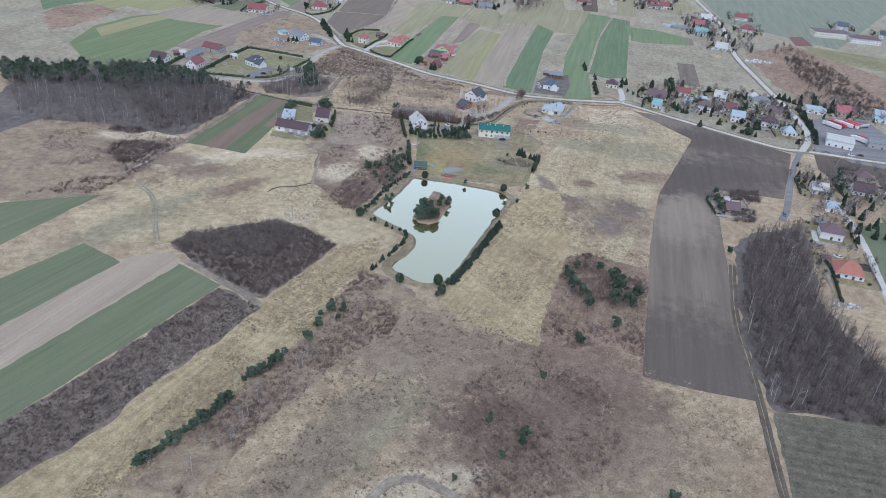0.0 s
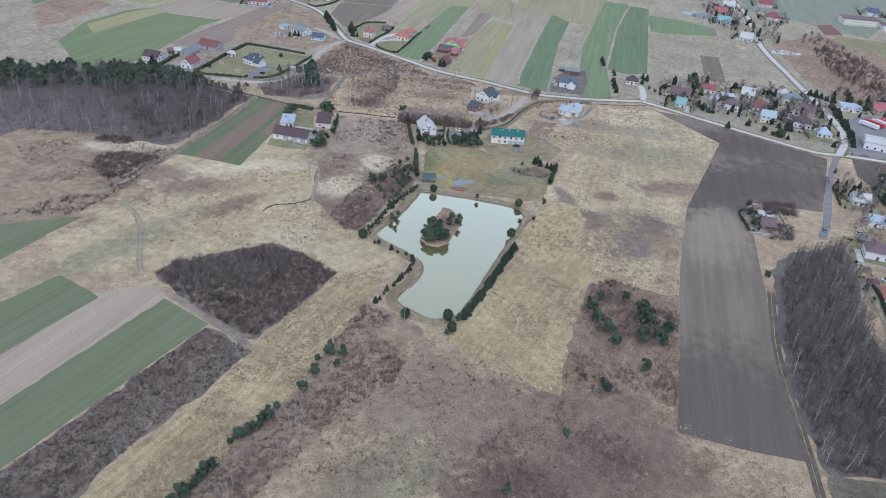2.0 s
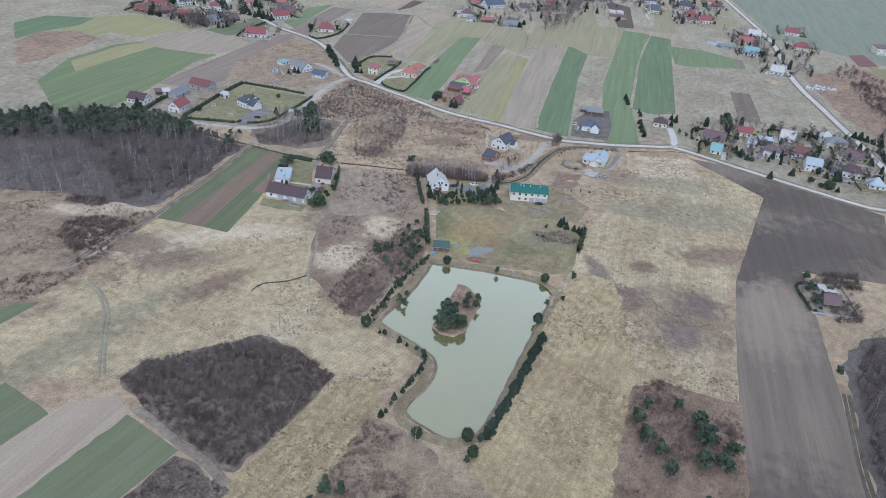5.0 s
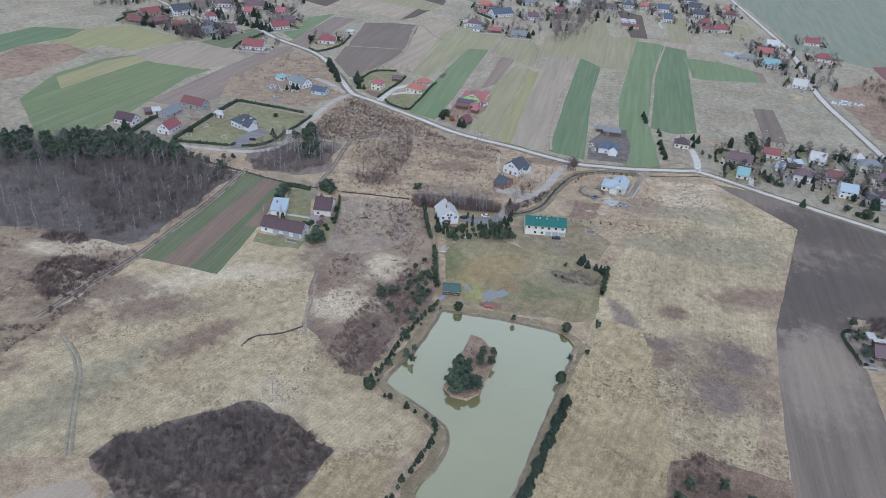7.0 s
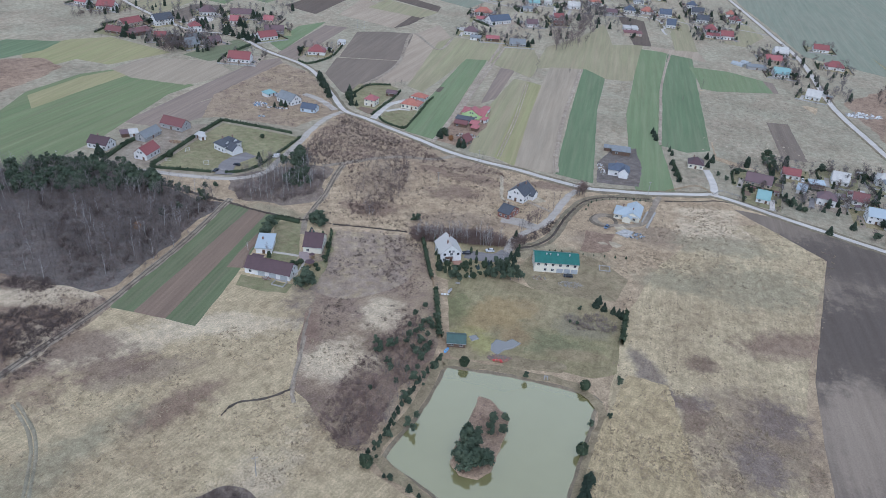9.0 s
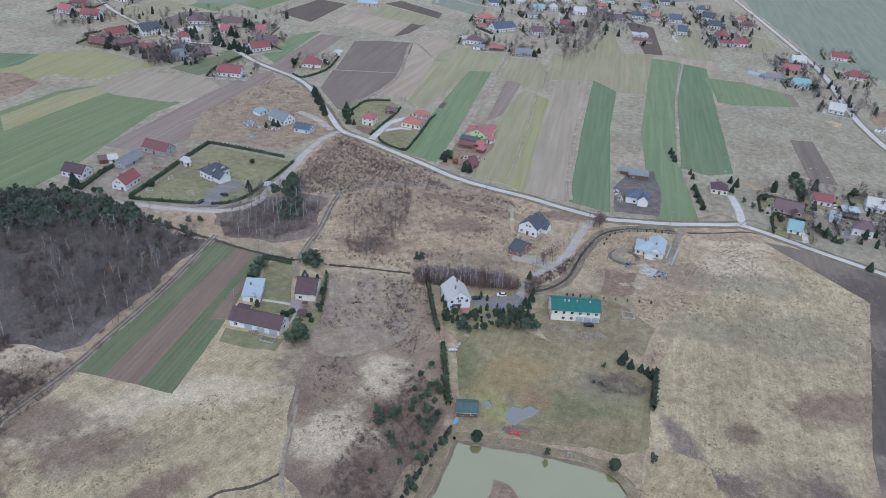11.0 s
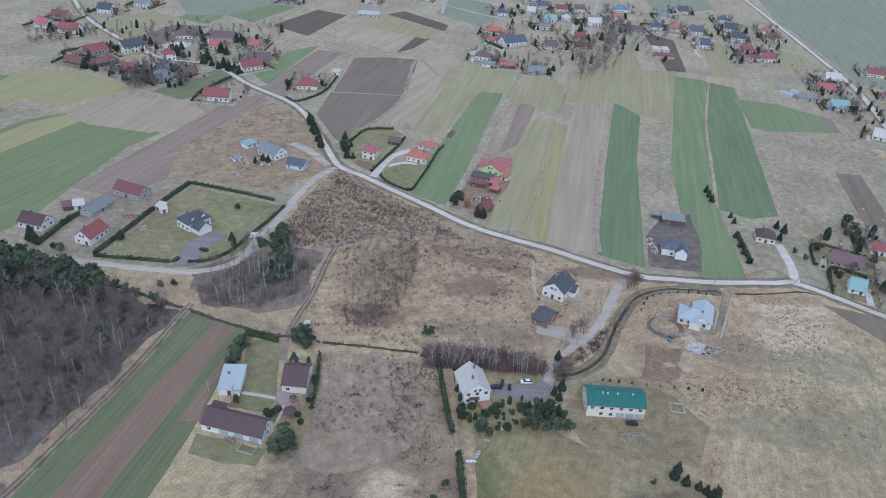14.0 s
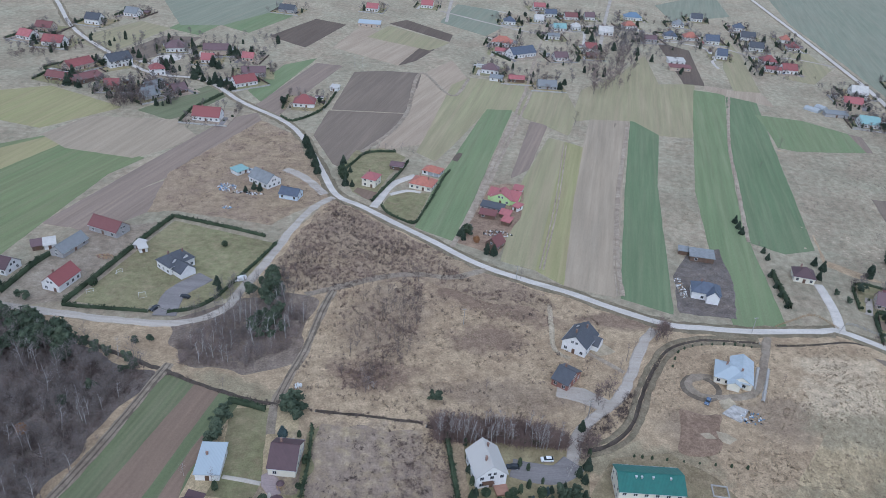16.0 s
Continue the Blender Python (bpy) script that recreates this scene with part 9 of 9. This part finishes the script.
# building sites
def frame_of(x, y, rot, w, d):
    bm = bmesh.new()
    for b in ((-w / 2, w / 2, -d / 2, -d / 2 + 0.4), (-w / 2, w / 2, d / 2 - 0.4, d / 2), (-w / 2, -w / 2 + 0.4, -d / 2 + 0.4, d / 2 - 0.4), (w / 2 - 0.4, w / 2, -d / 2 + 0.4, d / 2 - 0.4)):
        box_into(bm, *b, 0, 0.5)
    me = bpy.data.meshes.new("foundation")
    bm.to_mesh(me)
    bm.free()
    me.materials.append(CONCRETE)
    ob = tagged(new("foundation", me), "low pale block foundation of a shed", "foundation")
    ob.matrix_world = pose(x, y, 0, 0, 0, rot)


frame_of(52.2, 493.2, -4, 5.5, 5.2)
slab = [(63.3, 532.3), (69.1, 537.7), (74.2, 535.3), (69.3, 527.9)]
bm = bmesh.new()
top = [bm.verts.new((x, y, 0.45)) for x, y in slab]
low = [bm.verts.new((x, y, 0)) for x, y in slab]
bm.faces.new(top)
for i in range(4):
    bm.faces.new((top[i], top[i - 1], low[i - 1], low[i]))
bmesh.ops.recalc_face_normals(bm, faces=bm.faces[:])
me = bpy.data.meshes.new("concrete_slab")
bm.to_mesh(me)
bm.free()
me.materials.append(paint("stained_concrete", (0.5, 0.48, 0.45), 0.9, vary=0.4, scale=0.6))
tagged(new("concrete_slab", me), "stained pale concrete slab on bare ground", "slab")


def heap(name, label, x, y, rx, ry, n, mats, lo, hi, seed):
    """A pile of many loose pieces."""
    rng = np.random.default_rng(seed)
    soup = Soup()
    for i in range(n):
        a, q = rng.uniform(0, 2 * np.pi), np.sqrt(rng.uniform())
        c = np.array([x + np.cos(a) * q * rx, y + np.sin(a) * q * ry, 0.25 + rng.uniform(0, 0.7) * (1 - q)])
        e = rng.normal(size=(3, 3))
        e, _ = np.linalg.qr(e)
        d = rng.uniform(lo, hi, 3) * (1, 0.7, 0.3)
        v = np.array([(sx, sy, sz) for sx in (-1, 1) for sy in (-1, 1) for sz in (-1, 1)]) * d / 2 @ e + c
        f = [(0, 1, 3), (0, 3, 2), (4, 6, 7), (4, 7, 5), (0, 4, 5), (0, 5, 1), (2, 3, 7), (2, 7, 6), (0, 2, 6), (0, 6, 4), (1, 5, 7), (1, 7, 3)]
        soup.add(v, f, int(rng.integers(len(mats))))
    v, f, s = soup.arrays()
    tagged(new(name, tri_mesh(name, v, f, s, mats)), label, "heap", kind="stuff")


RUBBLE = paint("pale_rubble", (0.52, 0.48, 0.42), 0.95, vary=0.35)
BLUE_TARP = paint("blue_tarpaulin", (0.15, 0.3, 0.5), 0.5)
heap("scrap_heap", "scrap heap of pale junk beside a house", -172.1, 684.6, 5, 5, 90, [FRAME, CONCRETE, BLUE_TARP, TIN, CHIMNEY], 0.5, 1.8, 1)
heap("scrap_heap", "scattered junk and boxes behind a house", -169.5, 708.5, 6, 4, 70, [FRAME, CONCRETE, BLUE_TARP, TIN], 0.5, 1.8, 2)
heap("scrap_heap", "row of scrap metal along a yard", -158.5, 679.3, 9, 1.5, 60, [FRAME, CHIMNEY, BLACK, TIN], 0.5, 1.5, 3)
heap("scrap_heap", "small pile of white and blue rubbish", -164.7, 660.7, 2.5, 1.5, 25, [FRAME, BLUE_TARP], 0.4, 1.0, 4)
heap("rubble", "pale broken concrete rubble on dirt", 18.8, 478.6, 3.5, 2, 50, [CONCRETE, RUBBLE, CHIMNEY], 0.2, 0.8, 5)
heap("rubble", "pale broken concrete rubble by a hall", 33.5, 474.9, 6, 3, 110, [CONCRETE, RUBBLE, CONCRETE], 0.2, 0.75, 6)
heap("building_rubbish", "building rubbish and boards beside a slab", 74.4, 531.0, 4.5, 4, 55, [FRAME, TIMBER, BLUE_TARP, BLACK, CONCRETE], 0.3, 1.1, 7)
heap("log_pile", "heap of cut logs near a barn", -203.8, 602.3, 4, 2.5, 70, [TIMBER, CHIMNEY], 0.4, 1.2, 9)
heap("rubble", "pale rubble in a farm corner", -96.0, 526.0, 1.6, 1.4, 30, [FRAME], 0.4, 1.0, 10)
heap("junk", "junk between village sheds", -20.8, 657.8, 8, 4, 70, [FRAME, CHIMNEY, TIN, BLACK], 0.5, 1.5, 11)
heap("junk", "junk and crates beside houses", 235.6, 422.9, 9, 5, 70, [FRAME, CAR_PAINT["red"], BLUE_TARP, TIN], 0.6, 2.0, 12)
heap("rubble", "pale sheets lying beyond the road", 306.0, 783.5, 16, 7, 60, [FRAME, CONCRETE], 1.0, 4.0, 13)
heap("junk", "white bales along a garden fence", 196.3, 306.6, 8, 2, 30, [FRAME, CONCRETE], 0.8, 2.2, 14)
heap("junk", "building material beside a new house", 67.2, 620.4, 2.5, 9, 60, [FRAME, CONCRETE, TIMBER], 0.4, 1.4, 15)
field(SAND, [(15.9, 572.2), (20.1, 573.6), (23.3, 568.6), (26.9, 565.2), (20.6, 562.0), (16.4, 566.4)], "heap of pale building sand", "sand", rag=0.5, step=2)
field(SAND, [(64.7, 539.1), (68.9, 541.6), (69.7, 538.5), (65.2, 534.7)], "heap of cream sand beside a slab", "sand", rag=0.5, step=2)
field(SAND, [(58.5, 522.1), (61.7, 521.0), (64.7, 519.1), (61.6, 516.8), (58.3, 518.3)], "patch of spilled sand", "sand", rag=0.5, step=2)
field(SAND, [(51.8, 519.8), (55.5, 520.8), (57.5, 518.2), (53.7, 517.7)], "patch of spilled sand", "sand", rag=0.5, step=2)
for pts in ([(86.3, 562.6), (83.1, 555.0), (80.1, 547.8)], [(90.3, 562.1), (85.6, 550.9), (81.5, 541.3)]):
    band(CONCRETE, pts, 0.5, "row of stacked pale kerbstones", "kerb_stack", rag=0.1, step=1.5, height=0.7)
for i, pts in enumerate(([(25.7, 505.6), (31.8, 505.4), (42.8, 505.3), (53.7, 505.1), (64.7, 505.0)], [(50.1, 558.2), (54.5, 568.1), (61.7, 573.5), (70.7, 576.0), (80.7, 577.1), (87.7, 576.5)])):
    for k, (x, y) in enumerate(spline(pts, 5.0)):
        evergreen("thuja", x, y, 1.3 + 0.3 * math.sin(k), "in a new row", "young hedge", 1.4)


# fences
def fence(pts, h, mat, label, step=3.0):
    thing = tagged(new("fence"), label, "fence")
    line = spline(pts, step)
    post = box_mesh(f"fence_post_{h}_{mat.name}", [(-0.06, 0.06, -0.06, 0.06, 0, h)], mat)
    for a, b in zip(line, line[1:]):
        placed("post", post, thing, Matrix.Translation((a[0], a[1], 0)))
        d = b - a
        n = float(np.linalg.norm(d))
        bm = bmesh.new()
        for z in (0.35, 0.85 * h):
            box_into(bm, 0, n, -0.03, 0.03, z, z + 0.1)
        for k in range(int(n / 0.5)):
            box_into(bm, 0.2 + k * 0.5, 0.32 + k * 0.5, -0.02, 0.02, 0.15, h)
        p = part("panel", bm, mat, thing)
        p.matrix_basis = pose(a[0], a[1], 0, 0, 0, math.degrees(math.atan2(d[1], d[0])))


fence([(-167.5, 563.0), (-167.0, 566.5), (-160.0, 564.6)], 1.5, CONCRETE, "grey fence and gate at a drive")
fence([(-39.0, 509.2), (-35.9, 489.5), (-32.8, 473.6), (-30.7, 462.1)], 1.3, TIMBER, "weathered timber garden fence")
fence([(202.4, 364.7), (197.1, 339.5), (193.0, 312.0)], 1.4, CONCRETE, "grey mesh fence round a plot")
fence([(103.5, 593.7), (112.6, 599.5), (125.2, 605.9), (132.9, 596.1)], 1.3, TIMBER, "low timber fence along a garden")
fence([(132.0, 593.8), (138.9, 601.3), (145.1, 597.9), (152.4, 592.6)], 1.3, CONCRETE, "low fence along a roadside garden")

# nursery rows
rows = []
a, b, c, d = [np.array(p) for p in [(132.8, 219.8), (171.1, 217.9), (164.8, 173.2), (120.9, 167.8)]]
for i in range(26):
    p, q = a + (d - a) * i / 26, b + (c - b) * i / 26
    n = int(np.linalg.norm(q - p) / 1.3)
    for k in range(n):
        if random.Random(i * 999 + k).random() < 0.85:
            u = p + (q - p) * (k + 0.3 * math.sin(k * 2.7)) / n
            rows.append((u[0], u[1], 0.55 + 0.25 * math.sin(k * 1.3 + i)))
many("nursery_rows", "rows of small dull green nursery shrubs", "shrubs", [tuple(x[: 3 * 40] if j == 1 else x[: 4 * 40] if j == 0 else x[: 3 * 40] for j, x in enumerate(conifer(400 + q, "round")[0])) for q in range(3)], rows, [foliage("dull_nursery_leaves", (0.12, 0.115, 0.075), (0.19, 0.175, 0.115))], 55, (1.0, 1.4))
# tunnel greenhouses
for pts in ([(237.0, 922.9), (245.2, 913.9)], [(248.5, 928.7), (252.7, 921.3)]):
    l = spline(pts, 3.0)
    l2, r2 = sides(l, 7.0)
    verts, faces = [], []
    for p, q in zip(l2, r2):
        for k in range(7):
            ang = math.pi * k / 6
            m = (p + q) / 2
            verts.append((*(m + (p - q) / 2 * math.cos(ang)), 3.0 * math.sin(ang)))
    for i in range(len(l2) - 1):
        for k in range(6):
            faces.append((7 * i + k, 7 * i + k + 1, 7 * i + 8 + k, 7 * i + 7 + k))
    faces += [tuple(range(7)), tuple(range(7 * len(l2) - 7, 7 * len(l2)))]
    tagged(mesh_object("greenhouse", verts, faces, paint("milky_foil", (0.4, 0.42, 0.43), 0.45)), "milky foil tunnel greenhouse", "greenhouse")


# garden pavilions behind the farmhouse
def pavilion(x, y, r, h, words):
    """An octagonal garden roof on posts over a round table."""
    thing = new("garden_pavilion")
    thing.matrix_world = pose(x, y, 0.1, 0, 0, 11)
    bm = bmesh.new()
    bmesh.ops.create_cone(bm, cap_ends=True, segments=8, radius1=r, radius2=0.12, depth=0.9)
    ob = part("roof", bm, ROOFS["dark brown"], thing)
    ob.matrix_basis = Matrix.Translation((0, 0, h + 0.45))
    post = box_mesh("pavilion_post", [(-0.07, 0.07, -0.07, 0.07, 0, 2.3)], TIMBER)
    for k in range(8):
        q = math.radians(45 * k)
        placed("post", post, thing, Matrix.Translation((0.85 * r * math.cos(q), 0.85 * r * math.sin(q), h - 2.25)))
    bm = bmesh.new()
    bmesh.ops.create_cone(bm, cap_ends=True, segments=10, radius1=0.25, radius2=0.6, depth=0.75)
    ob = part("table", bm, TIMBER, thing)
    ob.matrix_basis = Matrix.Translation((0, 0, 0.37))
    tagged(thing, words, "pavilion")


pavilion(-90.2, 470.8, 2.4, 2.3, "octagonal plum-brown garden pavilion on posts")
pavilion(-90.6, 477.6, 1.4, 2.3, "small plum-brown canopy beside a terrace")
x, y = -100.3, 453.1
bm = bmesh.new()
for b in ((-3, 3, -2.2, -2.0), (-3, 3, 2.0, 2.2), (-3, -2.8, -2, 2), (2.8, 3, -2, 2)):
    box_into(bm, *b, 0, 0.7)
me = bpy.data.meshes.new("manure_pit")
bm.to_mesh(me)
bm.free()
me.materials.append(CONCRETE)
tagged(new("manure_pit", me), "low concrete pit in front of a barn", "pit").matrix_world = pose(x, y, 0, 0, 0, -14)
heap("rubble", "flat stones lying beside a barn", -107.0, 456.2, 2.2, 1.2, 40, [CONCRETE, CHIMNEY], 0.4, 1.2, 31)
heap("brush_pile", "dark pile of cut branches by the pond", -1.0, 413.4, 5, 1.6, 150, [CHIMNEY, BARK], 0.3, 1.6, 32)

# village plots: sheds, fences, beds and drives
BOARDS = paint("dark_fence_boards", (0.15, 0.12, 0.1), 0.9, vary=0.3)
PALE_FENCE = paint("pale_concrete_fence", (0.5, 0.48, 0.45), 0.9, vary=0.3)


def shed(m, w, d, h, roof, wall):
    """A small lean-to shed: walls, door and a sloping roof."""
    thing = new("garden_shed")
    thing.matrix_world = m
    placed("wall", box_mesh(f"shed_walls_{w}_{d}_{wall}", [(-w / 2, w / 2, -d / 2, d / 2, 0, h)], WALLS[wall]), thing, Matrix())
    placed("roof", box_mesh(f"shed_roof_{w}_{d}_{roof}", [(-w / 2 - 0.3, w / 2 + 0.3, -d / 2 - 0.3, d / 2 + 0.3, 0, 0.14)], ROOFS[roof]), thing, pose(0, 0, h + 0.12, -7))
    placed("door", box_mesh("shed_door", [(-0.5, 0.5, -0.05, 0.05, 0, 1.9)], DOOR), thing, Matrix.Translation((0, -d / 2 - 0.03, 0)))
    tagged(thing, f"small {wall} garden shed with {roof} roof", "shed")


def board_fence(pts, h, mat, label):
    """Solid fence panels between posts, uneven along the top."""
    bm = bmesh.new()
    line = spline(pts, 2.5)
    l, r = sides(line, 0.12)
    rows = []
    for i, (a, b) in enumerate(zip(l, r)):
        q = h * (1 + 0.06 * math.sin(i * 2.3))
        rows.append([bm.verts.new((*p, z)) for p, z in ((a, 0), (a, q), (b, q), (b, 0))])
    for a, b in zip(rows, rows[1:]):
        for k in range(3):
            bm.faces.new((a[k], a[k + 1], b[k + 1], b[k]))
    me = bpy.data.meshes.new("garden_fence")
    bm.to_mesh(me)
    bm.free()
    me.materials.append(mat)
    tagged(new("garden_fence", me), label, "fence")


rng2 = random.Random(77)
twigs, bushes = [], []
for i, (x, y, rot, L, D) in enumerate(plots):
    m = pose(x, y, 0, 0, 0, rot)
    w, d = L / 2 + 7, D / 2 + 10
    at = lambda u, v: (m @ Vector((u, v, 0))).xy
    side = rng2.choice((-1, 1))
    z = YARD_Z + 0.0262 + 0.0004 * (i % 8)
    u0, v0 = side * rng2.uniform(L / 2 + 1.5, L / 2 + 4), rng2.uniform(0, d - 4)
    bw, bd = rng2.uniform(3, 6), rng2.uniform(5, 11)
    loop = [tuple(at(u0 + side * p * bw, v0 + q * bd)) for p, q in ((0, 0), (1, 0), (1, 1), (0, 1))]
    loop = loop if side > 0 else loop[::-1]
    tagged(mesh_object("garden_bed", [(*p, z) for p in loop], [(0, 1, 2, 3)], (PLOUGH, DUG, MUD_AND_SHADE, OLIVE)[i % 4]), "dug vegetable bed behind a village house", "garden", kind="structure")
    band((GRAVEL, ASPHALT, DIRT, PAVING)[i % 4], [at(-side * (L / 2 + 2), 4), at(-side * (L / 2 + 2.2), -4), at(-side * (L / 2 + 2.6), -d + 2)], 3.0, "short pale drive beside a house", "pavement", rag=0.15, height=z + 0.0035)
    for k in range(2 if i % 2 else 1):
        p = at(rng2.uniform(-w, w), D / 2 + rng2.uniform(3.5, 9))
        q = (3.0, 4.5, 6.0)[rng2.randrange(3)]
        shed(pose(p[0], p[1], 0, 0, 0, rot + rng2.choice((0, 90, 180))), q, 3.0, 2.3, rng2.choice(("grey", "brick red", "dark brown", "pale grey", "mauve")), rng2.choice(("brown", "grey", "white")))
    kind = rng2.random()
    if kind < 0.75:
        pts = [at(side * w, -d + 3), at(side * w, 0), at(side * w, d + 4)]
        board_fence(pts, rng2.uniform(1.2, 1.7), BOARDS if kind < 0.5 else PALE_FENCE, "dark board fence between gardens" if kind < 0.5 else "pale concrete fence between gardens")
    if rng2.random() < 0.5:
        board_fence([at(-w, -d + 3), at(0, -d + 3), at(w, -d + 3)], 1.2, PALE_FENCE, "low pale fence along a front garden")
    for k in range(9):
        p = at(rng2.uniform(-w - 4, w + 4), rng2.choice((1, 1, -1)) * rng2.uniform(D / 2 + 2, d + 8))
        twigs.append((p[0], p[1], rng2.uniform(2.5, 7)))
    for k in range(9):
        p = at(rng2.choice((-1, 1)) * rng2.uniform(L / 2 + 1, w), rng2.uniform(-d + 2, d + 3))
        bushes.append((p[0], p[1], rng2.uniform(0.7, 1.8)))
    if i % 6 == 2:
        p = at(-side * (L / 2 + 2.2), -3)
        car(p[0], p[1], rot + 90, ("dark", "silver", "white", "red", "blue")[i % 5])
many("orchard_trees", "bare fruit trees and bushes behind houses", "wood", FAR_TREES, twigs, [BARK, DARK_TWIGS], 905, (0.9, 1.4))
many("garden_bushes", "small dark garden bushes between houses", "bush", [conifer(420 + q, "round")[0] for q in range(3)], bushes, [THUJA], 906, (0.9, 1.5))
